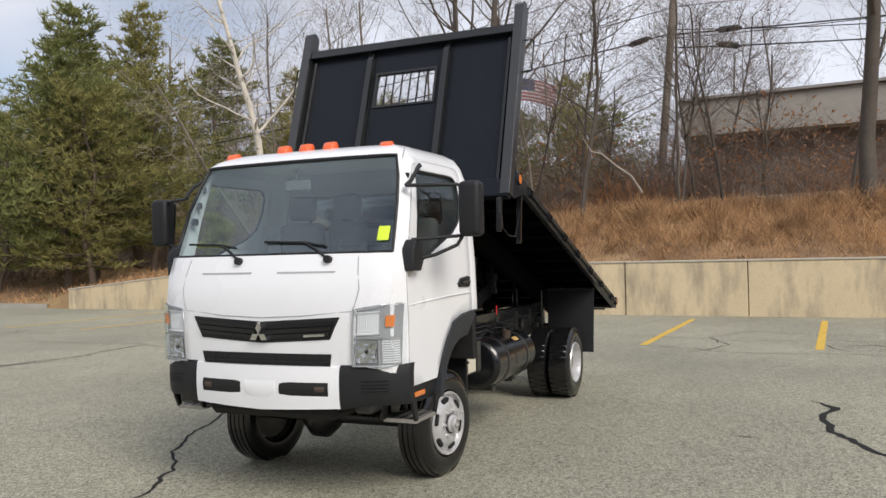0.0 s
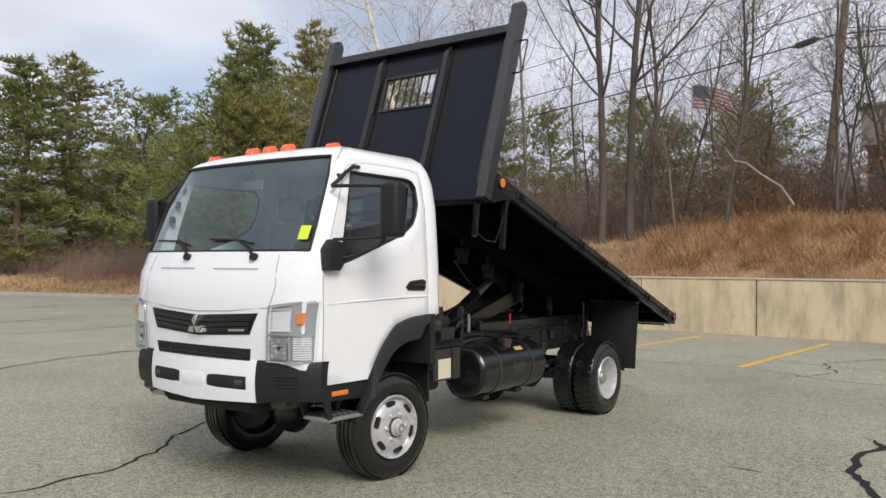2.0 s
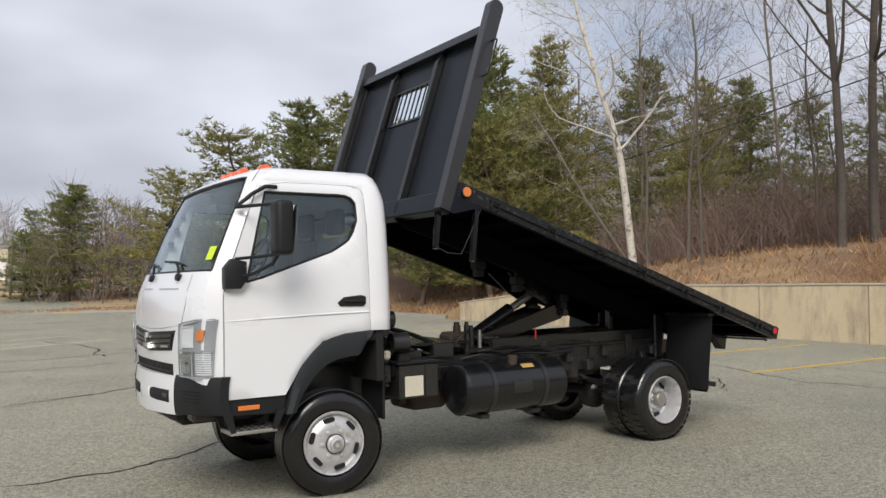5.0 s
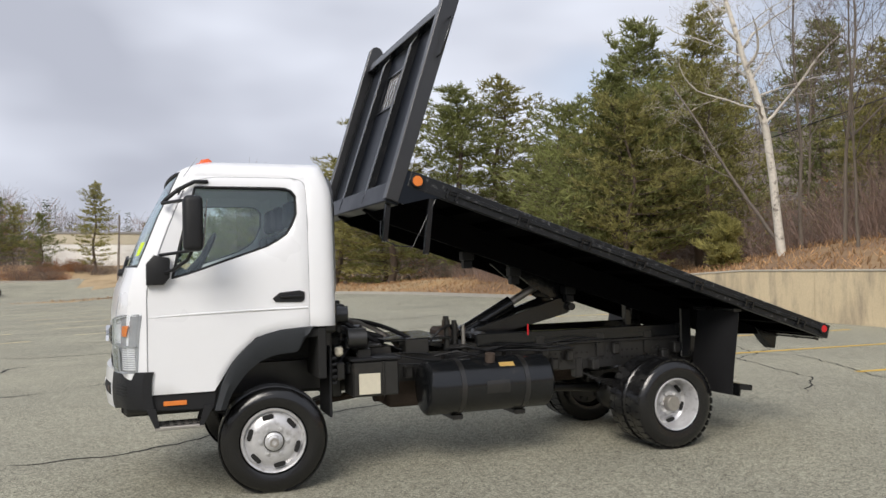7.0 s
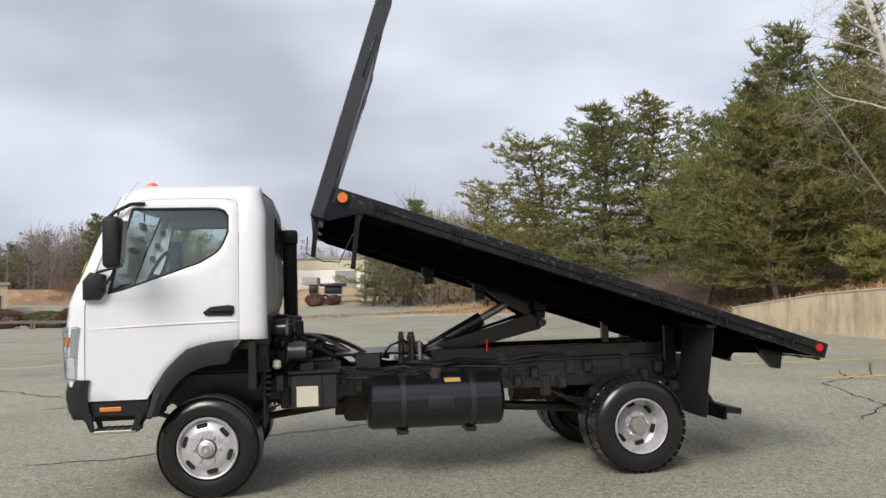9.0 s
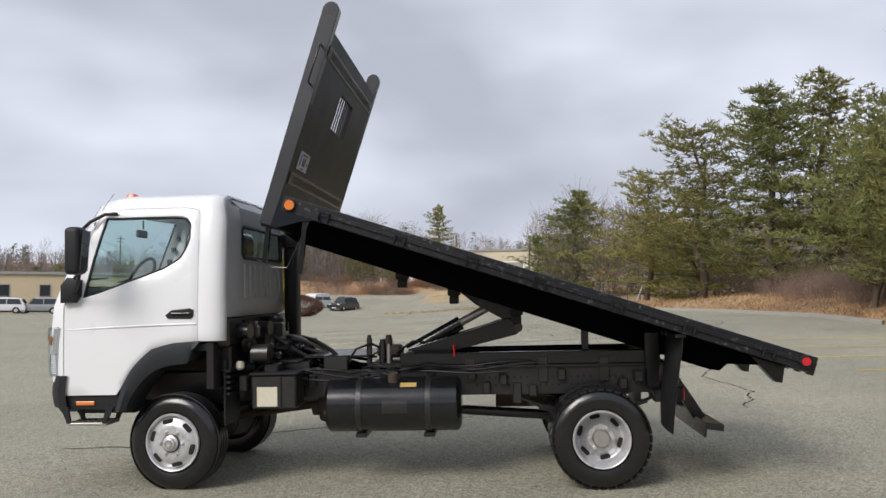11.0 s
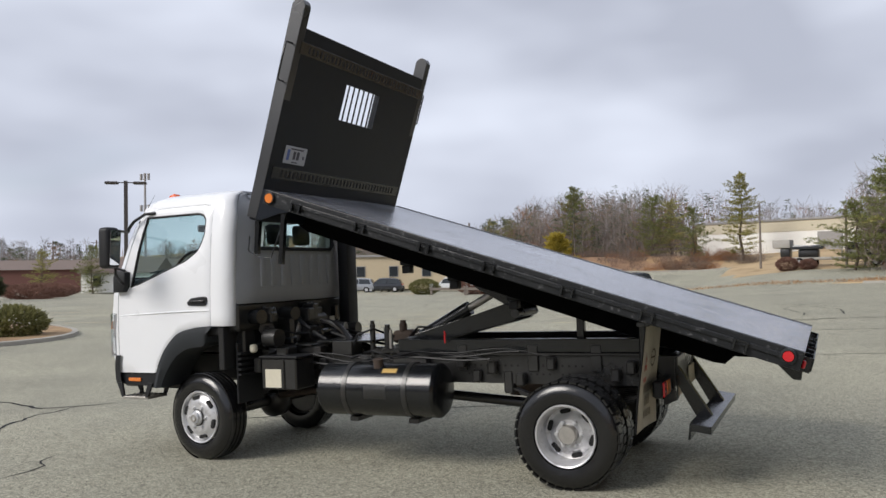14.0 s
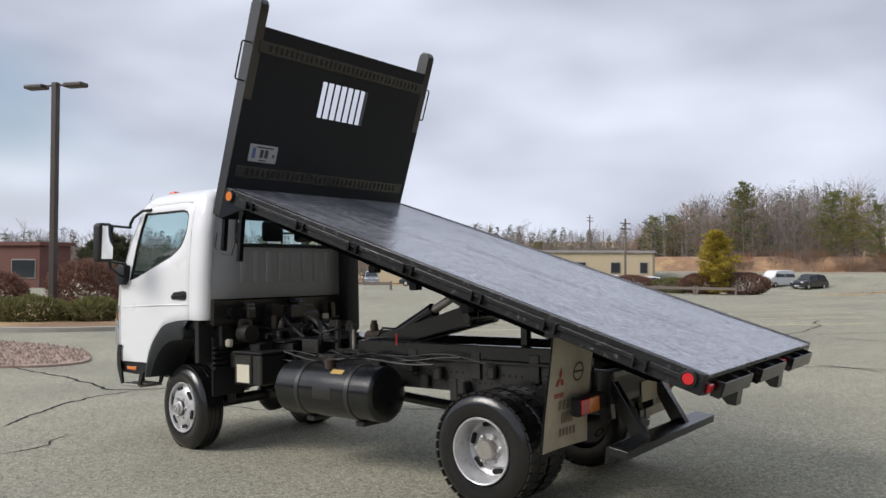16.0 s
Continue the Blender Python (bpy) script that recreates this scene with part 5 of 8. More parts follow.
for a, b in (((WIN[0] - 0.02, WIN[2] - 0.02), (WIN[1] + 0.02, WIN[2])), ((WIN[0] - 0.02, WIN[3]), (WIN[1] + 0.02, WIN[3] + 0.02)), ((WIN[0] - 0.02, WIN[2]), (WIN[0], WIN[3])), ((WIN[1], WIN[2]), (WIN[1] + 0.02, WIN[3]))):
    box(bm, 0.052, 0.088, a[0], b[0], a[1], b[1])
part("window_frame", bm, "black", bed)
bm = bmesh.new()      # sheet that closes the rear face over rails and posts
cuts_y, cuts_z = (L + 0.004, WIN[0], WIN[1], Rr - 0.004), (0.0, WIN[2], WIN[3], 1.585)
for i, j in [(i, j) for i in range(3) for j in range(3)]:
    if (i, j) != (1, 1):
        box(bm, 0.0885, 0.0925, cuts_y[i], cuts_y[i + 1], cuts_z[j], cuts_z[j + 1])
bmesh.ops.remove_doubles(bm, verts=bm.verts, dist=0.0005)
part("rear_sheet", bm, "black_sheet", bed)
# rows of slots at the headboard's rear face, top and bottom
for z, n0 in ((1.43, 34), (0.40, 34)):
    bm = bmesh.new()
    box(bm, 0.0925, 0.100, L + 0.06, Rr - 0.06, z - 0.05, z + 0.05, 0.003)
    part("slot_rail", bm, "black", bed)
    for k in range(n0):
        y = L + 0.18 + k * (Rr - L - 0.36) / (n0 - 1)
        bm = bmesh.new()
        box(bm, 0.099, 0.1015, y - 0.011, y + 0.011, z - 0.028, z + 0.028)
        part("slot", bm, "dark_hole", bed)
# handle on each end post, number plate on the rear face
for y, s in ((L, -1), (Rr, 1)):
    bm = bmesh.new()
    tube(bm, [(0.055, y, 1.13), (0.055, y + s * 0.075, 1.132), (0.055, y + s * 0.085, 1.145), (0.055, y + s * 0.085, 1.425), (0.055, y + s * 0.075, 1.438), (0.055, y, 1.44)], 0.0075, 8)
    part("grab_handle", bm, "black", bed, "thin black grab handle", smooth=60)
bm = bmesh.new()
box(bm, 0.0925, 0.099, -0.920, -0.620, 0.49, 0.64, 0.004)
tag = part("plate", bm, "plate", bed, "dull white plate with bars of writing")
bm = bmesh.new()
for y0, y1, z0, z1 in ((-0.755, -0.720, 0.53, 0.60), (-0.805, -0.770, 0.53, 0.60), (-0.670, -0.650, 0.54, 0.57), (-0.850, -0.670, 0.612, 0.624), (-0.810, -0.730, 0.502, 0.512)):
    box(bm, 0.0985, 0.1005, y0, y1, z0, z1)
part("plate_bars", bm, "ink", bed)
bm = bmesh.new()
box(bm, 0.0985, 0.1005, -0.890, -0.855, 0.52, 0.61)
part("plate_stripe", bm, "blue", bed)
# hooked drop legs and wire below the front corner
for u, y in ((0.02, L + 0.10), (0.33, L + 0.03)):
    bm = bmesh.new()
    box(bm, u - 0.018, u + 0.018, y - 0.02, y + 0.02, -0.30, 0.12, m=Matrix.Translation((u, y, 0.1)) @ Matrix.Rotation(radians(-12), 4, "Y") @ Matrix.Translation((-u, -y, -0.1)))
    part("drop_leg", bm, "black", bed)
bm = bmesh.new()
tube(bm, [(0.02, L + 0.06, -0.16), (0.05, L + 0.05, -0.28), (0.18, L + 0.04, -0.30), (0.30, L + 0.03, -0.27), (0.36, L + 0.01, 0.12)], 0.005, 5)
part("wire_loop", bm, "black", bed)


# ---- chassis ----
above = set(truck.children)
TC = 0.08                                        # the frame is drawn off its middle and moved back below
def slab(name, mat, x0, x1, y0, y1, z0, z1, parent=truck, bevel=0.006, label="", rot=None):
    bm = bmesh.new()
    box(bm, x0, x1, y0, y1, z0, z1, bevel, 1, rot)
    return part(name, bm, mat, parent, label)


for s in (-1, 1):
    y = TC + s * 0.38
    bm = bmesh.new()      # C-shaped rail, open to the inside
    yo, yi = y, y - s * 0.07
    for z0, z1, ya, yb in ((0.66, 0.88, yo - s * 0.008, yo), (0.66, 0.668, yi, yo - s * 0.008), (0.872, 0.88, yi, yo - s * 0.008)):
        box(bm, -0.85, 4.02, min(ya, yb), max(ya, yb), z0, z1)
    rail = part("frame_rail", bm, "chassis", truck, "black steel frame rail with bolt holes")
    bm = bmesh.new()
    for k in range(60):
        x = 2.35 + (k % 30) * 0.052
        z = 0.80 if k < 30 else 0.735
        if (k * 7) % 5:
            cyl(bm, (x, yo, z), (x, yo + s * 0.003, z), 0.010, seg=8)
    tagged(part("bolt_holes", bm, "dark_hole", rail), kind="stuff")
    slab("subframe", "black", 1.76, 3.86, min(yo - s * 0.05, yo + s * 0.012), max(yo - s * 0.05, yo + s * 0.012), 0.905, 1.01, label="black hoist subframe on the rail")
    slab("subframe_flange", "chassis", 1.76, 3.86, min(yo - s * 0.05, yo + s * 0.03), max(yo - s * 0.05, yo + s * 0.03), 0.88, 0.903)
    for x in (2.35, 2.95, 3.45):
        slab("mount_plate", "chassis", x - 0.04, x + 0.04, min(yo, yo + s * 0.02), max(yo, yo + s * 0.02), 0.76, 0.96, bevel=0.004)
    # leaf springs with shackles and hangers
    for xa, ya, span in ((3.31, TC + s * 0.345, 1.15), (0.0, TC + s * 0.36, 1.1)):
        bm = bmesh.new()
        for k in range(5):
            half = span / 2 * (1 - 0.15 * k)
            xs = np.linspace(-half, half, 13)
            zz = lambda q: 0.52 + 0.30 * (q / span) ** 2 * 1.6 - 0.016 * k
            top_r, bot_r = [], []
            sheet(bm, [[(xa + q, ya - 0.035, zz(q)) for q in xs], [(xa + q, ya + 0.035, zz(q)) for q in xs], [(xa + q, ya + 0.035, zz(q) - 0.012) for q in xs], [(xa + q, ya - 0.035, zz(q) - 0.012) for q in xs], [(xa + q, ya - 0.035, zz(q)) for q in xs]])
        part("leaf_spring", bm, "chassis", truck, "dark leaf spring pack")
        for q in (-span / 2, span / 2):
            slab("spring_hanger", "chassis", xa + q - 0.04, xa + q + 0.04, ya - 0.045, ya + 0.045, 0.58, 0.76, bevel=0.012)
        slab("u_bolt", "chassis", xa - 0.09, xa + 0.09, ya - 0.05, ya + 0.05, 0.36, 0.54, bevel=0.015)
for x in (0.6, 1.5, 2.3, 3.0, 3.7, 4.0):
    slab("frame_cross_tube", "chassis", x - 0.04, x + 0.04, TC - 0.37, TC + 0.37, 0.70, 0.84)

# axles, differentials, shafts
for x, dy in ((0.0, 0.22), (3.32, 0.0)):
    bm = bmesh.new()
    cyl(bm, (x, TC - 0.76, 0.375), (x, TC + 0.76, 0.375), 0.055, seg=16)
    axle = part("axle", bm, "chassis", truck, "dark solid axle", smooth=40)
    bm = bmesh.new()
    lathe(bm, [(0.0, -0.15), (0.10, -0.13), (0.17, -0.05), (0.17, 0.05), (0.10, 0.13), (0.0, 0.15)], 24, (x, TC + dy, 0.375))
    part("differential", bm, "chassis", axle, smooth=50)
bm = bmesh.new()
cyl(bm, (0.15, TC + 0.12, 0.43), (1.05, TC - 0.02, 0.56), 0.032, seg=12)
part("front_shaft", bm, "rust", truck, "brown front drive shaft", smooth=40)
bm = bmesh.new()
cyl(bm, (1.35, TC, 0.55), (3.15, TC, 0.42), 0.042, seg=12)
part("rear_shaft", bm, "chassis", truck, "dark rear drive shaft", smooth=40)
bm = bmesh.new()
box(bm, 1.02, 1.38, TC - 0.22, TC + 0.20, 0.42, 0.74, 0.05, 3)
cyl(bm, (0.95, TC - 0.06, 0.55), (1.05, TC - 0.06, 0.55), 0.09, seg=16)
part("transfer_box", bm, "rust", truck, "rusty brown transfer gearbox", smooth=40)
bm = bmesh.new()
box(bm, 0.45, 1.05, TC - 0.16, TC + 0.16, 0.58, 0.86, 0.05, 3)
part("gearbox", bm, "chassis", truck, smooth=40)
bm = bmesh.new()
cyl(bm, (2.55, TC + 0.18, 0.58), (3.0, TC + 0.18, 0.58), 0.10, seg=20)
part("muffler", bm, "rust", truck, "dull brown silencer", smooth=40)

# engine and the dark works behind and below the cab
slab("engine_block", "chassis", -0.35, 0.62, TC - 0.30, TC + 0.30, 0.62, 1.22, bevel=0.03, label="dark engine below the cab")
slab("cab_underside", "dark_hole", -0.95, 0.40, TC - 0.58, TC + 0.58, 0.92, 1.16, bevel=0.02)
slab("cab_rear_beam", "chassis", 0.30, 0.46, TC - 0.86, TC + 0.86, 1.12, 1.36, bevel=0.02)
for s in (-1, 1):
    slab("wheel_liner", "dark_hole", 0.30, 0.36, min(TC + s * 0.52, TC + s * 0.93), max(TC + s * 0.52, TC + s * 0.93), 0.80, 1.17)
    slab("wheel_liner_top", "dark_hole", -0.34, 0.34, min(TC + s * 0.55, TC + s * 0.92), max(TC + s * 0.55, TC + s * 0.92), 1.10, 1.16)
    slab("guard_flap", "plastic", 0.40, 0.42, min(TC + s * 0.48, TC + s * 0.83), max(TC + s * 0.48, TC + s * 0.83), 0.50, 1.02, rot=None)
    for k in range(5):
        slab("guard_fin", "plastic", 0.42, 0.455, min(TC + s * 0.62, TC + s * 0.83), max(TC + s * 0.62, TC + s * 0.83), 0.74 + k * 0.045, 0.76 + k * 0.045, bevel=0.002)
    slab("cab_mount", "chassis", 0.34, 0.44, min(TC + s * 0.60, TC + s * 0.76), max(TC + s * 0.60, TC + s * 0.76), 0.90, 1.15, bevel=0.015)
    slab("front_bracket", "chassis", -1.0, -0.84, min(TC + s * 0.62, TC + s * 0.76), max(TC + s * 0.62, TC + s * 0.76), 0.615, 0.70, bevel=0.02)
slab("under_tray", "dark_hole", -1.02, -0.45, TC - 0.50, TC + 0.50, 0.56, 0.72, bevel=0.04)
bm = bmesh.new()
box(bm, 0.50, 0.63, 0.74, 0.93, 0.98, 2.05, 0.03, 2)
box(bm, 0.46, 0.64, 0.70, 0.94, 1.98, 2.12, 0.03, 2)
part("air_intake", bm, "plastic", truck, "tall black air intake behind the cab", smooth=40)
random.seed(7)
for k in range(56):
    x, y, z = random.uniform(0.36, 0.80), random.uniform(-0.62, 0.72), random.uniform(0.80, 1.30)
    if x > 0.62:
        z = min(z, 1.05)
    a, b, c = (random.uniform(0.018, 0.085) for _ in range(3))
    bm = bmesh.new()
    if k % 3:
        box(bm, x - a, x + a, y - b, y + b, z - c, z + c, 0.012, 1)
    else:
        cyl(bm, (x - a, y, z), (x + a, y + random.uniform(-0.06, 0.06), z), 0.05 + c * 0.4, seg=14)
    part("engine_part", bm, "metal" if k % 28 == 4 else ("black" if k % 4 == 1 else "chassis"), truck, smooth=35)
for k in range(22):
    p = Vector((random.uniform(0.40, 0.75), random.uniform(-0.55, 0.65), random.uniform(0.85, 1.25)))
    q = Vector((random.uniform(0.45, 1.5), random.uniform(-0.40, 0.45), random.uniform(0.82, 1.02)))
    mid = (p + q) / 2 + Vector((random.uniform(-0.1, 0.1), random.uniform(-0.1, 0.1), random.uniform(-0.02, 0.16)))
    bm = bmesh.new()
    tube(bm, [p.lerp(mid, t_) * (1 - t_) + mid.lerp(q, t_) * t_ for t_ in np.linspace(0, 1, 9)], random.choice((0.008, 0.012, 0.02)), 6)
    part("hose", bm, "metal" if k == 9 else "plastic", truck, "bent hose" if k == 0 else "", smooth=60)

# silvery flexible exhaust joint, a white tag, black wiring along the frame
bm = bmesh.new()
tube(bm, [(0.56 + 0.04 * math.sin(q * 2.6), -0.10 - 0.06 * q, 1.20 - 0.24 * q) for q in np.linspace(0, 1, 22)], [0.042 + 0.005 * (k % 2) for k in range(22)], 12)
part("exhaust_flex", bm, "metal", truck, "silvery ribbed exhaust joint", smooth=20)
slab("white_tag", "pale_label", 0.60, 0.606, 0.42, 0.50, 1.13, 1.18, bevel=0.0, label="small white tag behind the cab")
slab("fluid_bottle", "pale_label", 0.47, 0.53, -0.66, -0.60, 0.93, 1.0, bevel=0.015, label="small pale fluid bottle")
for k in range(3):
    y0, z0 = -0.40 - 0.012 * (k % 3), 0.90 - 0.022 * k
    bm = bmesh.new()
    tube(bm, [(0.95 + 0.24 * q, y0 - 0.012 * math.sin(2.1 * q + k), z0 + (0.016 + 0.008 * k) * math.sin((1.9 - 0.4 * k) * q + 2 * k) - 0.03 * math.sin(0.7 * q)) for q in np.linspace(0, 9 - (k % 4), 26)], 0.005 + 0.002 * (k % 3), 5)
    part("wiring", bm, "plastic", truck, smooth=60)
for k, (x, z) in enumerate(((1.02, 0.80), (1.14, 0.74), (2.36, 0.84), (2.48, 0.72), (2.62, 0.79), (2.86, 0.70), (3.10, 0.82), (3.60, 0.74), (3.72, 0.80))):
    slab("frame_bracket", "chassis", x - 0.035, x + 0.035, TC - 0.43 - 0.02 * (k % 3), TC - 0.38, z - 0.05, z + 0.05, bevel=0.012)

# deck plates, posts and valves on the frame between cab and hoist
slab("frame_plate", "chassis", 0.55, 0.92, -0.36, 0.50, 0.955, 0.975)
slab("frame_plate", "black", 0.95, 1.52, -0.33, 0.46, 0.985, 1.005)
slab("frame_box", "chassis", 0.62, 1.00, -0.34, -0.24, 0.86, 0.955)
slab("valve_block", "chassis", 1.12, 1.32, -0.34, -0.16, 0.88, 1.0)
slab("frame_plate", "chassis", 1.50, 1.78, -0.30, 0.44, 0.89, 0.93)
for x, y, r, z1, mt in ((1.50, -0.28, 0.024, 1.14, "chassis"), (1.60, -0.20, 0.030, 1.10, "chassis"), (1.62, 0.05, 0.035, 1.12, "rust"), (1.66, -0.25, 0.018, 1.06, "metal")):
    bm = bmesh.new()
    cyl(bm, (x, y, 0.86), (x, y, z1), r, seg=14)
    cyl(bm, (x, y, z1), (x, y, z1 + 0.03), r * 0.75, seg=14)
    part("standpipe", bm, mt, truck, smooth=40)
slab("pump", "rust", 1.52, 1.74, 0.0, 0.22, 0.95, 1.06, bevel=0.03)
for pts in (((1.30, -0.30, 0.92), (1.40, -0.36, 1.06), (1.52, -0.30, 1.10), (1.62, -0.12, 1.02)), ((1.45, -0.35, 0.90), (1.60, -0.45, 0.93), (1.78, -0.46, 0.88), (2.0, -0.42, 0.92), (2.6, -0.41, 0.86)), ((1.35, -0.40, 0.86), (1.50, -0.50, 0.90), (1.68, -0.52, 0.85)), ((1.7, 0.0, 1.0), (1.85, -0.1, 1.1), (2.0, 0.0, 1.08))):
    bm = bmesh.new()
    tube(bm, [Vector(a).lerp(Vector(b), q) for a, b in zip(pts, pts[1:]) for q in (0, 0.33, 0.66)] + [Vector(pts[-1])], 0.010, 6)
    part("hydraulic_hose", bm, "plastic", truck, smooth=60)

# battery box
box_ob = slab("battery_box", "chassis", 0.60, 0.96, -0.66, -0.38, 0.615, 0.88, bevel=0.012, label="black battery box with a pale label")
slab("battery_cover", "plastic", 0.58, 0.98, -0.67, -0.38, 0.882, 0.902, box_ob)
slab("battery_label", "pale_label", 0.645, 0.81, -0.666, -0.661, 0.635, 0.79, box_ob, bevel=0.0, label="pale square warning label")
slab("battery_strap", "chassis", 0.83, 0.845, -0.674, -0.66, 0.615, 0.88, box_ob)

# fuel tank on straps
bm = bmesh.new()
TY, TZ, TR = -0.52, 0.625, 0.215
lathe(bm, [(0.0, -0.545), (TR - 0.05, -0.545), (TR - 0.02, -0.535), (TR, -0.51), (TR, 0.51), (TR - 0.02, 0.535), (TR - 0.05, 0.545), (0.0, 0.545)], 48)
bmesh.ops.transform(bm, matrix=pose(1.735, TY, TZ, 0, 0, 90), verts=bm.verts)
tank = part("fuel_tank", bm, "black", truck, "glossy black cylindrical fuel tank", smooth=35)
for x in (1.47, 2.02):
    bm = bmesh.new()
    lathe(bm, [(TR + 0.001, -0.022), (TR + 0.006, -0.02), (TR + 0.006, 0.02), (TR + 0.001, 0.022)], 48)
    bmesh.ops.transform(bm, matrix=pose(x, TY, TZ, 0, 0, 90), verts=bm.verts)
    part("tank_strap", bm, "chassis", tank, smooth=30)
    slab("tank_bracket", "chassis", x - 0.045, x + 0.045, TY - 0.06, TY + 0.20, TZ - TR - 0.045, TZ - TR - 0.004, tank)
    slab("tank_bracket", "chassis", x - 0.03, x + 0.03, TY + 0.15, TC - 0.375, 0.42, 0.86, tank)
bm = bmesh.new()
cyl(bm, (1.74, TY - 0.09, TZ + TR - 0.03), (1.74, TY - 0.10, TZ + TR + 0.04), 0.04, 0.042, seg=18)
part("filler_cap", bm, "rust", tank, "dusty filler cap", smooth=40)
bm = bmesh.new()
a0 = math.atan2(0.795 - TZ, -0.66 - TY)
sheet(bm, [[(x, TY + (TR + 0.003) * math.cos(a0 + q), TZ + (TR + 0.003) * math.sin(a0 + q)) for x in (1.80, 1.93)] for q in (-0.10, -0.03, 0.04, 0.11)])
part("tank_label", bm, "label", tank, "ochre label on the tank")
bm = bmesh.new()
sheet(bm, [[(x, TY + (TR + 0.002) * math.cos(q), TZ + (TR + 0.002) * math.sin(q)) for x in (1.66, 1.72, 1.80, 1.86)] for q in np.linspace(math.pi - 0.25, math.pi + 0.22, 5)])
part("worn_decal", bm, "chassis", tank, "worn grey decal patch")

# hoist: two lift arms, a ram, and the bracket below the bed
for y in (TC - 0.16, TC + 0.16):
    bm = bmesh.new()
    prism(bm, [(1.78, 0.96), (1.90, 0.94), (2.74, 1.14), (2.79, 1.18), (2.76, 1.26), (2.66, 1.28), (2.40, 1.20), (1.82, 1.04)], y - 0.03, y + 0.03, bevel=0.006)
    part("lift_arm", bm, "black", truck, "black hoist lift arm")
    bm = bmesh.new()
    prism(bm, [(2.18, 1.66), (2.70, 1.46), (2.74, 1.40), (2.80, 1.20), (2.74, 1.14), (2.66, 1.26), (2.40, 1.40), (2.16, 1.60)], y + 0.035, y + 0.06, bevel=0.004)
    part("hoist_plate", bm, "black", truck, "black hoist bracket plate")
bm = bmesh.new()
cyl(bm, (1.80, TC, 1.0), (2.26, TC, 1.245), 0.062, seg=20)
ram = part("hoist_ram", bm, "black", truck, "black hydraulic ram", smooth=40)
bm = bmesh.new()
cyl(bm, (2.26, TC, 1.245), (2.60, TC, 1.425), 0.035, seg=16)
part("ram_rod", bm, "metal", ram, "bare steel ram rod", smooth=40)
bm = bmesh.new()
cyl(bm, (2.76, TC - 0.24, 1.20), (2.76, TC + 0.24, 1.20), 0.035, seg=14)
part("hoist_pin", bm, "chassis", truck, smooth=40)
bm = bmesh.new()
cyl(bm, (1.83, TC - 0.36, 0.99), (1.83, TC + 0.36, 0.99), 0.035, seg=14)
part("hoist_pin", bm, "chassis", truck, smooth=40)
slab("safety_tag", "red", 2.21, 2.225, -0.36, -0.345, 0.98, 1.08, label="small red safety tag")
slab("bed_prop", "black", 3.28, 3.34, TC - 0.30, TC - 0.24, 1.0, 1.26)
# rear pivot and bed props
for s in (-1, 1):
    slab("pivot_bracket", "black", 3.78, 3.90, min(TC + s * 0.36, TC + s * 0.44), max(TC + s * 0.36, TC + s * 0.44), 0.70, 1.16, bevel=0.012)
# work lights hanging below the bed
for u, y in ((1.05, TC - 0.18), (1.52, TC - 0.18), (2.08, TC - 0.20)):
    p = BED @ Vector((u, y, -0.02))
    bm = bmesh.new()
    box(bm, p.x - 0.06, p.x + 0.05, y - 0.05, y + 0.05, p.z - 0.10, p.z - 0.02, 0.012)
    box(bm, p.x - 0.045, p.x + 0.035, y - 0.04, y + 0.04, p.z - 0.17, p.z - 0.10, 0.010)
    box(bm, p.x - 0.02, p.x + 0.02, y - 0.02, y + 0.02, p.z - 0.02, p.z + 0.20)
    part("work_light", bm, "plastic", truck, "small black lamp below the bed")

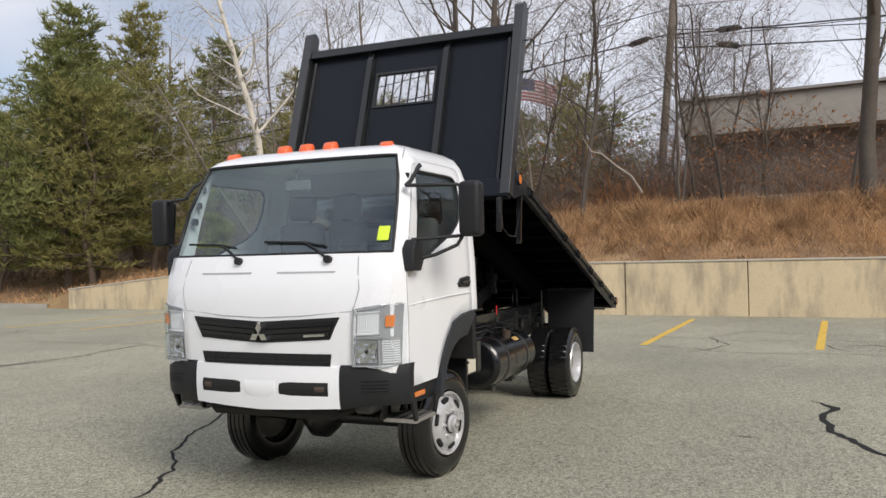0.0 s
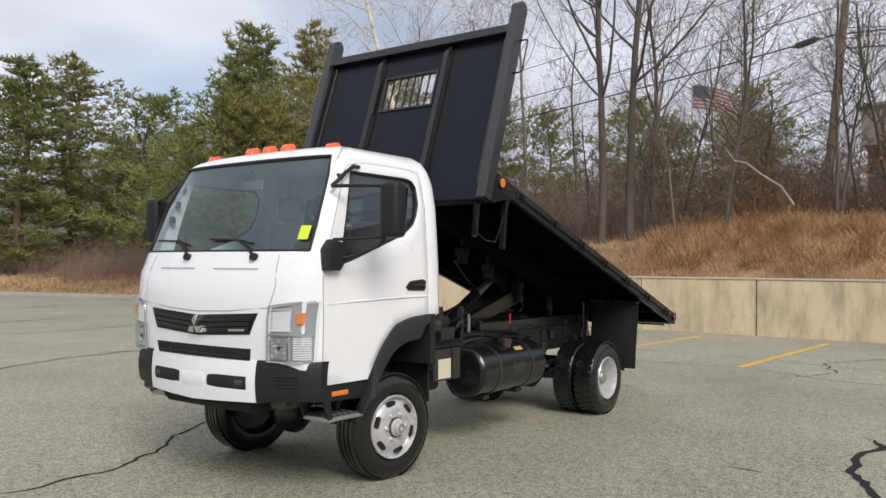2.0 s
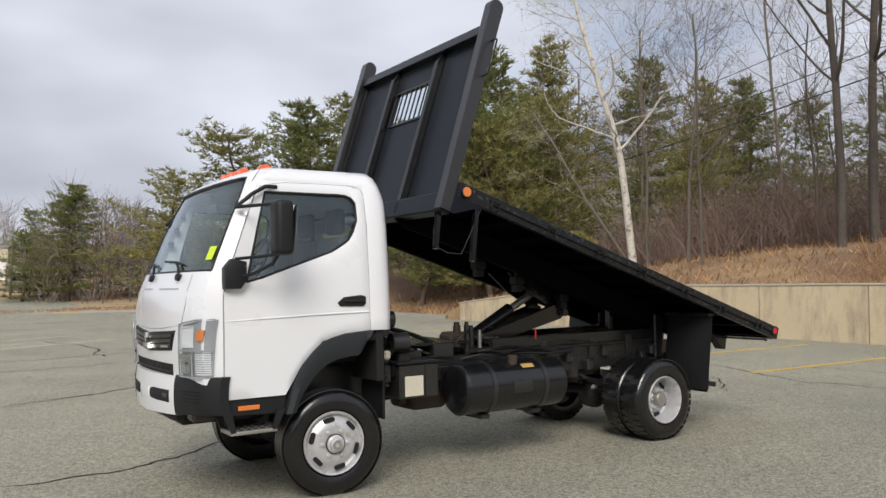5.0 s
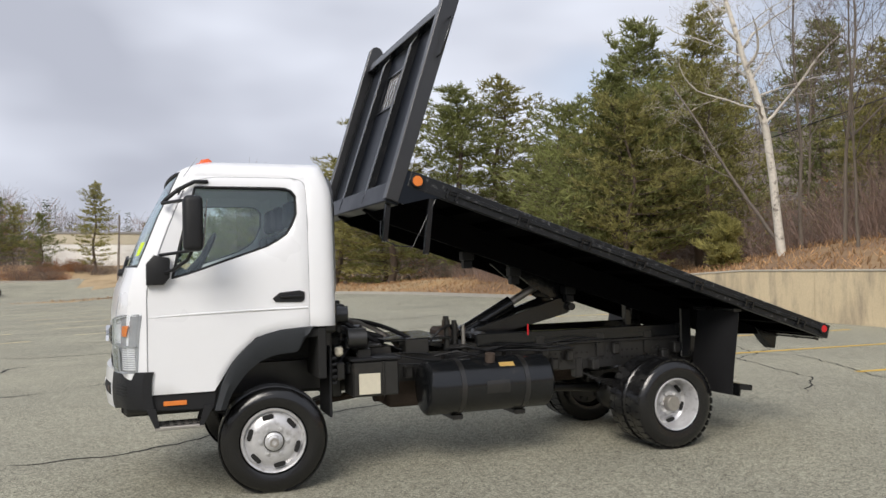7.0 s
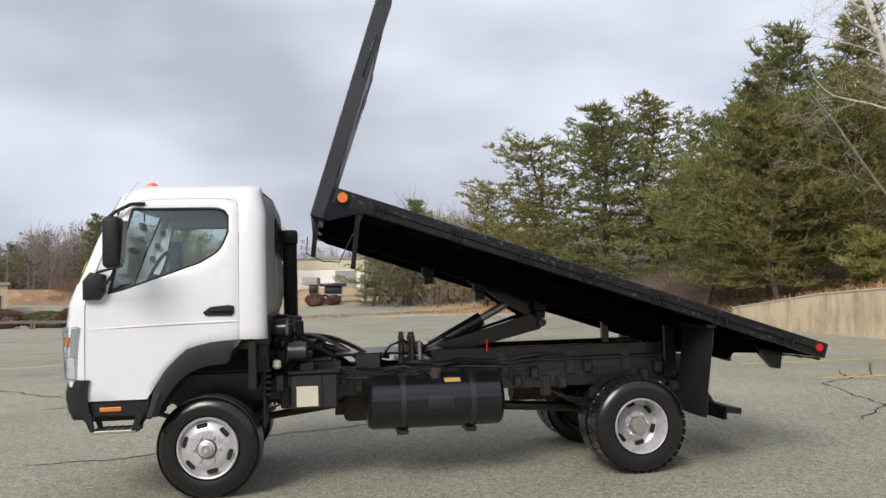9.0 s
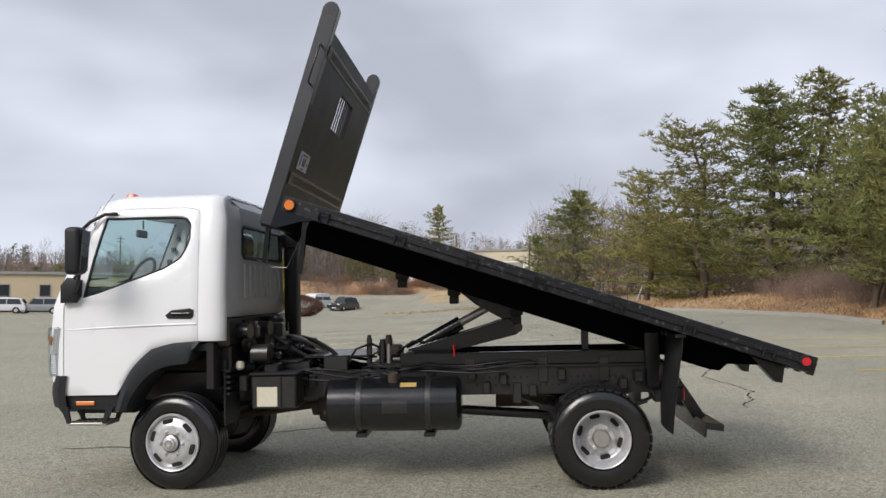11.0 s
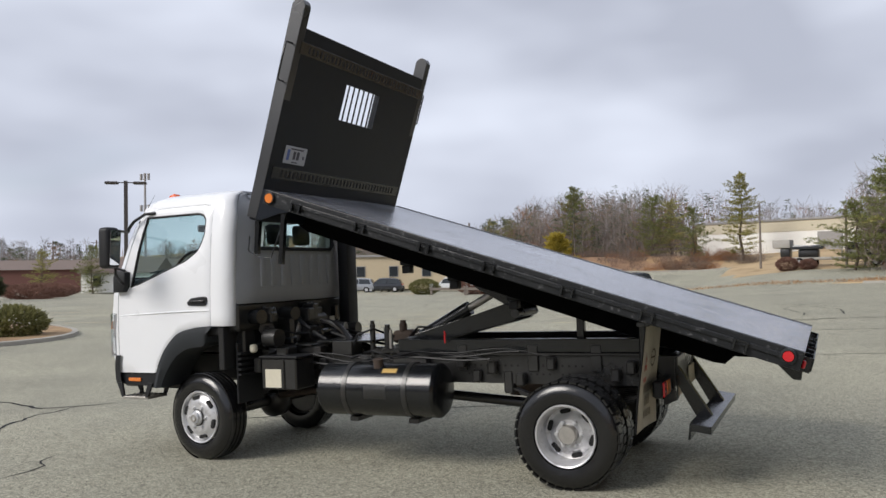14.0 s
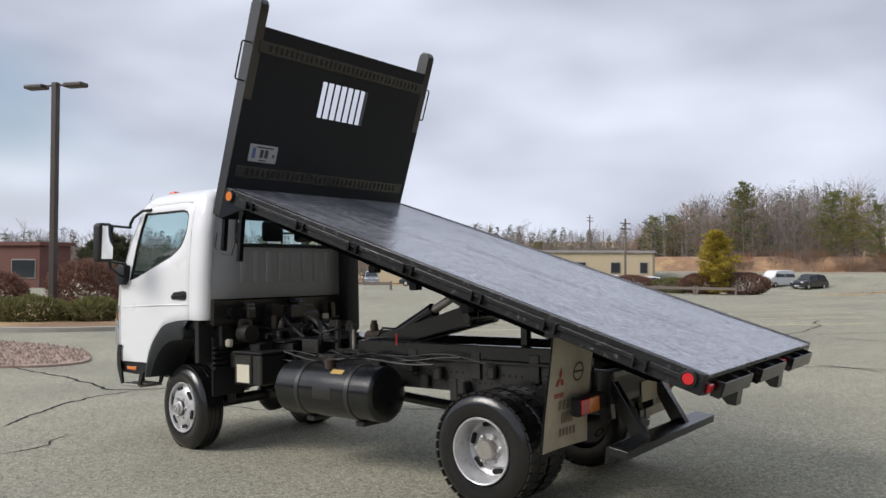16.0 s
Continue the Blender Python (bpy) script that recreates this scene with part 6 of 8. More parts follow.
# mud flaps behind the rear wheels, pale on their backs
for s in (-1, 1):
    bm = bmesh.new()
    yo, yi = TC + s * 1.02, TC + s * 0.47
    prof = [(3.955, 1.16), (3.935, 1.0), (3.905, 0.80), (3.885, 0.62), (3.88, 0.43)]
    sheet(bm, [[(x - 0.015 * math.sin(math.pi * q) - 0.10 * q * max(0.0, 0.9 - z) ** 2, yi + (yo - yi) * q, z) for q in (0, 0.25, 0.5, 0.75, 1)] for x, z in prof])
    flap = part("mud_flap", bm, "flap", truck, "long black mud flap with a pale back", smooth=60)
    thicken(flap, 0.006)
    bm = bmesh.new()
    sheet(bm, [[(x + 0.008 - 0.015 * math.sin(math.pi * q) - 0.10 * q * max(0.0, 0.9 - z) ** 2, yi + (yo - yi) * (0.01 + 0.98 * q), z) for q in (0, 0.25, 0.5, 0.75, 1)] for x, z in prof])
    part("flap_back", bm, "flap_back", flap, "pale worn flap back with faded red signs", smooth=60)
    def on_flap(q, z):
        x = float(np.interp(-z, [-p[1] for p in prof], [p[0] for p in prof]))
        return Vector((x + 0.013 - 0.015 * math.sin(math.pi * q) - 0.10 * q * max(0.0, 0.9 - z) ** 2, yi + (yo - yi) * q, z))
    bm = bmesh.new()
    for k in range(3):
        ang = math.pi / 2 + 2 * math.pi * k / 3
        c = (0.72, 0.87)
        pts = []
        for r_, da in ((0.0, 0), (0.045, 0.55), (0.075, 0), (0.045, -0.55)):
            pts.append(on_flap(c[0] + r_ * math.cos(ang + da) / 0.6, c[1] + r_ * math.sin(ang + da)))
        bm.faces.new([bm.verts.new(p) for p in pts])
    part("lozenges", bm, "red_tag", flap, "faded red three-lozenge sign")
    bm = bmesh.new()
    for k in range(24):
        a, b = 2 * math.pi * k / 24, 2 * math.pi * (k + 1) / 24
        bm.faces.new([bm.verts.new(on_flap(0.30 + r_ * math.cos(q) / 0.6, 0.90 + r_ * 0.9 * math.sin(q))) for r_, q in ((0.07, a), (0.07, b), (0.056, b), (0.056, a))])
    bm.faces.new([bm.verts.new(on_flap(q, z)) for q, z in ((0.21, 0.895), (0.39, 0.895), (0.39, 0.908), (0.21, 0.908))])
    part("ring_sign", bm, "rust", flap, "faded ring sign")
    for z0, z1, q0, q1, mt in ((0.755, 0.785, 0.60, 0.84, "red_tag"), (0.675, 0.735, 0.25, 0.72, "ink_faded"), (0.585, 0.655, 0.34, 0.62, "ink_faded"), (0.505, 0.555, 0.28, 0.66, "ink_faded")):
        for k in range(5):
            a, b = q0 + (q1 - q0) * k / 5, q0 + (q1 - q0) * (k + 0.72) / 5
            bm = bmesh.new()
            bm.faces.new([bm.verts.new(on_flap(q, z)) for q, z in ((a, z0), (b, z0), (b, z1), (a, z1))])
            part("writing_bar", bm, mt, flap)
    bm = bmesh.new()
    box(bm, 3.90, 3.98, min(yi, yo), max(yi, yo), 1.14, 1.17, 0.004)
    part("flap_hanger", bm, "chassis", flap)

# rear under-run bar on two arms, lamp clusters, plate
bm = bmesh.new()
prism(bm, [(4.16, 0.42), (4.30, 0.40), (4.305, 0.45), (4.18, 0.47)], TC - 0.76, TC + 0.76, bevel=0.004)
prism(bm, [(4.15, 0.36), (4.165, 0.36), (4.18, 0.47), (4.165, 0.47)], TC - 0.76, TC + 0.76)
under = part("underrun_bar", bm, "black", truck, "black rear under-run bar")
for y in (TC - 0.34, TC + 0.34):
    bm = bmesh.new()
    prism(bm, [(3.92, 0.88), (4.02, 0.84), (4.26, 0.46), (4.16, 0.44)], y - 0.035, y + 0.035, bevel=0.004)
    part("underrun_arm", bm, "black", under)
    bm = bmesh.new()
    prism(bm, [(3.90, 0.86), (3.99, 0.86), (4.02, 0.56), (3.94, 0.52)], y - 0.03, y + 0.03, bevel=0.004)
    part("drop_bracket", bm, "black", under)
for s in (-1, 1):
    y = TC + s * 0.585
    lamp = slab("tail_lamp_box", "plastic", 3.93, 4.00, y - 0.19, y + 0.19, 0.63, 0.75, bevel=0.015, label="tail lamp cluster")
    slab("red_lens", "red", 3.998, 4.012, y - 0.18, y - 0.07, 0.64, 0.74, lamp, label="dull red lens")
    slab("amber_lens", "amber", 3.998, 4.012, y - 0.065, y + 0.06, 0.64, 0.74, lamp, label="dull amber lens")
slab("tail_crossmember", "chassis", 3.96, 4.04, TC - 0.37, TC + 0.37, 0.66, 0.88, bevel=0.01)
slab("plate_holder", "pale_label", 4.045, 4.052, TC + 0.05, TC + 0.34, 0.62, 0.76, bevel=0.0, label="small pale plate")


for ob in set(truck.children) - above:
    ob.location.y -= 0.08


# ---- woods ----
def tree_mesh(name, segs, mat, sides=5):
    """A mesh of tapered sticks: (p0, p1, r0, r1)."""
    vs, fs = [], []
    for p0, p1, r0, r1 in segs:
        d = (p1 - p0).normalized()
        u = d.orthogonal().normalized()
        v = d.cross(u)
        n = sides if r0 > 0.03 else 3
        b = len(vs)
        for p, r in ((p0, r0), (p1, r1)):
            vs += [p + r * (math.cos(2 * math.pi * k / n) * u + math.sin(2 * math.pi * k / n) * v) for k in range(n)]
        fs += [(b + k, b + (k + 1) % n, b + n + (k + 1) % n, b + n + k) for k in range(n)]
    me = bpy.data.meshes.new(name)
    me.from_pydata([tuple(v) for v in vs], [], fs)
    me.materials.append(M[mat])
    me.shade_smooth()
    return me


def grow(rng, p, d, length, r, level, top, segs, twist=0.25, kids=5, up=0.12, thin=0.0025, limb=(0.28, 0.48), stout=(0.32, 0.55)):
    """One limb with its side shoots. The limbs of level 0 and 1 go into segs[0], the finer ones into segs[1]."""
    n = max(3, int(4 + 3 * (top - level)))
    step = length / n
    for k in range(n):
        q = k / n
        bend = Vector((rng.uniform(-1, 1), rng.uniform(-1, 1), rng.uniform(-0.5, 0.8))) * twist * (0.5 if level == 0 else 1)
        d = (d + bend * 0.5 + Vector((0, 0, up))).normalized()
        e = p + d * step
        r1 = max(thin, r * (1 - 0.8 / n) if level == 0 else r * (1 - 0.75 / n))
        segs[0 if level < 2 else 1].append((p, e, r, r1))
        if level < top and q > (0.28 if level == 0 else 0.15):
            for _ in range(kids if level == 0 else rng.choice((1, 2, 2))):
                if rng.random() < 0.28:
                    continue
                side = d.orthogonal().normalized()
                side.rotate(Matrix.Rotation(rng.uniform(0, 2 * math.pi), 3, d))
                out = (d * rng.uniform(0.35, 0.9) + side * rng.uniform(0.6, 1.0)).normalized()
                grow(rng, e, out, length * rng.uniform(*limb) * (1.15 - 0.55 * q if level == 0 else 0.9), max(thin, r1 * rng.uniform(*stout)), level + 1, top, segs, twist * 1.25, kids, up, thin, limb, stout)
        p, r = e, r1


def bare_tree(seed, height, radius, kids=2, top=3, lean=(0, 0), bark="bark", twigs="twig", up=0.10, thin=0.004, twist=0.34, limb=(0.28, 0.48), stout=(0.32, 0.55)):
    rng = random.Random(seed)
    segs = [[], []]
    grow(rng, Vector((0, 0, -0.3)), Vector((lean[0], lean[1], 1)).normalized(), height, radius, 0, top, segs, twist, kids, up, thin, limb, stout)
    quads = []
    for p0, p1, r0, r1 in segs[1]:
        d = p1 - p0
        across = d.cross(Vector((rng.uniform(-1, 1), rng.uniform(-1, 1), rng.uniform(-0.3, 0.3)))).normalized()
        quads.append((p0, d.normalized(), across, d.length * 1.04, 2.3 * r0))
    return tree_mesh("trunk", segs[0], bark), leaf_mesh("crown", quads, twigs)


def leaf_mesh(name, quads, mat):
    """quads: (base, direction, across, length, width)."""
    vs, fs = [], []
    for c, d, a, ln, w in quads:
        b = len(vs)
        vs += [tuple(c - a * w / 2), tuple(c + a * w / 2), tuple(c + d * ln + a * w * 0.2), tuple(c + d * ln - a * w * 0.2)]
        fs.append((b, b + 1, b + 2, b + 3))
    me = bpy.data.meshes.new(name)
    me.from_pydata(vs, [], fs)
    me.materials.append(M[mat])
    return me


def conifer(seed, height, spread, start=0.15, gap=0.35, dense=1.0, needle="needles", droop=0.15, ragged=0.35, taper=0.62):
    """A conifer: trunk and limbs, and a crown of tufts of needles along the limbs."""
    rng = random.Random(seed)
    segs, quads = [], []
    n = 14
    pts = [Vector((0.22 * math.sin(k * 0.7 + seed), 0.22 * math.cos(k * 0.9 + seed), height * k / n - (0.3 if k == 0 else 0))) for k in range(n + 1)]
    for k in range(n):
        segs.append((pts[k], pts[k + 1], 0.018 * height * (1 - k / n) + 0.015, 0.018 * height * (1 - (k + 1) / n) + 0.012))
    z = start * height
    while z < height * 0.985:
        f = (z - start * height) / (height * (1 - start))
        a0 = rng.uniform(0, 6.3)
        whorl = rng.uniform(1 - 0.7 * ragged, 1.0)
        for b in range(rng.choice((4, 5, 5, 6))):
            ang = a0 + b * 1.26 + rng.uniform(-0.5, 0.5)
            lump = 1 + ragged * 1.3 * noise.noise((math.cos(ang) * 1.1 + seed, math.sin(ang) * 1.1, z * 0.33))
            reach = spread * (min(1.0, 0.5 + 2.2 * f) * (1 - f) ** taper + 0.05) * whorl * max(0.35, lump)
            ln = reach * rng.uniform(1 - ragged, 1.1)
            if rng.random() < ragged * 0.25:
                continue
            k = min(n - 1, int(z / height * n))
            base = pts[k].lerp(pts[k + 1], z / height * n - k)
            out = Vector((math.cos(ang), math.sin(ang), 0.45 * f * f - droop + rng.uniform(-0.12, 0.2))).normalized()
            p, m = base, 5
            for q in range(m):
                e = p + out * ln / m
                out = (out + Vector((rng.uniform(-0.12, 0.12), rng.uniform(-0.12, 0.12), 0.09))).normalized()
                segs.append((p, e, 0.03 * (1 - q / m) * (1.1 - f) + 0.007, 0.03 * (1 - (q + 1) / m) * (1.1 - f) + 0.005))
                for _ in range(int(max(1, (ln * 1.9 + 1.3) * dense))):
                    s = rng.random()
                    if q == 0 and rng.random() < 0.75 or q == 1 and rng.random() < 0.3:
                        continue
                    c = p.lerp(e, s) + Vector((rng.uniform(-1, 1), rng.uniform(-1, 1), rng.uniform(-0.2, 0.4))) * (0.10 + 0.20 * ln * (1 - q / m) ** 0.5)
                    for _t in range(5):
                        d = (out * 0.6 + Vector((rng.uniform(-1, 1), rng.uniform(-1, 1), rng.uniform(-0.4, 1.1)))).normalized()
                        a = d.cross(Vector((rng.uniform(-1, 1), rng.uniform(-1, 1), rng.uniform(-1, 1)))).normalized()
                        quads.append((c, d, a, rng.uniform(0.16, 0.42), rng.uniform(0.04, 0.085)))
                p = e
        z += gap * rng.uniform(0.6, 1.5) * (0.6 + 0.6 * (1 - f))
    return tree_mesh("trunk", segs, "pine_bark"), leaf_mesh("crown", quads, needle)


def plant(kind, meshes, x, y, scale=1.0, turn=0.0, label="", category="tree", group="", z=None, lean=0.0, wide=1.0):
    ob = tagged(new(kind), label, category, group)
    ob.matrix_basis = pose(x, y, (land_z(x, y) if z is None else z) - 0.02, lean, 0, turn) @ Matrix.Diagonal((scale * wide, scale * wide, scale, 1))
    for name, me in zip(("trunk", "crown"), meshes):
        c = new(name, me)
        c.parent = ob
    return ob


PINES = [conifer(11, 13.8, 6.2, 0.08, 0.52, 1.25, ragged=0.42, taper=0.75), conifer(12, 14.8, 6.0, 0.10, 0.56, 1.15, "needles_dry", ragged=0.48, taper=0.66), conifer(13, 10.6, 6.0, 0.05, 0.52, 0.95, droop=0.05, ragged=0.42, taper=0.5), conifer(14, 11.5, 6.0, 0.08, 0.52, 1.0, "needles_dry", ragged=0.5, taper=0.5)]
DENSE = [conifer(21, 11.0, 6.6, 0.14, 0.46, 0.85, "needles_dry", droop=0.1, ragged=0.45, taper=0.42), conifer(22, 8.6, 6.0, 0.13, 0.44, 0.85, droop=0.1, ragged=0.45, taper=0.4)]
BARE = [bare_tree(s, h, r, kids, 3, up=0.06) for s, h, r, kids in ((31, 11, 0.095, 2), (32, 12.5, 0.11, 3), (33, 10, 0.08, 2), (34, 9, 0.075, 3), (35, 12.5, 0.12, 2), (36, 8, 0.06, 3))]
RED_BARE = [bare_tree(s, h, r, kids, 3, twigs="red_twig") for s, h, r, kids in ((41, 9, 0.10, 2), (42, 7.5, 0.09, 3))]

SPREAD = [bare_tree(s, h, r, kids, 3, lean, bark="dark_bark", up=up, twist=tw, limb=limb, stout=(0.34, 0.58)) for s, h, r, kids, lean, tw, up, limb in (
    (131, 11.5, 0.10, 3, (-0.05, 0.04), 0.42, 0.03, (0.34, 0.55)), (132, 12.5, 0.22, 3, (0, 0.03), 0.36, -0.01, (0.36, 0.62)), (133, 7.5, 0.085, 3, (-0.22, 0.12), 0.62, 0.0, (0.36, 0.58)),
    (134, 13.0, 0.15, 3, (0, 0), 0.26, 0.07, (0.30, 0.5)), (135, 13.0, 0.145, 2, (0.02, 0.01), 0.22, 0.08, (0.28, 0.5)))]

# the named conifers beyond the lot's corner
for x, y, k, sc, turn in ((21.0, 29.0, 0, 0.93, 20), (18.0, 25.5, 0, 0.70, 200), (24.0, 27.5, 1, 0.88, 90)):
    plant("pine_tree", PINES[k], x, y, sc, turn, "tall ragged dark green pine on the bank", group="pines")
for x, y, k, sc, turn in ((17.5, 23.5, 0, 0.72, 0), (19.8, 26.0, 1, 1.0, 70), (22.5, 25.0, 0, 0.8, 130), (16.6, 27.5, 1, 0.85, 220), (21.4, 28.0, 1, 1.0, 300)):
    plant("hemlock_tree", DENSE[k], x, y, sc, turn, "broad dense dark green evergreen", group="evergreens")
for x, y, k, sc, turn in ((18.2, 47.5, 0, 1.0, 140), (22.5, 50.3, 1, 1.03, 30), (14.8, 53.5, 3, 1.12, 60), (12.2, 60.5, 3, 0.92, 160), (15.5, 58.5, 2, 0.85, 10), (27.5, 52.0, 2, 1.0, 80), (24.0, 43.0, 2, 1.05, 250), (31.0, 38.0, 3, 1.1, 50), (8.0, 92.0, 0, 0.95, 20), (3.5, 93.0, 2, 0.7, 110), (16.0, 76.0, 3, 0.75, 270)):
    plant("pine_tree", PINES[k], x, y, sc, turn, "tall green pine at the edge of the lot", group="pines", wide=1.4)
for x, y, k, sc, turn in ((31.3, 23.4, 1, 0.74, 0), (33.2, 22.2, 0, 0.78, 120), (29.6, 22.6, 3, 0.72, 240), (36.6, 20.6, 2, 0.86, 60), (38.6, 35.4, 0, 1.12, 0), (52, 14, 3, 1.0, 90), (22.5, 36.0, 2, 0.72, 40)):
    plant("pine_tree", PINES[k], x, y, sc, turn, "green pine standing among bare trees", group="pines")

young = conifer(95, 2.6, 1.5, 0.02, 0.2, 1.6, "needles_dry", droop=0.0, ragged=0.3)
plant("young_evergreen", young, 16.5, 16.0, 0.66, 0, "bushy bright green young evergreen on the bank")
# white birch, and a leaning pale tree beside it
def birch_tree(seed):
    """A leaning birch: one bent stem that thins upwards, crooked limbs from a third of its height."""
    r = random.Random(seed)
    bend = [(-0.3, 0.0), (1.2, 0.15), (2.6, 0.36), (4.0, 0.62), (5.2, 0.98), (6.4, 1.45), (7.6, 1.95), (8.9, 2.45), (10.2, 2.85), (11.6, 3.2), (13.0, 3.4)]
    pts = [Vector((-0.52 * o + r.uniform(-0.05, 0.05), 0.50 * o + r.uniform(-0.05, 0.05), h)) for h, o in bend]
    radii = [0.15, 0.135, 0.125, 0.115, 0.105, 0.09, 0.078, 0.062, 0.047, 0.03, 0.012]
    segs = [[(pts[k], pts[k + 1], radii[k], radii[k + 1]) for k in range(10)], []]
    for k in range(24):
        h = 3 + 6.6 * (k + r.random()) / 24
        i = int(h)
        p = pts[i].lerp(pts[i + 1], h - i)
        a = r.uniform(0, 6.3)
        d = Vector((math.cos(a), math.sin(a), r.uniform(0.1, 0.9))).normalized()
        grow(r, p, d, r.uniform(1.8, 4.0) * (1.15 - 0.05 * h), radii[i] * r.uniform(0.30, 0.55), 1, 3, segs, 0.6, 2, -0.02, 0.004, (0.35, 0.6))
    quads = []
    for p0, p1, r0, r1 in segs[1]:
        d = p1 - p0
        quads.append((p0, d.normalized(), d.cross(Vector((r.uniform(-1, 1), r.uniform(-1, 1), r.uniform(-0.3, 0.3)))).normalized(), d.length * 1.04, 2.3 * r0))
    return tree_mesh("trunk", segs[0], "birch", 8), leaf_mesh("crown", quads, "pale_twig")


birch = birch_tree(52)
for x, y, k, sc, turn in ((19.6, 15.9, 2, 0.95, 30), (18.9, 13.3, 3, 1.0, 200), (17.9, 11.8, 5, 0.9, 120)):
    plant("bare_tree", BARE[k], x, y, sc, turn, "slender leafless tree beside the birch", group="bare woods")
plant("birch_tree", birch, 17.6, 14.6, 1.0, 0, "tall white-barked bare birch on the bank")
leaner = bare_tree(57, 7.6, 0.075, 1, 3, (-0.34, 0.34), "wood_pole", "pale_twig", up=-0.015)
plant("leaning_tree", leaner, 19.4, 16.2, 1.0, 0, "thin pale bare tree leaning far over")

# bare woods over the bank
rng = random.Random(5)
count = 0
while count < 60:
    x, y = rng.uniform(17.5, 62), rng.uniform(-34, 58)
    d = x - edge_x(y)
    if d < 8.0 + rng.uniform(0, 4) or (y > 22 and d < 9) or (abs(y - 14.6) < 2.0 and d < 6) or (x > 27 and x < 50 and -14 < y < 4 and rng.random() < 0.7):
        continue
    k = rng.randrange(8)
    meshes = BARE[k] if k < 6 else RED_BARE[k - 6]
    plant("bare_tree", meshes, x, y, rng.uniform(0.62, 1.08), rng.uniform(0, 360), "leafless grey-brown tree in the woods" if k < 6 else "leafless tree with reddish twigs", group="bare woods")
    count += 1
for x, y, k, sc, turn in ((19.0, 7.75, 3, 1.0, 0), (19.2, 6.85, 4, 1.05, 150), (19.0, 3.85, 2, 1.0, 165), (19.2, -4.1, 1, 1.1, 200), (22.6, 4.9, 0, 0.75, 200), (24.5, 8.5, 3, 0.8, 140), (21.8, -8.5, 0, 0.85, 60)):
    plant("bare_tree", SPREAD[k], x, y, sc, turn, "large dark leafless tree with crooked spreading limbs", group="bare woods")
r6 = random.Random(606)
for _ in range(26):
    x, y = r6.uniform(19.5, 29), r6.uniform(-13, 13)
    plant("bare_tree", SPREAD[r6.choice((0, 2, 2))], x, y, r6.uniform(0.42, 0.72), r6.uniform(0, 360), "small crooked leafless tree in the undergrowth", group="bare woods")
bm = bmesh.new()      # pale limb fallen against the trees
tube(bm, [(19.7, 2.05, 3.95), (19.3, 2.3, 4.45), (18.7, 2.62, 4.72), (18.2, 2.9, 5.02), (17.85, 3.1, 5.05), (17.55, 3.25, 5.4)], [0.04, 0.036, 0.03, 0.025, 0.02, 0.012], 6)
tagged(finish("fallen_limb", bm, "pale_twig", smooth=50), "pale bare limb fallen against the trees", "branch")
for x, y, k, sc in ((31.8, 12.6, 1, 0.8), (29.5, 5.8, 1, 0.55), (32.5, 8.2, 0, 0.48), (28.5, 9.6, 1, 0.55)):
    plant("hemlock_tree", DENSE[k], x, y, sc, 40 * x, "broad dense dark green evergreen", group="evergreens")
for x, y, k, sc, turn in ((20.4, 9.4, 3, 0.8, 15), (20.5, 1.1, 5, 1.0, 100), (18.9, 5.2, 5, 0.75, 40), (18.4, -9.5, 0, 0.9, 60)):
    plant("bare_tree", BARE[k], x, y, sc, turn, "tall dark leafless tree behind the brush", group="bare woods")

# far tree lines round the horizon
far_bare = [bare_tree(61, 12, 0.18, 2, 2, thin=0.02), bare_tree(62, 14, 0.2, 2, 2, thin=0.02), bare_tree(63, 10, 0.15, 3, 2, twigs="red_twig", thin=0.02)]
count = 0
while count < 26:
    az, dist = radians(rng.uniform(-82, 22)), rng.uniform(110, 230)
    x, y = dist * math.sin(az), dist * math.cos(az)
    if x > edge_x(y) + 6 and not (-50 < x < 14 and y < 142) and y > 60 and not -9 < math.degrees(az) < 1 or (x < -90 and y > 20):
        low = 0.9 if az > radians(-34) else 0.55
        k = rng.randrange(3)
        plant("bare_tree", far_bare[k], x, y, rng.uniform(0.55, 1.0) * low, rng.uniform(0, 360), "distant leafless grey-brown woodland tree", group="far woods", z=max(land_z(x, y), -1.2))
        count += 1
for x, y, k, sc in ((-11.5, 116, 1, 0.85), (-38, 121, 0, 0.85), (-24.5, 118, 2, 0.85), (-22.5, 121, 3, 0.75), (-18.3, 117, 2, 0.7), (-53, 121, 3, 0.6), (-51, 124, 2, 0.65), (-55, 126, 2, 0.5), (6.5, 128, 2, 0.9), (10, 120, 1, 0.8), (-75, 120, 2, 0.6), (-80, 62, 2, 0.55), (-95, 66, 3, 0.5), (-14, 132, 2, 0.6), (-60, 160, 0, 0.7)):
    plant("pine_tree", PINES[k], x, y, sc, rng.uniform(0, 360), "distant dark green pine among bare woods", group="far pines", z=max(land_z(x, y), -1.0))


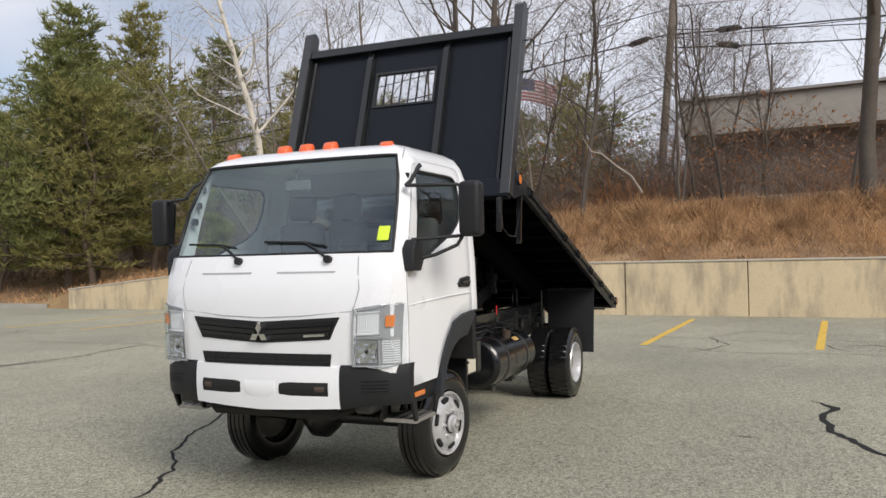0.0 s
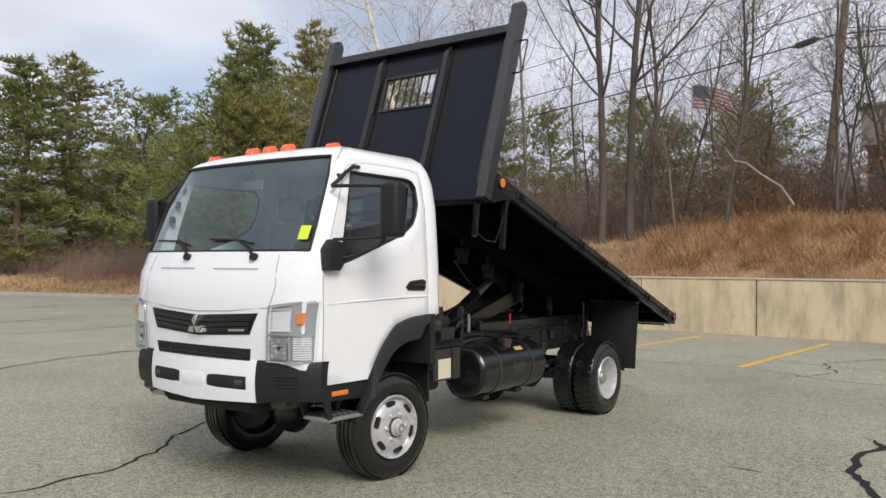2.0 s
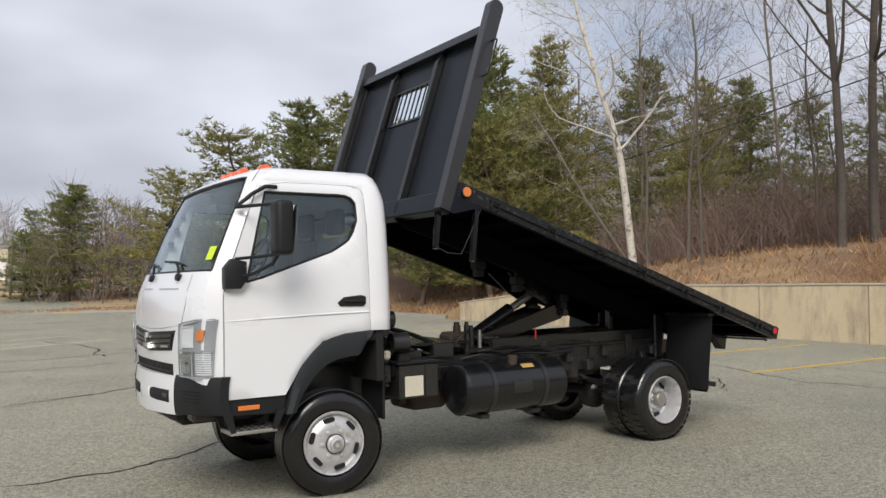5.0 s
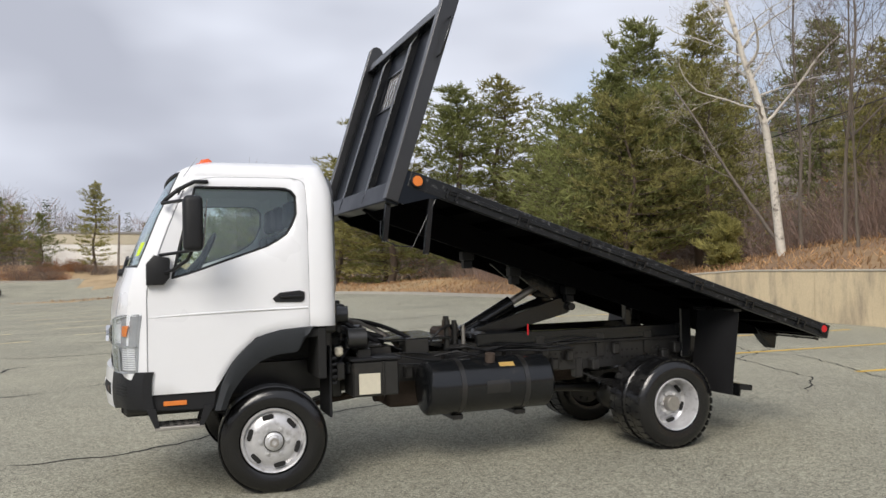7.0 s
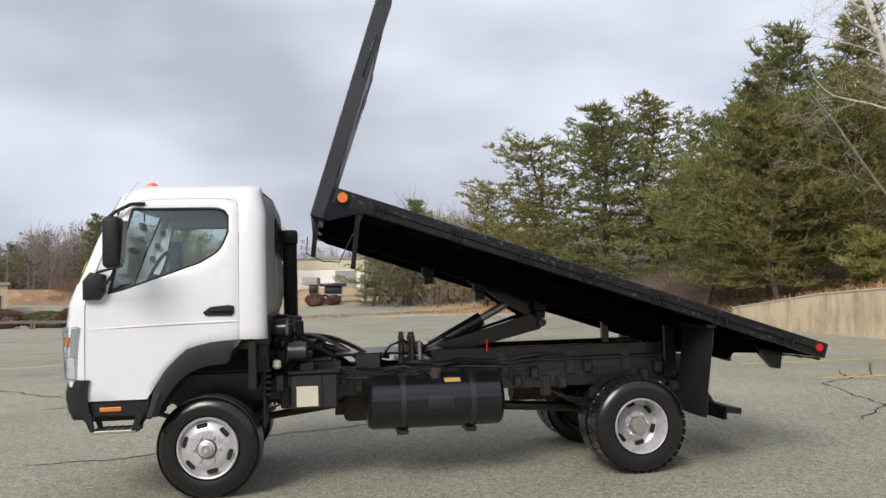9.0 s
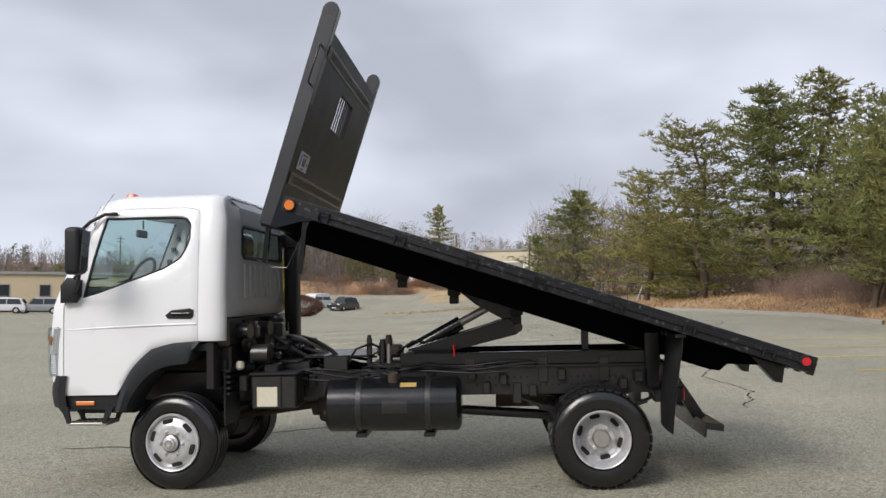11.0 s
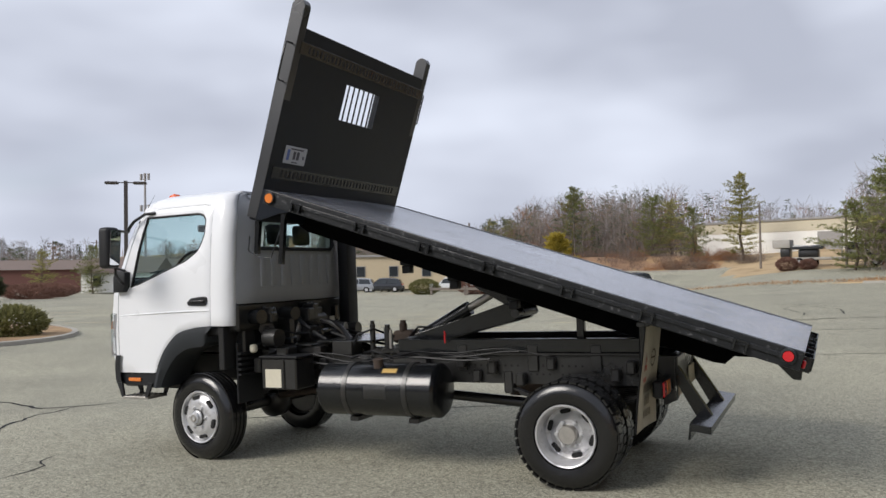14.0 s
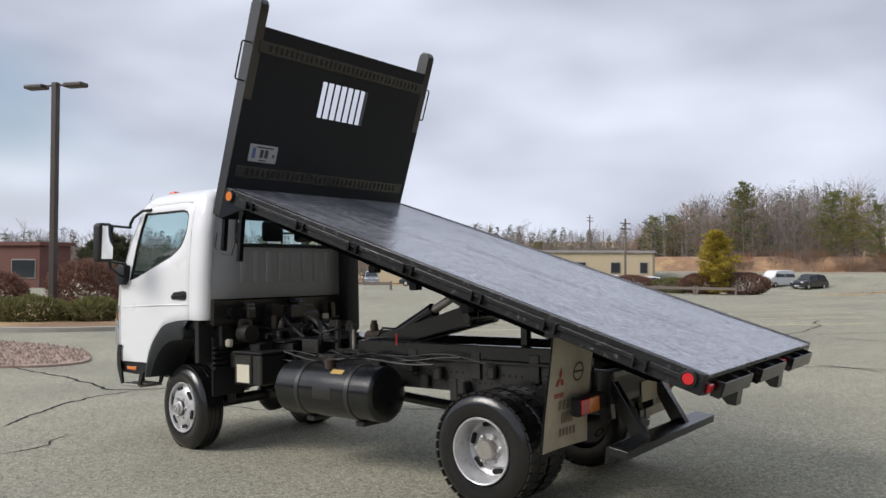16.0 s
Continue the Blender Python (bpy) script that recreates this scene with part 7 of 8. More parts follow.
# far woods round the horizon: bare crowns too many to tell apart
SKYLINE = [(-90, 2.2), (-60, 2.2), (-47, 2.0), (-42, 3.3), (-36, 3.1), (-29, 2.9), (-24.3, 3.2), (-22, 4.6), (-19, 5.5), (-16, 5.8), (-13.5, 5.8), (-10.6, 6.4), (-8.5, 5.2), (-5.4, 4.6), (-0.5, 4.5), (0.7, 6.3), (3.3, 8.2), (5.5, 7.7), (8.2, 6.8), (11, 6.0), (16, 6.5), (24, 8.0)]
heap = {"far_twig": [], "far_red": [], "far_green": [], "dead_leaf": []}
def far_crown(foot, tall, kind, low, fat):
    """One far tree: a stem and a cloud of twigs or needles; fat: width of a twig."""
    wide = tall * rng.uniform(0.24, 0.40) * (0.6 if kind == "far_green" else 1.0)
    if not low:
        heap["far_twig"].append((foot, Vector((rng.uniform(-0.06, 0.06), 0, 1)).normalized(), Vector((0.9, 0.43, 0)), tall * 0.85, rng.uniform(1.6, 3.0) * fat))
    green = kind == "far_green"
    for _k in range(100 if green else 76):
        h = rng.uniform(0.0 if low else 0.15, 1.0)
        girth = wide * (0.9 * (1.05 - h) if green else math.sin(math.pi * min(1.0, 0.16 + 0.82 * h)) ** 0.6)
        a, q = rng.uniform(0, 6.3), math.sqrt(rng.random()) if green else 0.75 * rng.random() ** 0.7
        d = Vector((math.cos(a) + rng.uniform(-0.6, 0.6), math.sin(a) + rng.uniform(-0.6, 0.6), rng.uniform(-0.5, 0.3) if green else rng.uniform(0.6, 2.4))).normalized()
        c = foot + Vector((math.cos(a) * girth * q, math.sin(a) * girth * q, tall * h * (0.93 if green else 0.82)))
        ln, wd = (rng.uniform(0.4, 0.9), rng.uniform(1.6, 3.4) * fat) if green else (tall * rng.uniform(0.08, 0.22), rng.uniform(0.6, 1.3) * fat)
        heap[kind].append((c, d, d.cross(Vector((rng.uniform(-1, 1), rng.uniform(-1, 1), 0.2))).normalized(), ln, wd))


KINDS = ("far_twig", "far_twig", "far_twig", "far_twig", "far_red", "far_green")
for _ in range(3000):
    deg = rng.uniform(-88, 24)
    near = deg > 1.2
    dist = rng.uniform(92, 150) if near else rng.uniform(120, 215)
    x, y = 2 + dist * math.sin(radians(deg)), -6 + dist * math.cos(radians(deg))
    if -70 < x < 18 and y < 120 and not near or -26 < x < 18 and 112 < y < 158 or -115 < x < -20 and y < 108 or x > -20 and x < edge_x(y) + 4 or -9 < deg < 0.8 and dist < 165:
        continue
    base = max(land_z(x, y), -1.2)
    tall = min(17.0, 1.6 + dist * math.tan(radians(lerp_table(SKYLINE, deg))) - base) * rng.choice((0.5, 0.6, 0.7, 0.8, 0.9, 1.0)) * rng.uniform(0.88, 1.05)
    if tall < 1.5:
        continue
    low = rng.random() < 0.3
    far_crown(Vector((x, y, base - 0.1)), tall * (0.45 if low else 1.0), rng.choice(KINDS) if rng.random() < 0.94 else "dead_leaf", low, 0.06)
for _ in range(330):      # the wood on the far bank
    deg, dist = rng.uniform(-24.2, -7.6), rng.uniform(127, 168)
    x, y = 2 + dist * math.sin(radians(deg)), -6 + dist * math.cos(radians(deg))
    if x > -27 and y > 118:
        continue
    tall = (1.6 + dist * math.tan(radians(lerp_table(SKYLINE, deg))) - land_z(x, y)) * rng.choice((0.55, 0.7, 0.8, 0.9, 0.95)) * rng.uniform(0.85, 1.1)
    far_crown(Vector((x, y, land_z(x, y) - 0.1)), tall, rng.choice(("far_twig", "far_twig", "far_twig", "far_red", "far_green")) if rng.random() < 0.9 else "dead_leaf", rng.random() < 0.15, 0.05)
for which, n, fat in ((0, 620, 0.095), (1, 640, 0.040)):
    for _ in range(n):
        deg, q = rng.uniform(RIDGES[which][3], RIDGES[which][4]), rng.choice((0.35, 0.6, 0.8, 0.95, 1.0, 1.0, 1.0))
        far_crown(ridge_point(which, deg, q) - Vector((0, 0, 0.8)), rng.uniform(4.0, 8.0) * (1.0 if which == 0 else 0.8), rng.choice(KINDS), False, fat)
for kind, name, text in (("far_twig", "far_bare_woods", "far grey-brown leafless woods along the horizon"), ("far_red", "far_reddish_woods", "far reddish leafless woods along the horizon"), ("far_green", "far_evergreens", "far dark evergreens among the bare woods"), ("dead_leaf", "far_oak_scrub", "far scrub holding dead brown leaves")):
    tagged(new(name, leaf_mesh(name, heap[kind], kind)), text, "woods", kind="stuff")

# undergrowth that fills the near woods
def open_slope(x, y):
    """The mown grass between the lot's corner and the road."""
    return y > 34 and x - 4.2 < 0.19 * (y + 6.75)


heap = {"twig": [], "red_twig": [], "dead_leaf": []}
for _ in range(2000):
    y = rng.uniform(-36, 66)
    d = 6.5 + 34 * rng.random() ** 1.3 + (4 if y > 22 else 0)
    x = edge_x(y) + d
    if 29 < x < 52 and -36 < y < 4 or open_slope(x, y):
        continue
    kind = rng.choice(("twig", "twig", "twig", "twig", "red_twig", "dead_leaf"))
    tall = rng.uniform(1.6, 3.4) + 0.09 * d * rng.random()
    foot = Vector((x, y, land_z(x, y) - 0.1))
    for _k in range(44):
        a = rng.uniform(0, 6.3)
        h = rng.random()
        dr = Vector((math.cos(a) * rng.uniform(0.2, 1.5), math.sin(a) * rng.uniform(0.2, 1.5), rng.uniform(0.1, 1.1))).normalized()
        c = foot + Vector((rng.uniform(-1.2, 1.2), rng.uniform(-1.2, 1.2), h * tall * 0.75))
        if kind == "dead_leaf":
            heap[kind].append((c + dr * 0.4 * tall * rng.random(), dr, dr.cross(Vector((rng.uniform(-1, 1), rng.uniform(-1, 1), 0.2))).normalized(), 0.14, 0.08))
        else:
            across, ln, wd = dr.cross(Vector((rng.uniform(-1, 1), rng.uniform(-1, 1), 0.2))).normalized(), tall * rng.uniform(0.14, 0.32), rng.uniform(0.010, 0.024)
            heap[kind].append((c, dr, across, ln, wd))
            on = (dr + Vector((rng.uniform(-0.6, 0.6), rng.uniform(-0.6, 0.6), rng.uniform(-0.5, 0.4)))).normalized()
            heap[kind].append((c + dr * ln, on, across, ln * 0.9, wd * 0.6))
for kind, name, text in (("twig", "undergrowth", "tangled grey-brown undergrowth in the woods"), ("red_twig", "reddish_undergrowth", "tangled reddish undergrowth in the woods"), ("dead_leaf", "oak_undergrowth", "low undergrowth holding dead brown leaves")):
    tagged(new(name, leaf_mesh(name, heap[kind], kind)), text, "undergrowth", kind="stuff")


# thickets and brush
def thicket(seed, n, height, spread, mat, lean=0.35, width=0.02):
    r = random.Random(seed)
    q = []
    for _ in range(n):
        a, b = r.uniform(0, 6.3), spread * math.sqrt(r.random())
        c = Vector((b * math.cos(a), b * math.sin(a), -0.05))
        d = Vector((r.uniform(-1, 1) * lean + 0.25 * math.cos(a), r.uniform(-1, 1) * lean + 0.25 * math.sin(a), 1)).normalized()
        ln = height * r.uniform(0.45, 1.0) * (1 - 0.35 * (b / spread) ** 2)
        ac = d.cross(Vector((r.uniform(-1, 1), r.uniform(-1, 1), 0.1))).normalized()
        w = width * r.uniform(0.6, 1.2)
        for piece in range(4):      # a stem that bows as it thins, with side shoots
            q.append((c, d, ac, ln / 4, w))
            for _k in range(2):
                d2 = (d + Vector((r.uniform(-1, 1), r.uniform(-1, 1), r.uniform(-0.4, 0.6))) * 1.1).normalized()
                q.append((c + d * ln / 4 * r.random(), d2, d2.cross(d).normalized(), ln * r.uniform(0.12, 0.34), w * 0.6))
            c = c + d * ln / 4
            d = (d + Vector((r.uniform(-1, 1), r.uniform(-1, 1), r.uniform(-0.35, 0.2))) * 0.33).normalized()
            w *= 0.75
    return leaf_mesh("twigs", q, mat)


THICK = [thicket(71, 170, 2.4, 1.6, "red_twig", 0.55), thicket(72, 170, 3.0, 1.5, "twig", 0.55), thicket(73, 150, 1.7, 1.5, "dead_leaf", width=0.035)]
spots = []
while len(spots) < 80:
    y = rng.uniform(-34, 62)
    x = edge_x(y) + rng.uniform(5.5, 20) + (4 if y > 22 else 0)
    if not open_slope(x, y):
        spots.append((x, y, rng.choice((0, 1, 1, 1, 2))))
for _ in range(64):
    a, d = radians(rng.uniform(-20, -5.5)), rng.uniform(119, 130)
    spots.append((2 + d * math.sin(a), -6 + d * math.cos(a), rng.choice((2, 2, 0, 1))))
spots += [(5.5 + 1.5 * k + rng.uniform(-1, 1), 96 - 1.1 * k + rng.uniform(0, 8), (2, 2, 0, 1)[k % 4]) for k in range(12)]
for x, y, k in spots:
    ob = tagged(new("thicket", THICK[k]), ("reddish bare thicket", "grey-brown bare thicket", "thicket holding dead brown leaves")[k] + " below the trees", "shrub", "thickets")
    ob.matrix_basis = pose(x, y, land_z(x, y) - 0.05, 0, 0, rng.uniform(0, 360)) @ Matrix.Diagonal((*[rng.uniform(0.7, 1.15)] * 3, 1))

# the tall reddish thicket behind the birch
for x, y, sc in ((20.6, 12.6, 1.45), (22.0, 15.4, 1.6), (23.6, 13.6, 1.65), (20.8, 17.2, 1.3), (24.6, 17.0, 1.7), (22.8, 11.0, 1.5), (25.6, 12.8, 1.7), (21.4, 9.4, 1.2), (26.5, 15.0, 1.8)):
    ob = tagged(new("thicket", THICK[0]), "tall dense reddish bare thicket on the bank", "shrub", "thickets")
    ob.matrix_basis = pose(x, y, land_z(x, y) - 0.05, 0, 0, 70 * x) @ Matrix.Diagonal((sc, sc, sc, 1))

# reddish thickets at the foot of the evergreens, up the leafy slope
r7 = random.Random(707)
for _ in range(22):
    x, y = r7.uniform(16.6, 21.0), r7.uniform(29.5, 41)
    ob = tagged(new("thicket", THICK[r7.choice((0, 0, 0, 1))]), "low dense reddish thicket on the leafy slope", "shrub", "thickets")
    ob.matrix_basis = pose(x, y, land_z(x, y) - 0.05, 0, 0, r7.uniform(0, 360)) @ Matrix.Diagonal((*[r7.uniform(0.6, 0.95)] * 3, 1))

# the dense dry brush that covers the bank behind the wall
q = []
for _ in range(95000):
    y = rng.uniform(-34, 9.5)
    fade = ease(6.4, 4.4, y)
    d = 0.4 + 5.4 * rng.random()
    if rng.random() > fade:
        continue
    x = edge_x(y) + d
    tall = (0.28 + 0.45 * ease(0.8, 2.6, d)) * (0.75 + 0.6 * noise.noise((x * 0.9, y * 0.9, 0))) * rng.uniform(0.5, 1.1)
    dr = Vector((rng.uniform(-1.1, 0.9), rng.uniform(-1.1, 1.1), 1)).normalized()
    q.append((Vector((x, y, land_z(x, y) - 0.03)), dr, dr.cross(Vector((rng.uniform(-1, 1), rng.uniform(-1, 1), 0))).normalized(), tall, rng.uniform(0.008, 0.02)))
ob = new("brush", leaf_mesh("brush", q, "brush"))
tagged(ob, "dense tawny dry brush over the bank", "brush", kind="stuff")
# tufts of grass and litter along the rest of the bank
q = []
for _ in range(14000):
    y = rng.uniform(6, 62)
    x = edge_x(y) + 0.35 + 9 * rng.random() ** 1.3
    dr = Vector((rng.uniform(-0.8, 0.8), rng.uniform(-0.8, 0.8), 0.8)).normalized()
    q.append((Vector((x, y, land_z(x, y) - 0.02)), dr, dr.cross(Vector((rng.uniform(-1, 1), rng.uniform(-1, 1), 0))).normalized(), rng.uniform(0.08, 0.28), rng.uniform(0.02, 0.05)))
ob = new("dry_grass_tufts", leaf_mesh("tufts", q, "brush"))
tagged(ob, "tufts of dry grass on the bank", "grass", kind="stuff")


# ---- lot markings and cracks ----
def stripe(a, b, width, mat, name, label, lift=0.004, group=""):
    a, b = Vector(a), Vector(b)
    n = max(2, int((b - a).length / 1.0))
    side = Vector((-(b - a).y, (b - a).x)).normalized() * width / 2
    bm = bmesh.new()
    rows = []
    for k in range(n + 1):
        p = a.lerp(b, k / n)
        rows.append([(q.x, q.y, ground_z(q.x, q.y) + lift) for q in (p - side, p + side)])
    sheet(bm, rows)
    return tagged(finish(name, bm, mat), label, "line", group, "structure")


for k in range(-4, 7):
    y = -0.35 + 2.68 * k
    stripe((8.3, y), (13.5, y), 0.13, "line", "parking_line", "worn yellow parking stall line by the wall", group="stall lines")
for k in range(9):
    for x0, y0 in ((-8.6 - 0.9 * k, 12.2 + 3.0 * k), (-3.2 - 0.9 * k, 16.6 + 3.0 * k), (-21.5 - 0.9 * k, 14.0 + 3.0 * k), (-27.0 - 0.9 * k, 9.5 + 3.0 * k)):
        stripe((x0, y0), (x0 + 4.6, y0 + 2.9), 0.12, "line_pale", "parking_line", "faded yellow stall line out in the lot", group="far stall lines")


def crack(pts, width, seed, name="tar_crack"):
    """A wandering ribbon of tar along a polyline."""
    r = random.Random(seed)
    bm = bmesh.new()
    rows, fine = [], []
    for a, b in zip(pts, pts[1:]):
        n = max(2, int(math.dist(a, b) / 0.09))
        fine += [(a[0] + (b[0] - a[0]) * k / n, a[1] + (b[1] - a[1]) * k / n) for k in range(n)]
    fine.append(pts[-1])
    for k, (x, y) in enumerate(fine):
        dx, dy = (fine[min(k + 1, len(fine) - 1)][i] - fine[max(k - 1, 0)][i] for i in (0, 1))
        ln = math.hypot(dx, dy) or 1.0
        jog = 0.05 * noise.noise((x * 2.3, y * 2.3, seed)) + 0.02 * noise.noise((x * 9, y * 9, seed))
        x, y = x - dy / ln * jog * 2, y + dx / ln * jog * 2
        w = width * (0.55 + 0.7 * abs(noise.noise((x * 3, y * 3, seed + 5))) + 0.25 * r.random()) * min(1.0, 0.2 + k / 5, 0.2 + (len(fine) - 1 - k) / 5) / 2
        rows.append([(x - dy / ln * s * w, y + dx / ln * s * w, ground_z(x, y) + 0.0035) for s in (-1, 1)])
    sheet(bm, rows)
    return tagged(finish(name, bm, "tar"), "black tar-filled crack in the asphalt", "crack", "cracks", "structure")


CRACKS = [
    ([(-2.1, 1.0), (-1.75, 0.95), (-1.2, 1.0), (-0.7, 1.3), (-0.05, 1.8), (0.2, 2.0), (1.04, 2.32), (2.2, 2.9)], 0.035),
    ([(3.75, -3.0), (3.48, -3.26), (2.79, -3.16), (2.33, -3.23), (1.58, -3.61), (1.0, -4.0)], 0.085),
    ([(1.93, -2.47), (1.86, -2.72)], 0.07),
    ([(-1.9, 5.8), (-1.1, 6.3), (-0.2, 6.75), (0.85, 7.8), (2.0, 8.35), (3.5, 8.6), (4.5, 8.4), (6.2, 8.8)], 0.05),
    ([(-2.7, -1.25), (-3.2, -0.7), (-4.0, 0.3), (-4.1, 1.2)], 0.05),
    ([(-8.9, 1.4), (-6.5, 1.3), (-4.5, 0.95), (-3.7, 1.55)], 0.06),
    ([(-1.15, -1.95), (-1.3, -1.4), (-1.6, -1.0)], 0.03),
    ([(-3.4, 5.05), (-2.3, 5.45)], 0.05),
    ([(-3.8, 6.6), (-3.45, 7.2), (-3.4, 8.8), (-3.0, 9.1)], 0.06),
    ([(-5.2, 8.2), (-4.1, 7.0), (-3.5, 6.45)], 0.05),
    ([(2.7, 8.8), (3.3, 8.65), (3.9, 8.2)], 0.05),
    ([(9.2, 6.15), (8.67, 4.9), (9.06, 4.35), (8.64, 3.0), (8.0, 1.4), (8.3, -0.6), (7.6, -2.0), (7.9, -3.6), (7.2, -5.5)], 0.028),
    ([(9.4, -6.5), (9.0, -4.6), (9.7, -3.3), (9.3, -1.8), (9.9, 0.4), (9.6, 2.6)], 0.028),
    ([(10.6, -7.5), (10.9, -5.4), (10.4, -3.9), (11.0, -1.8), (10.7, 0.8)], 0.028),
    ([(8.0, -3.9), (8.7, -4.3), (9.1, -3.8), (8.8, -3.2), (8.1, -3.4)], 0.028),
    ([(7.4, -1.2), (8.6, -1.7), (9.8, -1.2), (11.2, -1.9)], 0.028),
    ([(5.4, 3.4), (5.9, 5.0), (5.6, 7.0), (6.3, 9.0), (6.0, 12.0)], 0.028),
    ([(6.4, 1.2), (7.4, 2.2), (7.9, 4.4), (9.2, 5.2), (10.6, 7.2)], 0.028),
    ([(-3.0, 14), (-1.0, 13.4), (1.5, 14.2), (4.0, 13.5), (8, 14.4)], 0.06),
    ([(-8.0, 10.5), (-5.5, 11.2), (-3.0, 10.6), (0.5, 11.4)], 0.06),
]
for k, (pts, w) in enumerate(CRACKS):
    crack(pts, w, 100 + k)
r2 = random.Random(77)
for k in range(26):
    x, y = r2.uniform(-22, 12), r2.uniform(13, 50)
    a = r2.choice((0.1, 0.3, 1.5, 1.4)) + r2.uniform(-0.3, 0.3)
    pts = [(x, y)]
    for _ in range(6):
        a += r2.uniform(-0.5, 0.5)
        pts.append((pts[-1][0] + 1.3 * math.cos(a), pts[-1][1] + 1.3 * math.sin(a)))
    crack([p for p in pts if p[0] < edge_x(p[1]) - 0.3] if pts[-1][0] > 11 else pts, 0.055, 200 + k)


# ---- poles, cables, flag ----
def utility_pole(x, y, height, label, lean=0.0, tilt=0.0):
    ob = tagged(new("utility_pole"), label, "utility pole")
    ob.matrix_basis = pose(x, y, land_z(x, y) - 0.3, tilt, lean, 0)
    bm = bmesh.new()
    cyl(bm, (0, 0, 0), (0, 0, height), 0.16, 0.11, seg=14)
    part("pole", bm, "wood_pole", ob, smooth=40)
    for dz in (0.5, 1.1):
        bm = bmesh.new()
        box(bm, -0.06, 0.06, -1.2, 1.2, height - dz - 0.06, height - dz + 0.06)
        part("cross_arm", bm, "wood_pole", ob)
    return ob


utility_pole(25.2, 2.62, 12.5, "weathered wooden utility pole behind the bank", 1.0, 5.0)


def wire(a, b, sag, r=0.014, name="cable", label="black overhead cable strung between poles"):
    a, b = Vector(a), Vector(b)
    bm = bmesh.new()
    tube(bm, [a.lerp(b, k / 16) - Vector((0, 0, sag * 4 * (k / 16) * (1 - k / 16))) for k in range(17)], r, 4)
    return tagged(finish(name, bm, "cable"), label, "cable", "cables")


for z, end, sag, r in ((10.40, (26.7, 32, 8.0), 0.25, 0.03), (11.36, (26.6, 32, 8.9), 0.3, 0.02), (12.9, (27.5, 33, 10.4), 0.4, 0.016)):
    wire((25.4, 2.08, z), end, sag, r)
for z, end, sag, r in ((10.35, (24.0, -34, 9.2), 0.35, 0.03), (10.55, (23.2, -34, 10.6), 1.5, 0.02), (9.85, (23.6, -34, 8.6), 0.75, 0.03), (10.2, (22.0, -34, 10.9), 0.9, 0.016), (11.4, (23.0, -34, 9.4), 0.2, 0.016), (12.2, (26.5, -34, 11.5), 0.6, 0.016)):
    wire((25.4, 2.0, z), end, sag, r)
for x, y, z, rise in ((25.44, 3.25, 10.27, -0.10), (25.3, 0.0, 10.25, 0.0), (25.3, 0.02, 9.66, 0.11)):
    bm = bmesh.new()
    lathe(bm, [(0.0, -0.46), (0.04, -0.44), (0.06, -0.36), (0.115, -0.33), (0.12, 0.33), (0.06, 0.36), (0.04, 0.44), (0.0, 0.46)], 12)
    case = tagged(finish("splice_case", bm, "cable", smooth=40), "black splice case hanging on a cable", "splice case", "splice cases")
    case.matrix_basis = Matrix.Translation((x, y, z)) @ Matrix.Rotation(rise * 2.2, 4, "X")

flag = tagged(new("flag_pole"), "tall flagpole with a striped red and white flag", "flagpole")
flag.matrix_basis = pose(47.2, 16.2, land_z(47.2, 16.2))
bm = bmesh.new()
TALL = 15.3 - land_z(47.2, 16.2)
cyl(bm, (0, 0, 0), (0, 0, TALL), 0.06, 0.04, seg=10)
part("pole", bm, "metal", flag)
def flag_point(u, v):
    return (0.25 * math.sin(u * 2.2) * u * 0.3, -u * 2.6, TALL - 0.15 - v * 1.55 - 0.85 * u ** 1.5)
for k in range(13):
    bm = bmesh.new()
    u0 = 0.0 if k > 6 else 0.42
    sheet(bm, [[flag_point(u, v) for u in np.linspace(u0, 1, 9)] for v in (k / 13, (k + 1) / 13)])
    part("stripe", bm, "flag_white" if k % 2 else "flag_red", flag)
bm = bmesh.new()
sheet(bm, [[flag_point(u, v) for u in np.linspace(0, 0.42, 5)] for v in (0, 7 / 13)])
part("canton", bm, "flag_blue", flag)


def lamp_post(x, y, height, label, turn=0.0, base=None):
    ob = tagged(new("lamp_post"), label, "lamp post", "lot lamps")
    ob.matrix_basis = pose(x, y, ground_z(x, y) if base is None else base, 0, 0, turn)
    bm = bmesh.new()
    box(bm, -0.11, 0.11, -0.11, 0.11, 0, height, 0.02)
    part("pole", bm, "bronze", ob)
    for s in (-1, 1):
        bm = bmesh.new()
        box(bm, min(s * 0.1, s * 0.5), max(s * 0.1, s * 0.5), -0.04, 0.04, height - 0.14, height - 0.08)
        part("arm", bm, "bronze", ob)
        bm = bmesh.new()
        box(bm, min(s * 0.45, s * 1.25), max(s * 0.45, s * 1.25), -0.22, 0.22, height - 0.22, height - 0.05, 0.05, 2)
        part("lamp_head", bm, "bronze", ob)
    bm = bmesh.new()
    cyl(bm, (0, 0, 0), (0, 0, 0.5), 0.28, seg=16)
    part("footing", bm, "kerb", ob)
    return ob


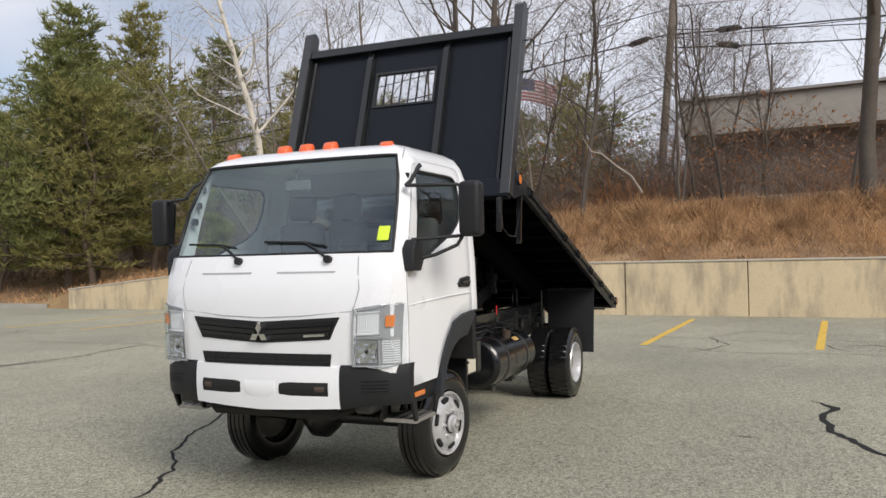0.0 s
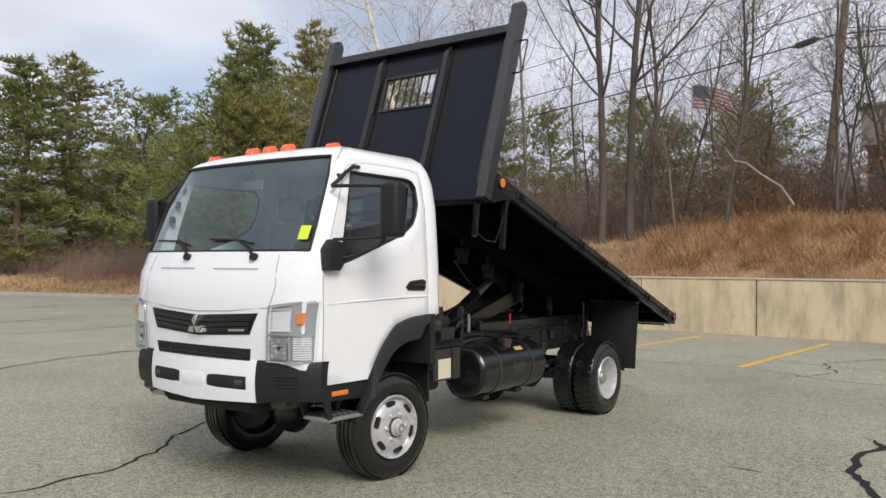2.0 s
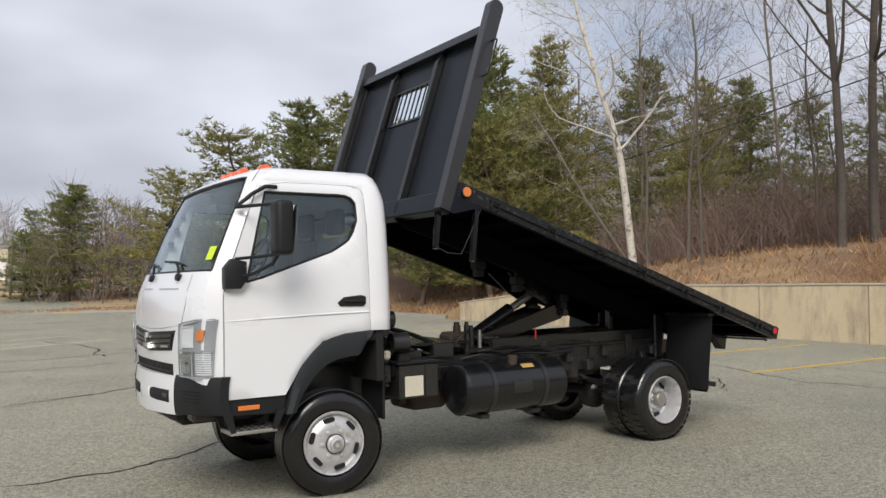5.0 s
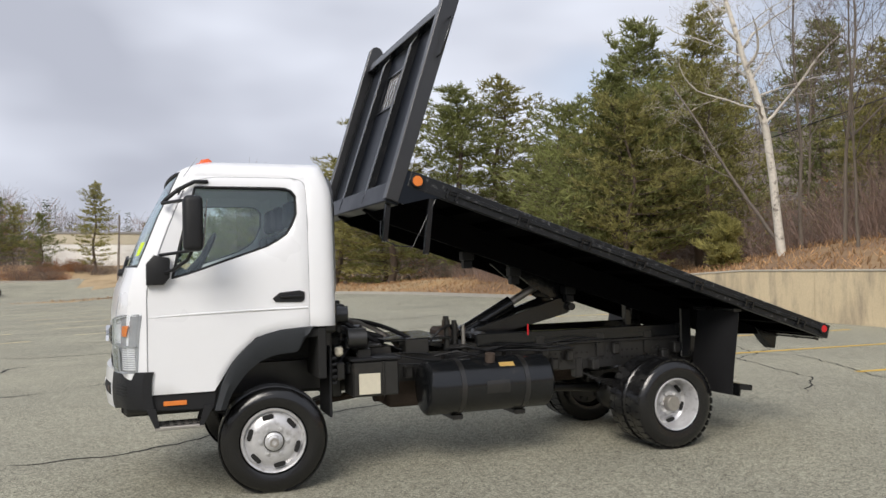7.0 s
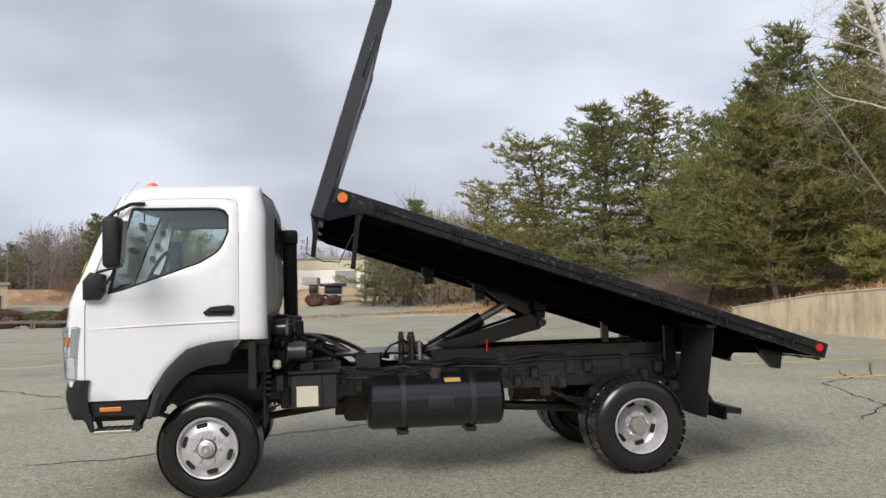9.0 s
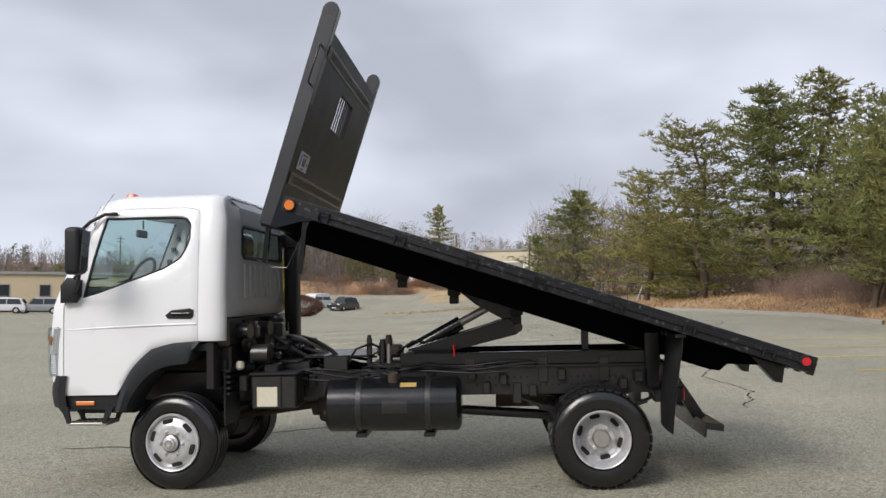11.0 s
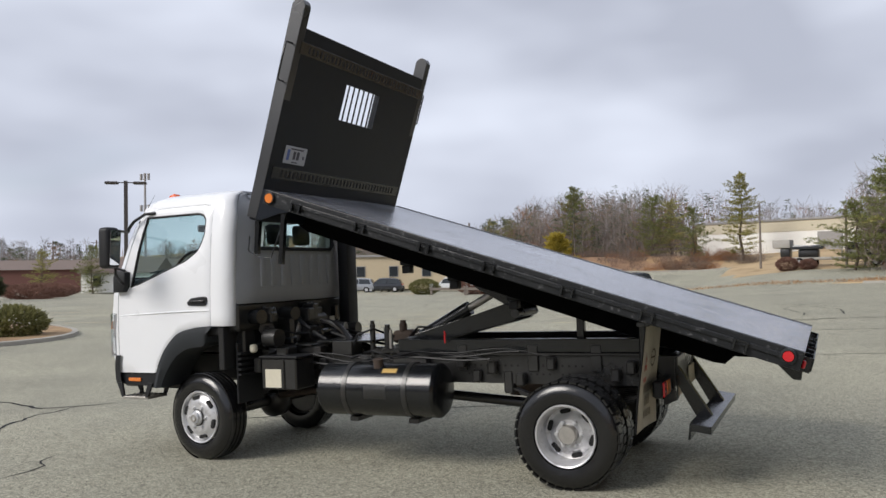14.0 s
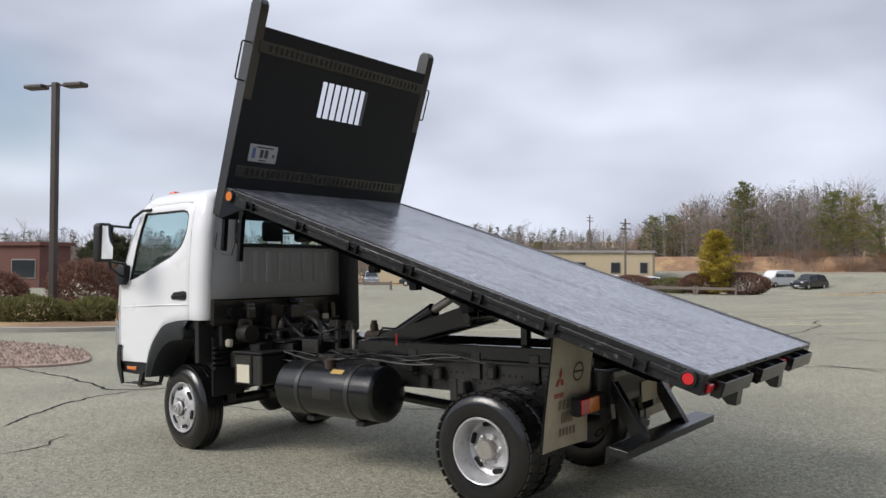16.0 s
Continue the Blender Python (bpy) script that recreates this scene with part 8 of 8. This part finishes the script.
lamp_post(-23.5, 8.8, 8.5, "tall bronze lot lamp post with two heads", 25)
lamp_post(-36.6, 29.9, 7.8, "bronze lot lamp post with two heads", 40)
lamp_post(-100.0, 35.0, 9.0, "far bronze lot lamp post", 10)
mast = tagged(new("radio_mast"), "thin far radio mast with antenna arms", "mast")
mast.matrix_basis = pose(-180, 160, -1)
bm = bmesh.new()
cyl(bm, (0, 0, 0), (0, 0, 31), 0.45, 0.25, seg=8)
part("pole", bm, "roof", mast)
for z in (30, 21):
    for k in range(3):
        bm = bmesh.new()
        box(bm, -1.8 + k * 1.5, -1.3 + k * 1.5, -0.3, 0.3, z - 1, z + 0.8)
        part("antenna", bm, "roof", mast)
for x, y, h in ((-120, 95, 9), (-128, 92, 9), (-70, 130, 11), (2.4, 97, 7.4), (-7.6, 104, 8.6), (-36.0, 78.0, 8.2)):
    utility_pole(x, y, h, "distant wooden utility pole")


# ---- buildings ----
def building(name, x, y, turn, length, depth, height, wall_mat, roof_mat, windows, label, z, band=None, gable=0.0, door=None, band_mat="cream_band", over=0.06):
    ob = tagged(new(name), label, "building")
    ob.matrix_basis = pose(x, y, z, 0, 0, turn)
    bm = bmesh.new()
    box(bm, 0, length, 0, depth, 0, height)
    part("wall", bm, wall_mat, ob)
    bm = bmesh.new()
    if gable:
        prism(bm, [(-0.4, height), (depth + 0.4, height), (depth / 2, height + gable)], -0.3, length + 0.3, axis="x")
    else:
        box(bm, -0.25, length + 0.25, -0.19 - over, depth + 0.25, height, height + (0.28 if over < 0.5 else 0.12))
    part("roof", bm, roof_mat, ob)
    if band:
        bm = bmesh.new()
        box(bm, -0.06, length + 0.06, -over, depth + 0.06, height - band, height - 0.02)
        part("fascia", bm, band_mat, ob)
    for wx, wz, ww, wh in windows:
        bm = bmesh.new()
        box(bm, wx - ww / 2 - 0.08, wx + ww / 2 + 0.08, -0.06, 0.0, wz - 0.08, wz + wh + 0.08)
        win = part("window", bm, "roof", ob)
        bm = bmesh.new()
        box(bm, wx - ww / 2, wx + ww / 2, -0.09, -0.062, wz, wz + wh)
        part("pane", bm, "far_window", win)
    if door:
        bm = bmesh.new()
        box(bm, door[0] - door[1] / 2, door[0] + door[1] / 2, -0.05, 0.02, 0, door[2])
        part("door", bm, "roof", ob, "grey roller door")
    return ob


building("office_building", -69.0, 70.5, 24, 36, 14, 4.0, "tan_wall", "roof", [(3 + 4.1 * k, 1.6, 1.0, 1.2) for k in range(8)] + [(35.0, 1.6, 0.8, 1.2)], "low tan office building with dark windows", -0.95)
building("warehouse", -20.1, 129.4, -23, 25, 20, 5.6, "white_wall", "roof", [], "long pale metal warehouse with a roller door", 2.3, band=1.6, door=(21.5, 3.6, 3.8))
building("brick_building", -86.2, 11.0, 20, 33, 3, 3.4, "brick", "brick", [(31.5 - 5 * k, 1.0, 2.2, 1.3) for k in range(5)], "low red brick building with wide windows", -0.6)
building("small_house", -82.0, 62.0, 30, 9, 8, 2.4, "white_wall", "shingle", [(2, 0.9, 0.9, 1.1), (6, 0.9, 0.9, 1.1)], "small white house with a gabled roof", -0.9, gable=2.0)
building("hill_building", 33.6, 2.95, -89.5, 34, 18, 9.28 - land_z(34, -8), "shingle", "roof", [], "long grey flat-roofed building with a pale fascia above the woods", land_z(34, -8), band=1.6, band_mat="grey_wall", over=1.0)
building("low_brick_building", -112.0, 66.0, 35, 30, 12, 3.0, "brick", "shingle", [], "far brick building in the trees", -0.9, gable=1.5)


# ---- vehicles far off ----
def far_car(x, y, turn, mat, label, tall=1.65, length=4.5, van=False, z=None):
    """A car whose nose points along -x before it is turned: one rounded shell, panes, lamps and wheels."""
    ob = tagged(new("car"), label, "car", "far cars")
    ob.matrix_basis = pose(x, y, land_z(x, y) if z is None else z, 0, 0, turn)
    belt = 0.56 * tall
    tops = [(0.0, belt * 0.78, 0.70), (0.03, belt * 0.95, 0.82), (0.12, belt * 1.02, 0.86), (0.24, belt * 1.09, 0.86), (0.26, belt * 1.10, 0.80), (0.40, tall * 0.965, 0.68), (0.50, tall, 0.66), (0.72, tall * 0.99, 0.66), (0.90, tall * 0.93, 0.64), (0.97, belt * 1.15, 0.78), (1.0, belt * 0.85, 0.76)]
    if van:
        tops = [(0.0, belt * 0.8, 0.74), (0.03, belt * 0.98, 0.84), (0.14, belt * 1.1, 0.86), (0.16, belt * 1.12, 0.82), (0.30, tall * 0.97, 0.74), (0.42, tall, 0.73), (0.9, tall, 0.73), (0.965, tall * 0.96, 0.72), (0.99, belt * 1.1, 0.80), (1.0, belt * 0.85, 0.80)]
    rows = []
    for q, top, w in tops:
        low = min(belt, top * 0.97)
        half = [(0.80, 0.27), (0.90, 0.36), (0.92, low * 0.72), (0.90, low * 0.97), (w, top - 0.07 if top > belt * 1.2 else top - 0.02), (w - 0.13, top), (0.0, top + 0.015)]
        rows.append([(q * length, -a, b) for a, b in half] + [(q * length, a, b) for a, b in reversed(half[:-1])])
    bm = bmesh.new()
    sheet(bm, rows)
    bm.faces.new([bm.verts.new(p) for p in rows[0]])
    bm.faces.new([bm.verts.new(p) for p in reversed(rows[-1])])
    part("body", bm, mat, ob, smooth=35)
    a, b = (0.20, 0.95) if van else (0.30, 0.92)
    for s in (-1, 1):
        for u0, u1 in ((a, (a + b) / 2 - 0.01), ((a + b) / 2 + 0.01, b)):
            f0, f1 = (0.09 if u0 == a else 0.0), (0.05 if u1 == b else 0.0)
            bm = bmesh.new()
            sheet(bm, [[(u0 * length, s * 0.91, belt * 1.06), (u1 * length, s * 0.91, belt * 1.06)], [((u0 + f0) * length, s * 0.735, tall * 0.915), ((u1 - f1) * length, s * 0.735, tall * 0.905)]])
            part("side_window", bm, "far_window", ob)
        for name, qx, colour, zl in (("tail_lamp", 1.0, "red", 0.50), ("headlamp", 0.012, "reflector", 0.42)):
            bm = bmesh.new()
            box(bm, qx * length - 0.04, qx * length + 0.03, s * 0.62 - 0.17, s * 0.62 + 0.17, zl * tall, zl * tall + 0.15, 0.03)
            part(name, bm, colour, ob)
        for wx in (length * 0.19, length * 0.81):
            hub = new("wheel")
            hub.parent, hub.matrix_basis = ob, pose(wx, s * 0.83, 0.34)
            bm = bmesh.new()
            lathe(bm, [(0.20, -0.11), (0.34, -0.10), (0.34, 0.10), (0.20, 0.11)], 20)
            part("tyre", bm, "rubber", hub)
            bm = bmesh.new()
            cyl(bm, (0, -0.09, 0), (0, 0.09, 0), 0.21, seg=16)
            part("rim", bm, "rim", hub)
    for name, x0, x1, z1 in (("windscreen", tops[4][0] + 0.005, tops[5][0] - 0.02, tall * 0.94), ("rear_window", tops[-2][0] + 0.01, tops[-3][0] + 0.02, tall * 0.90)):
        bm = bmesh.new()
        sheet(bm, [[(x0 * length - (0.03 if x0 < 0.5 else -0.03), y, belt * 1.14) for y in (-0.72, 0.72)], [(x1 * length - (0.03 if x0 < 0.5 else -0.03), y, z1) for y in (-0.6, 0.6)]])
        part(name, bm, "far_window", ob)
    bm = bmesh.new()
    box(bm, -0.03, 0.03, -0.30, 0.30, 0.36, 0.46, 0.01)
    part("number_plate", bm, "car_white", ob)
    return ob


far_car(-21.6, 91.5, 70, "car_dark", "dark estate car with a pale plate on the far road", tall=1.78)
far_car(-25.6, 92.5, 72, "car_white", "white van parked beyond the hedge", tall=2.05, length=5.0, van=True)
far_car(-40.5, 76.5, 24, "car_white", "white car parked by the office building")
far_car(-47.5, 73.5, 24, "car_dark", "grey car parked by the office building")
far_car(-53.5, 70.5, 24, "car_white", "silver car parked by the office building")
for k, x in enumerate((-36.5, -44.0, -50.5, -57.0, -60.5, -64.0)):
    far_car(x, 70.2 + 0.445 * (x + 69) - 6.3, 24 + (114 if k % 2 else 0), ("car_white", "car_dark", "car_silver")[k % 3], ("white car parked in the office lot", "dark car parked in the office lot", "silver car parked in the office lot")[k % 3], tall=1.5 + 0.1 * (k % 3))

rig = tagged(new("semi_tractor"), "grey truck tractor with a dark hood parked on the far slope", "truck")
rx, ry = 3.6, 98.5
rig.matrix_basis = pose(rx, ry, land_z(rx, ry), 0, 0, 172)
for nm, mt, b in (("chassis", "grey_wall", (-2.4, 7.6, -0.5, 0.5, 0.75, 1.1)), ("cab", "grey_wall", (-0.4, 1.3, -1.1, 1.1, 0.9, 2.75)), ("hood", "car_dark", (-2.4, -0.4, -0.85, 0.85, 0.8, 1.85)), ("fifth_wheel_load", "car_dark", (3.6, 7.0, -1.0, 1.0, 2.0, 2.5)), ("load_frame", "chassis", (4.2, 6.4, -0.6, 0.6, 1.1, 2.0)), ("white_box", "grey_wall", (7.2, 9.2, -1.0, 1.0, 2.2, 3.2)), ("box_frame", "chassis", (7.3, 8.4, -0.7, 0.7, 1.1, 2.2))):
    bm = bmesh.new()
    box(bm, *b, 0.12, 2)
    part(nm, bm, mt, rig, smooth=40)
for wx in (-1.9, 4.9, 6.2):
    for s in (-1, 1):
        bm = bmesh.new()
        lathe(bm, [(0.0, -0.15), (0.5, -0.14), (0.5, 0.14), (0.0, 0.15)], 20, (wx, s * 0.95, 0.5))
        tyre = part("wheel", bm, "rubber", rig)
        bm = bmesh.new()
        cyl(bm, (wx, s * 0.93, 0.5), (wx, s * 1.12, 0.5), 0.27, seg=16)
        part("rim", bm, "rim", tyre)
for s in (-1, 1):
    bm = bmesh.new()
    prism(bm, [(-0.30, 1.9), (0.95, 1.9), (0.95, 2.75), (0.15, 2.75)], s * 1.09, s * 1.115)
    part("side_window", bm, "far_window", rig)
    bm = bmesh.new()
    cyl(bm, (1.55, s * 1.0, 0.9), (1.55, s * 1.0, 3.7), 0.09, seg=10)
    part("exhaust_stack", bm, "metal", rig)
    bm = bmesh.new()
    prism(bm, [(-2.75, 0.75), (-2.55, 1.15), (-2.1, 1.3), (-1.6, 1.15), (-1.4, 0.75)], s * 0.7, s * 1.12, bevel=0.04)
    part("fender", bm, "car_dark", rig)
bm = bmesh.new()
prism(bm, [(-0.46, 1.95), (-0.42, 2.62), (-0.38, 2.62), (-0.40, 1.95)], -0.95, 0.95)
part("windscreen", bm, "far_window", rig)

sign = tagged(new("road_sign"), "small white board on two posts", "sign")
sign.matrix_basis = pose(3.9, 98, land_z(3.9, 98))
for s in (-1, 1):
    bm = bmesh.new()
    box(bm, s * 0.5 - 0.04, s * 0.5 + 0.04, -0.04, 0.04, 0, 2.0)
    part("post", bm, "metal", sign)
bm = bmesh.new()
box(bm, -0.7, 0.7, -0.07, -0.042, 1.2, 2.1)
part("board", bm, "car_white", sign)

bm = bmesh.new()      # leaning marker stake on the grass
cyl(bm, (0, 0, -0.1), (0.9, 0, 2.2), 0.06, seg=8)
stake = tagged(finish("marker_stake", bm, "flag_white"), "white stake leaning on the grass edge", "stake")
stake.matrix_basis = pose(13.4, 79, land_z(13.4, 79))


# ---- hedges, rails, islands in the lot ----
def bush(name, x, y, w, d, h, mat, label, seed, z=None):
    r = random.Random(seed)
    q = []
    for _ in range(int(min(9000, 1400 + 800 * w * h))):
        a, u = r.uniform(0, 6.3), r.uniform(-1, 1)
        rr = (1 - u * u) ** 0.5 * r.uniform(0.7, 1.0)
        c = Vector((rr * math.cos(a) * w / 2, rr * math.sin(a) * d / 2, max(0.02, h * 0.5 + u * h * 0.5)))
        dr = (Vector((c.x / w, c.y / d, (c.z - h * 0.4) / h)) + Vector((r.uniform(-1, 1), r.uniform(-1, 1), r.uniform(-0.6, 1))) * 0.5).normalized()
        q.append((c, dr, dr.cross(Vector((r.uniform(-1, 1), r.uniform(-1, 1), r.uniform(-1, 1)))).normalized(), r.uniform(0.08, 0.22), r.uniform(0.03, 0.08)))
    ob = new(name, leaf_mesh(name, q, mat))
    ob.matrix_basis = pose(x, y, (max(ground_z(x, y), land_z(x, y)) if z is None else z), 0, 0, r.uniform(0, 90))
    return tagged(ob, label, "bush", "bushes")


for k, (x, y, w, d, h, mt) in enumerate(((-19.2, 6.2, 2.3, 2.0, 0.75, "hedge"), (-20.8, 5.0, 2.6, 2.2, 0.85, "hedge"), (-18.0, 7.6, 1.9, 1.7, 0.7, "hedge"), (-16.9, 8.9, 1.9, 1.7, 0.85, "hedge"),
                                         (-24.5, 10.6, 3.2, 3.0, 1.9, "barberry"), (-27.0, 8.0, 2.8, 2.6, 1.5, "barberry"), (-25.6, 4.6, 3.0, 2.4, 1.1, "hedge"),
                                         (-18.9, 66.9, 4.8, 2.6, 1.9, "barberry"), (-22.0, 66.0, 5.4, 2.8, 1.85, "barberry"), (-24.6, 65.0, 4.6, 2.8, 1.3, "hedge"), (-28.0, 63.6, 4.6, 2.8, 1.5, "barberry"),
                                         (-33.0, 62.0, 3.0, 3.0, 1.4, "hedge"), (-60.0, 40.0, 6.0, 4.0, 1.3, "barberry"), (-66.0, 46.0, 6.0, 4.0, 1.3, "barberry"), (-3.9, 97, 2.6, 2.4, 1.5, "barberry"), (-1.6, 96.5, 2.0, 1.8, 1.1, "barberry"))):
    bush("bush", x, y, w, d, h, mt, "clipped olive-green shrub in a planting bed" if mt == "hedge" else "rounded red-brown leafless shrub by the kerb", 300 + k)
gold = conifer(91, 5.5, 2.75, 0.06, 0.24, 1.9, "gold", droop=0.05, ragged=0.45, taper=0.62)
plant("golden_tree", gold, -20.7, 65.5, 1.0, 0, "golden-yellow evergreen by the hedge")
cone = conifer(92, 3.5, 1.75, 0.02, 0.20, 2.6, "yew", droop=-0.15, ragged=0.2, taper=0.5)
for x, y, sc in ((-45, 22.5, 1.0), (-47.5, 22.6, 0.9), (-56, 33, 0.7), (-52, 31, 0.6)):
    plant("cone_evergreen", cone, x, y, sc, rng.uniform(0, 360), "dark clipped cone-shaped evergreen", group="cones", z=ground_z(x, y))
for k in range(6):
    fence = tagged(new("rail_fence"), "low weathered wooden rail fence", "fence", "rail fences")
    x, y = (-30.5 + 3.2 * k, 58.8 + 0.9 * k) if k < 4 else (-44 - 4 * (k - 4), 44 - 2.5 * (k - 4))
    fence.matrix_basis = pose(x, y, ground_z(x, y), 0, 0, 16 if k < 4 else 32)
    for px in (0.0, 3.1):
        bm = bmesh.new()
        box(bm, px - 0.09, px + 0.09, -0.09, 0.09, 0, 0.75)
        part("post", bm, "wood_pole", fence)
    bm = bmesh.new()
    box(bm, 0, 3.2, -0.13, -0.09, 0.45, 0.68)
    part("rail", bm, "wood_pole", fence)
for x, y, rx, ry, lab in ((-23.2, 7.6, 8.4, 5.0, "kerbed planting island with shrubs"), (-11.2, 2.0, 2.8, 1.5, "low island of reddish gravel")):
    bm = bmesh.new()
    n = 40
    wob = [1 + 0.16 * noise.noise((math.cos(2 * math.pi * k / n) * 1.6, math.sin(2 * math.pi * k / n) * 1.6, rx)) for k in range(n)]
    ring = [(x + rx * wob[k] * math.cos(2 * math.pi * k / n), y + ry * wob[k] * math.sin(2 * math.pi * k / n)) for k in range(n)] if rx < 4 else [(x + rx * math.cos(2 * math.pi * k / n), y + ry * math.sin(2 * math.pi * k / n)) for k in range(n)]
    prism(bm, ring, ground_z(x, y) - 0.2, ground_z(x, y) + (0.05 if rx < 4 else 0.12), axis="z")
    isle = tagged(finish("island", bm, "gravel" if rx < 4 else "litter"), lab, "island", kind="structure")
    if rx > 4:
        bm = bmesh.new()
        lip = [[(x + (rx + o) * math.cos(2 * math.pi * k / n), y + (ry + o) * math.sin(2 * math.pi * k / n), ground_z(x, y) + z) for k in range(n + 1)] for o, z in ((0.16, -0.2), (0.15, 0.14), (0.0, 0.15), (-0.02, 0.0))]
        sheet(bm, lip)
        part("island_kerb", bm, "kerb", isle)

# loose stones on the gravel island
r4 = random.Random(44)
vs, fs = [], []
for _ in range(1400):
    a, q = r4.uniform(0, 6.3), math.sqrt(r4.random()) * 0.97
    c = Vector((-11.2 + 2.8 * q * math.cos(a), 2.0 + 1.5 * q * math.sin(a), ground_z(-11.2, 2.0) + 0.05))
    k, b = r4.uniform(0.025, 0.07), len(vs)
    vs += [tuple(c + Vector(d) * k * r4.uniform(0.7, 1.3)) for d in ((1, 0, 0), (0, 1, 0), (-1, 0, 0), (0, -1, 0), (0, 0, 0.9), (0, 0, -0.6))]
    fs += [(b, b + 1, b + 4), (b + 1, b + 2, b + 4), (b + 2, b + 3, b + 4), (b + 3, b, b + 4), (b + 1, b, b + 5), (b + 2, b + 1, b + 5), (b + 3, b + 2, b + 5), (b, b + 3, b + 5)]
me = bpy.data.meshes.new("stones")
me.from_pydata(vs, [], fs)
me.materials.append(M["pebble"])
tagged(new("stones", me), "loose reddish stones on the gravel island", "gravel", kind="stuff")
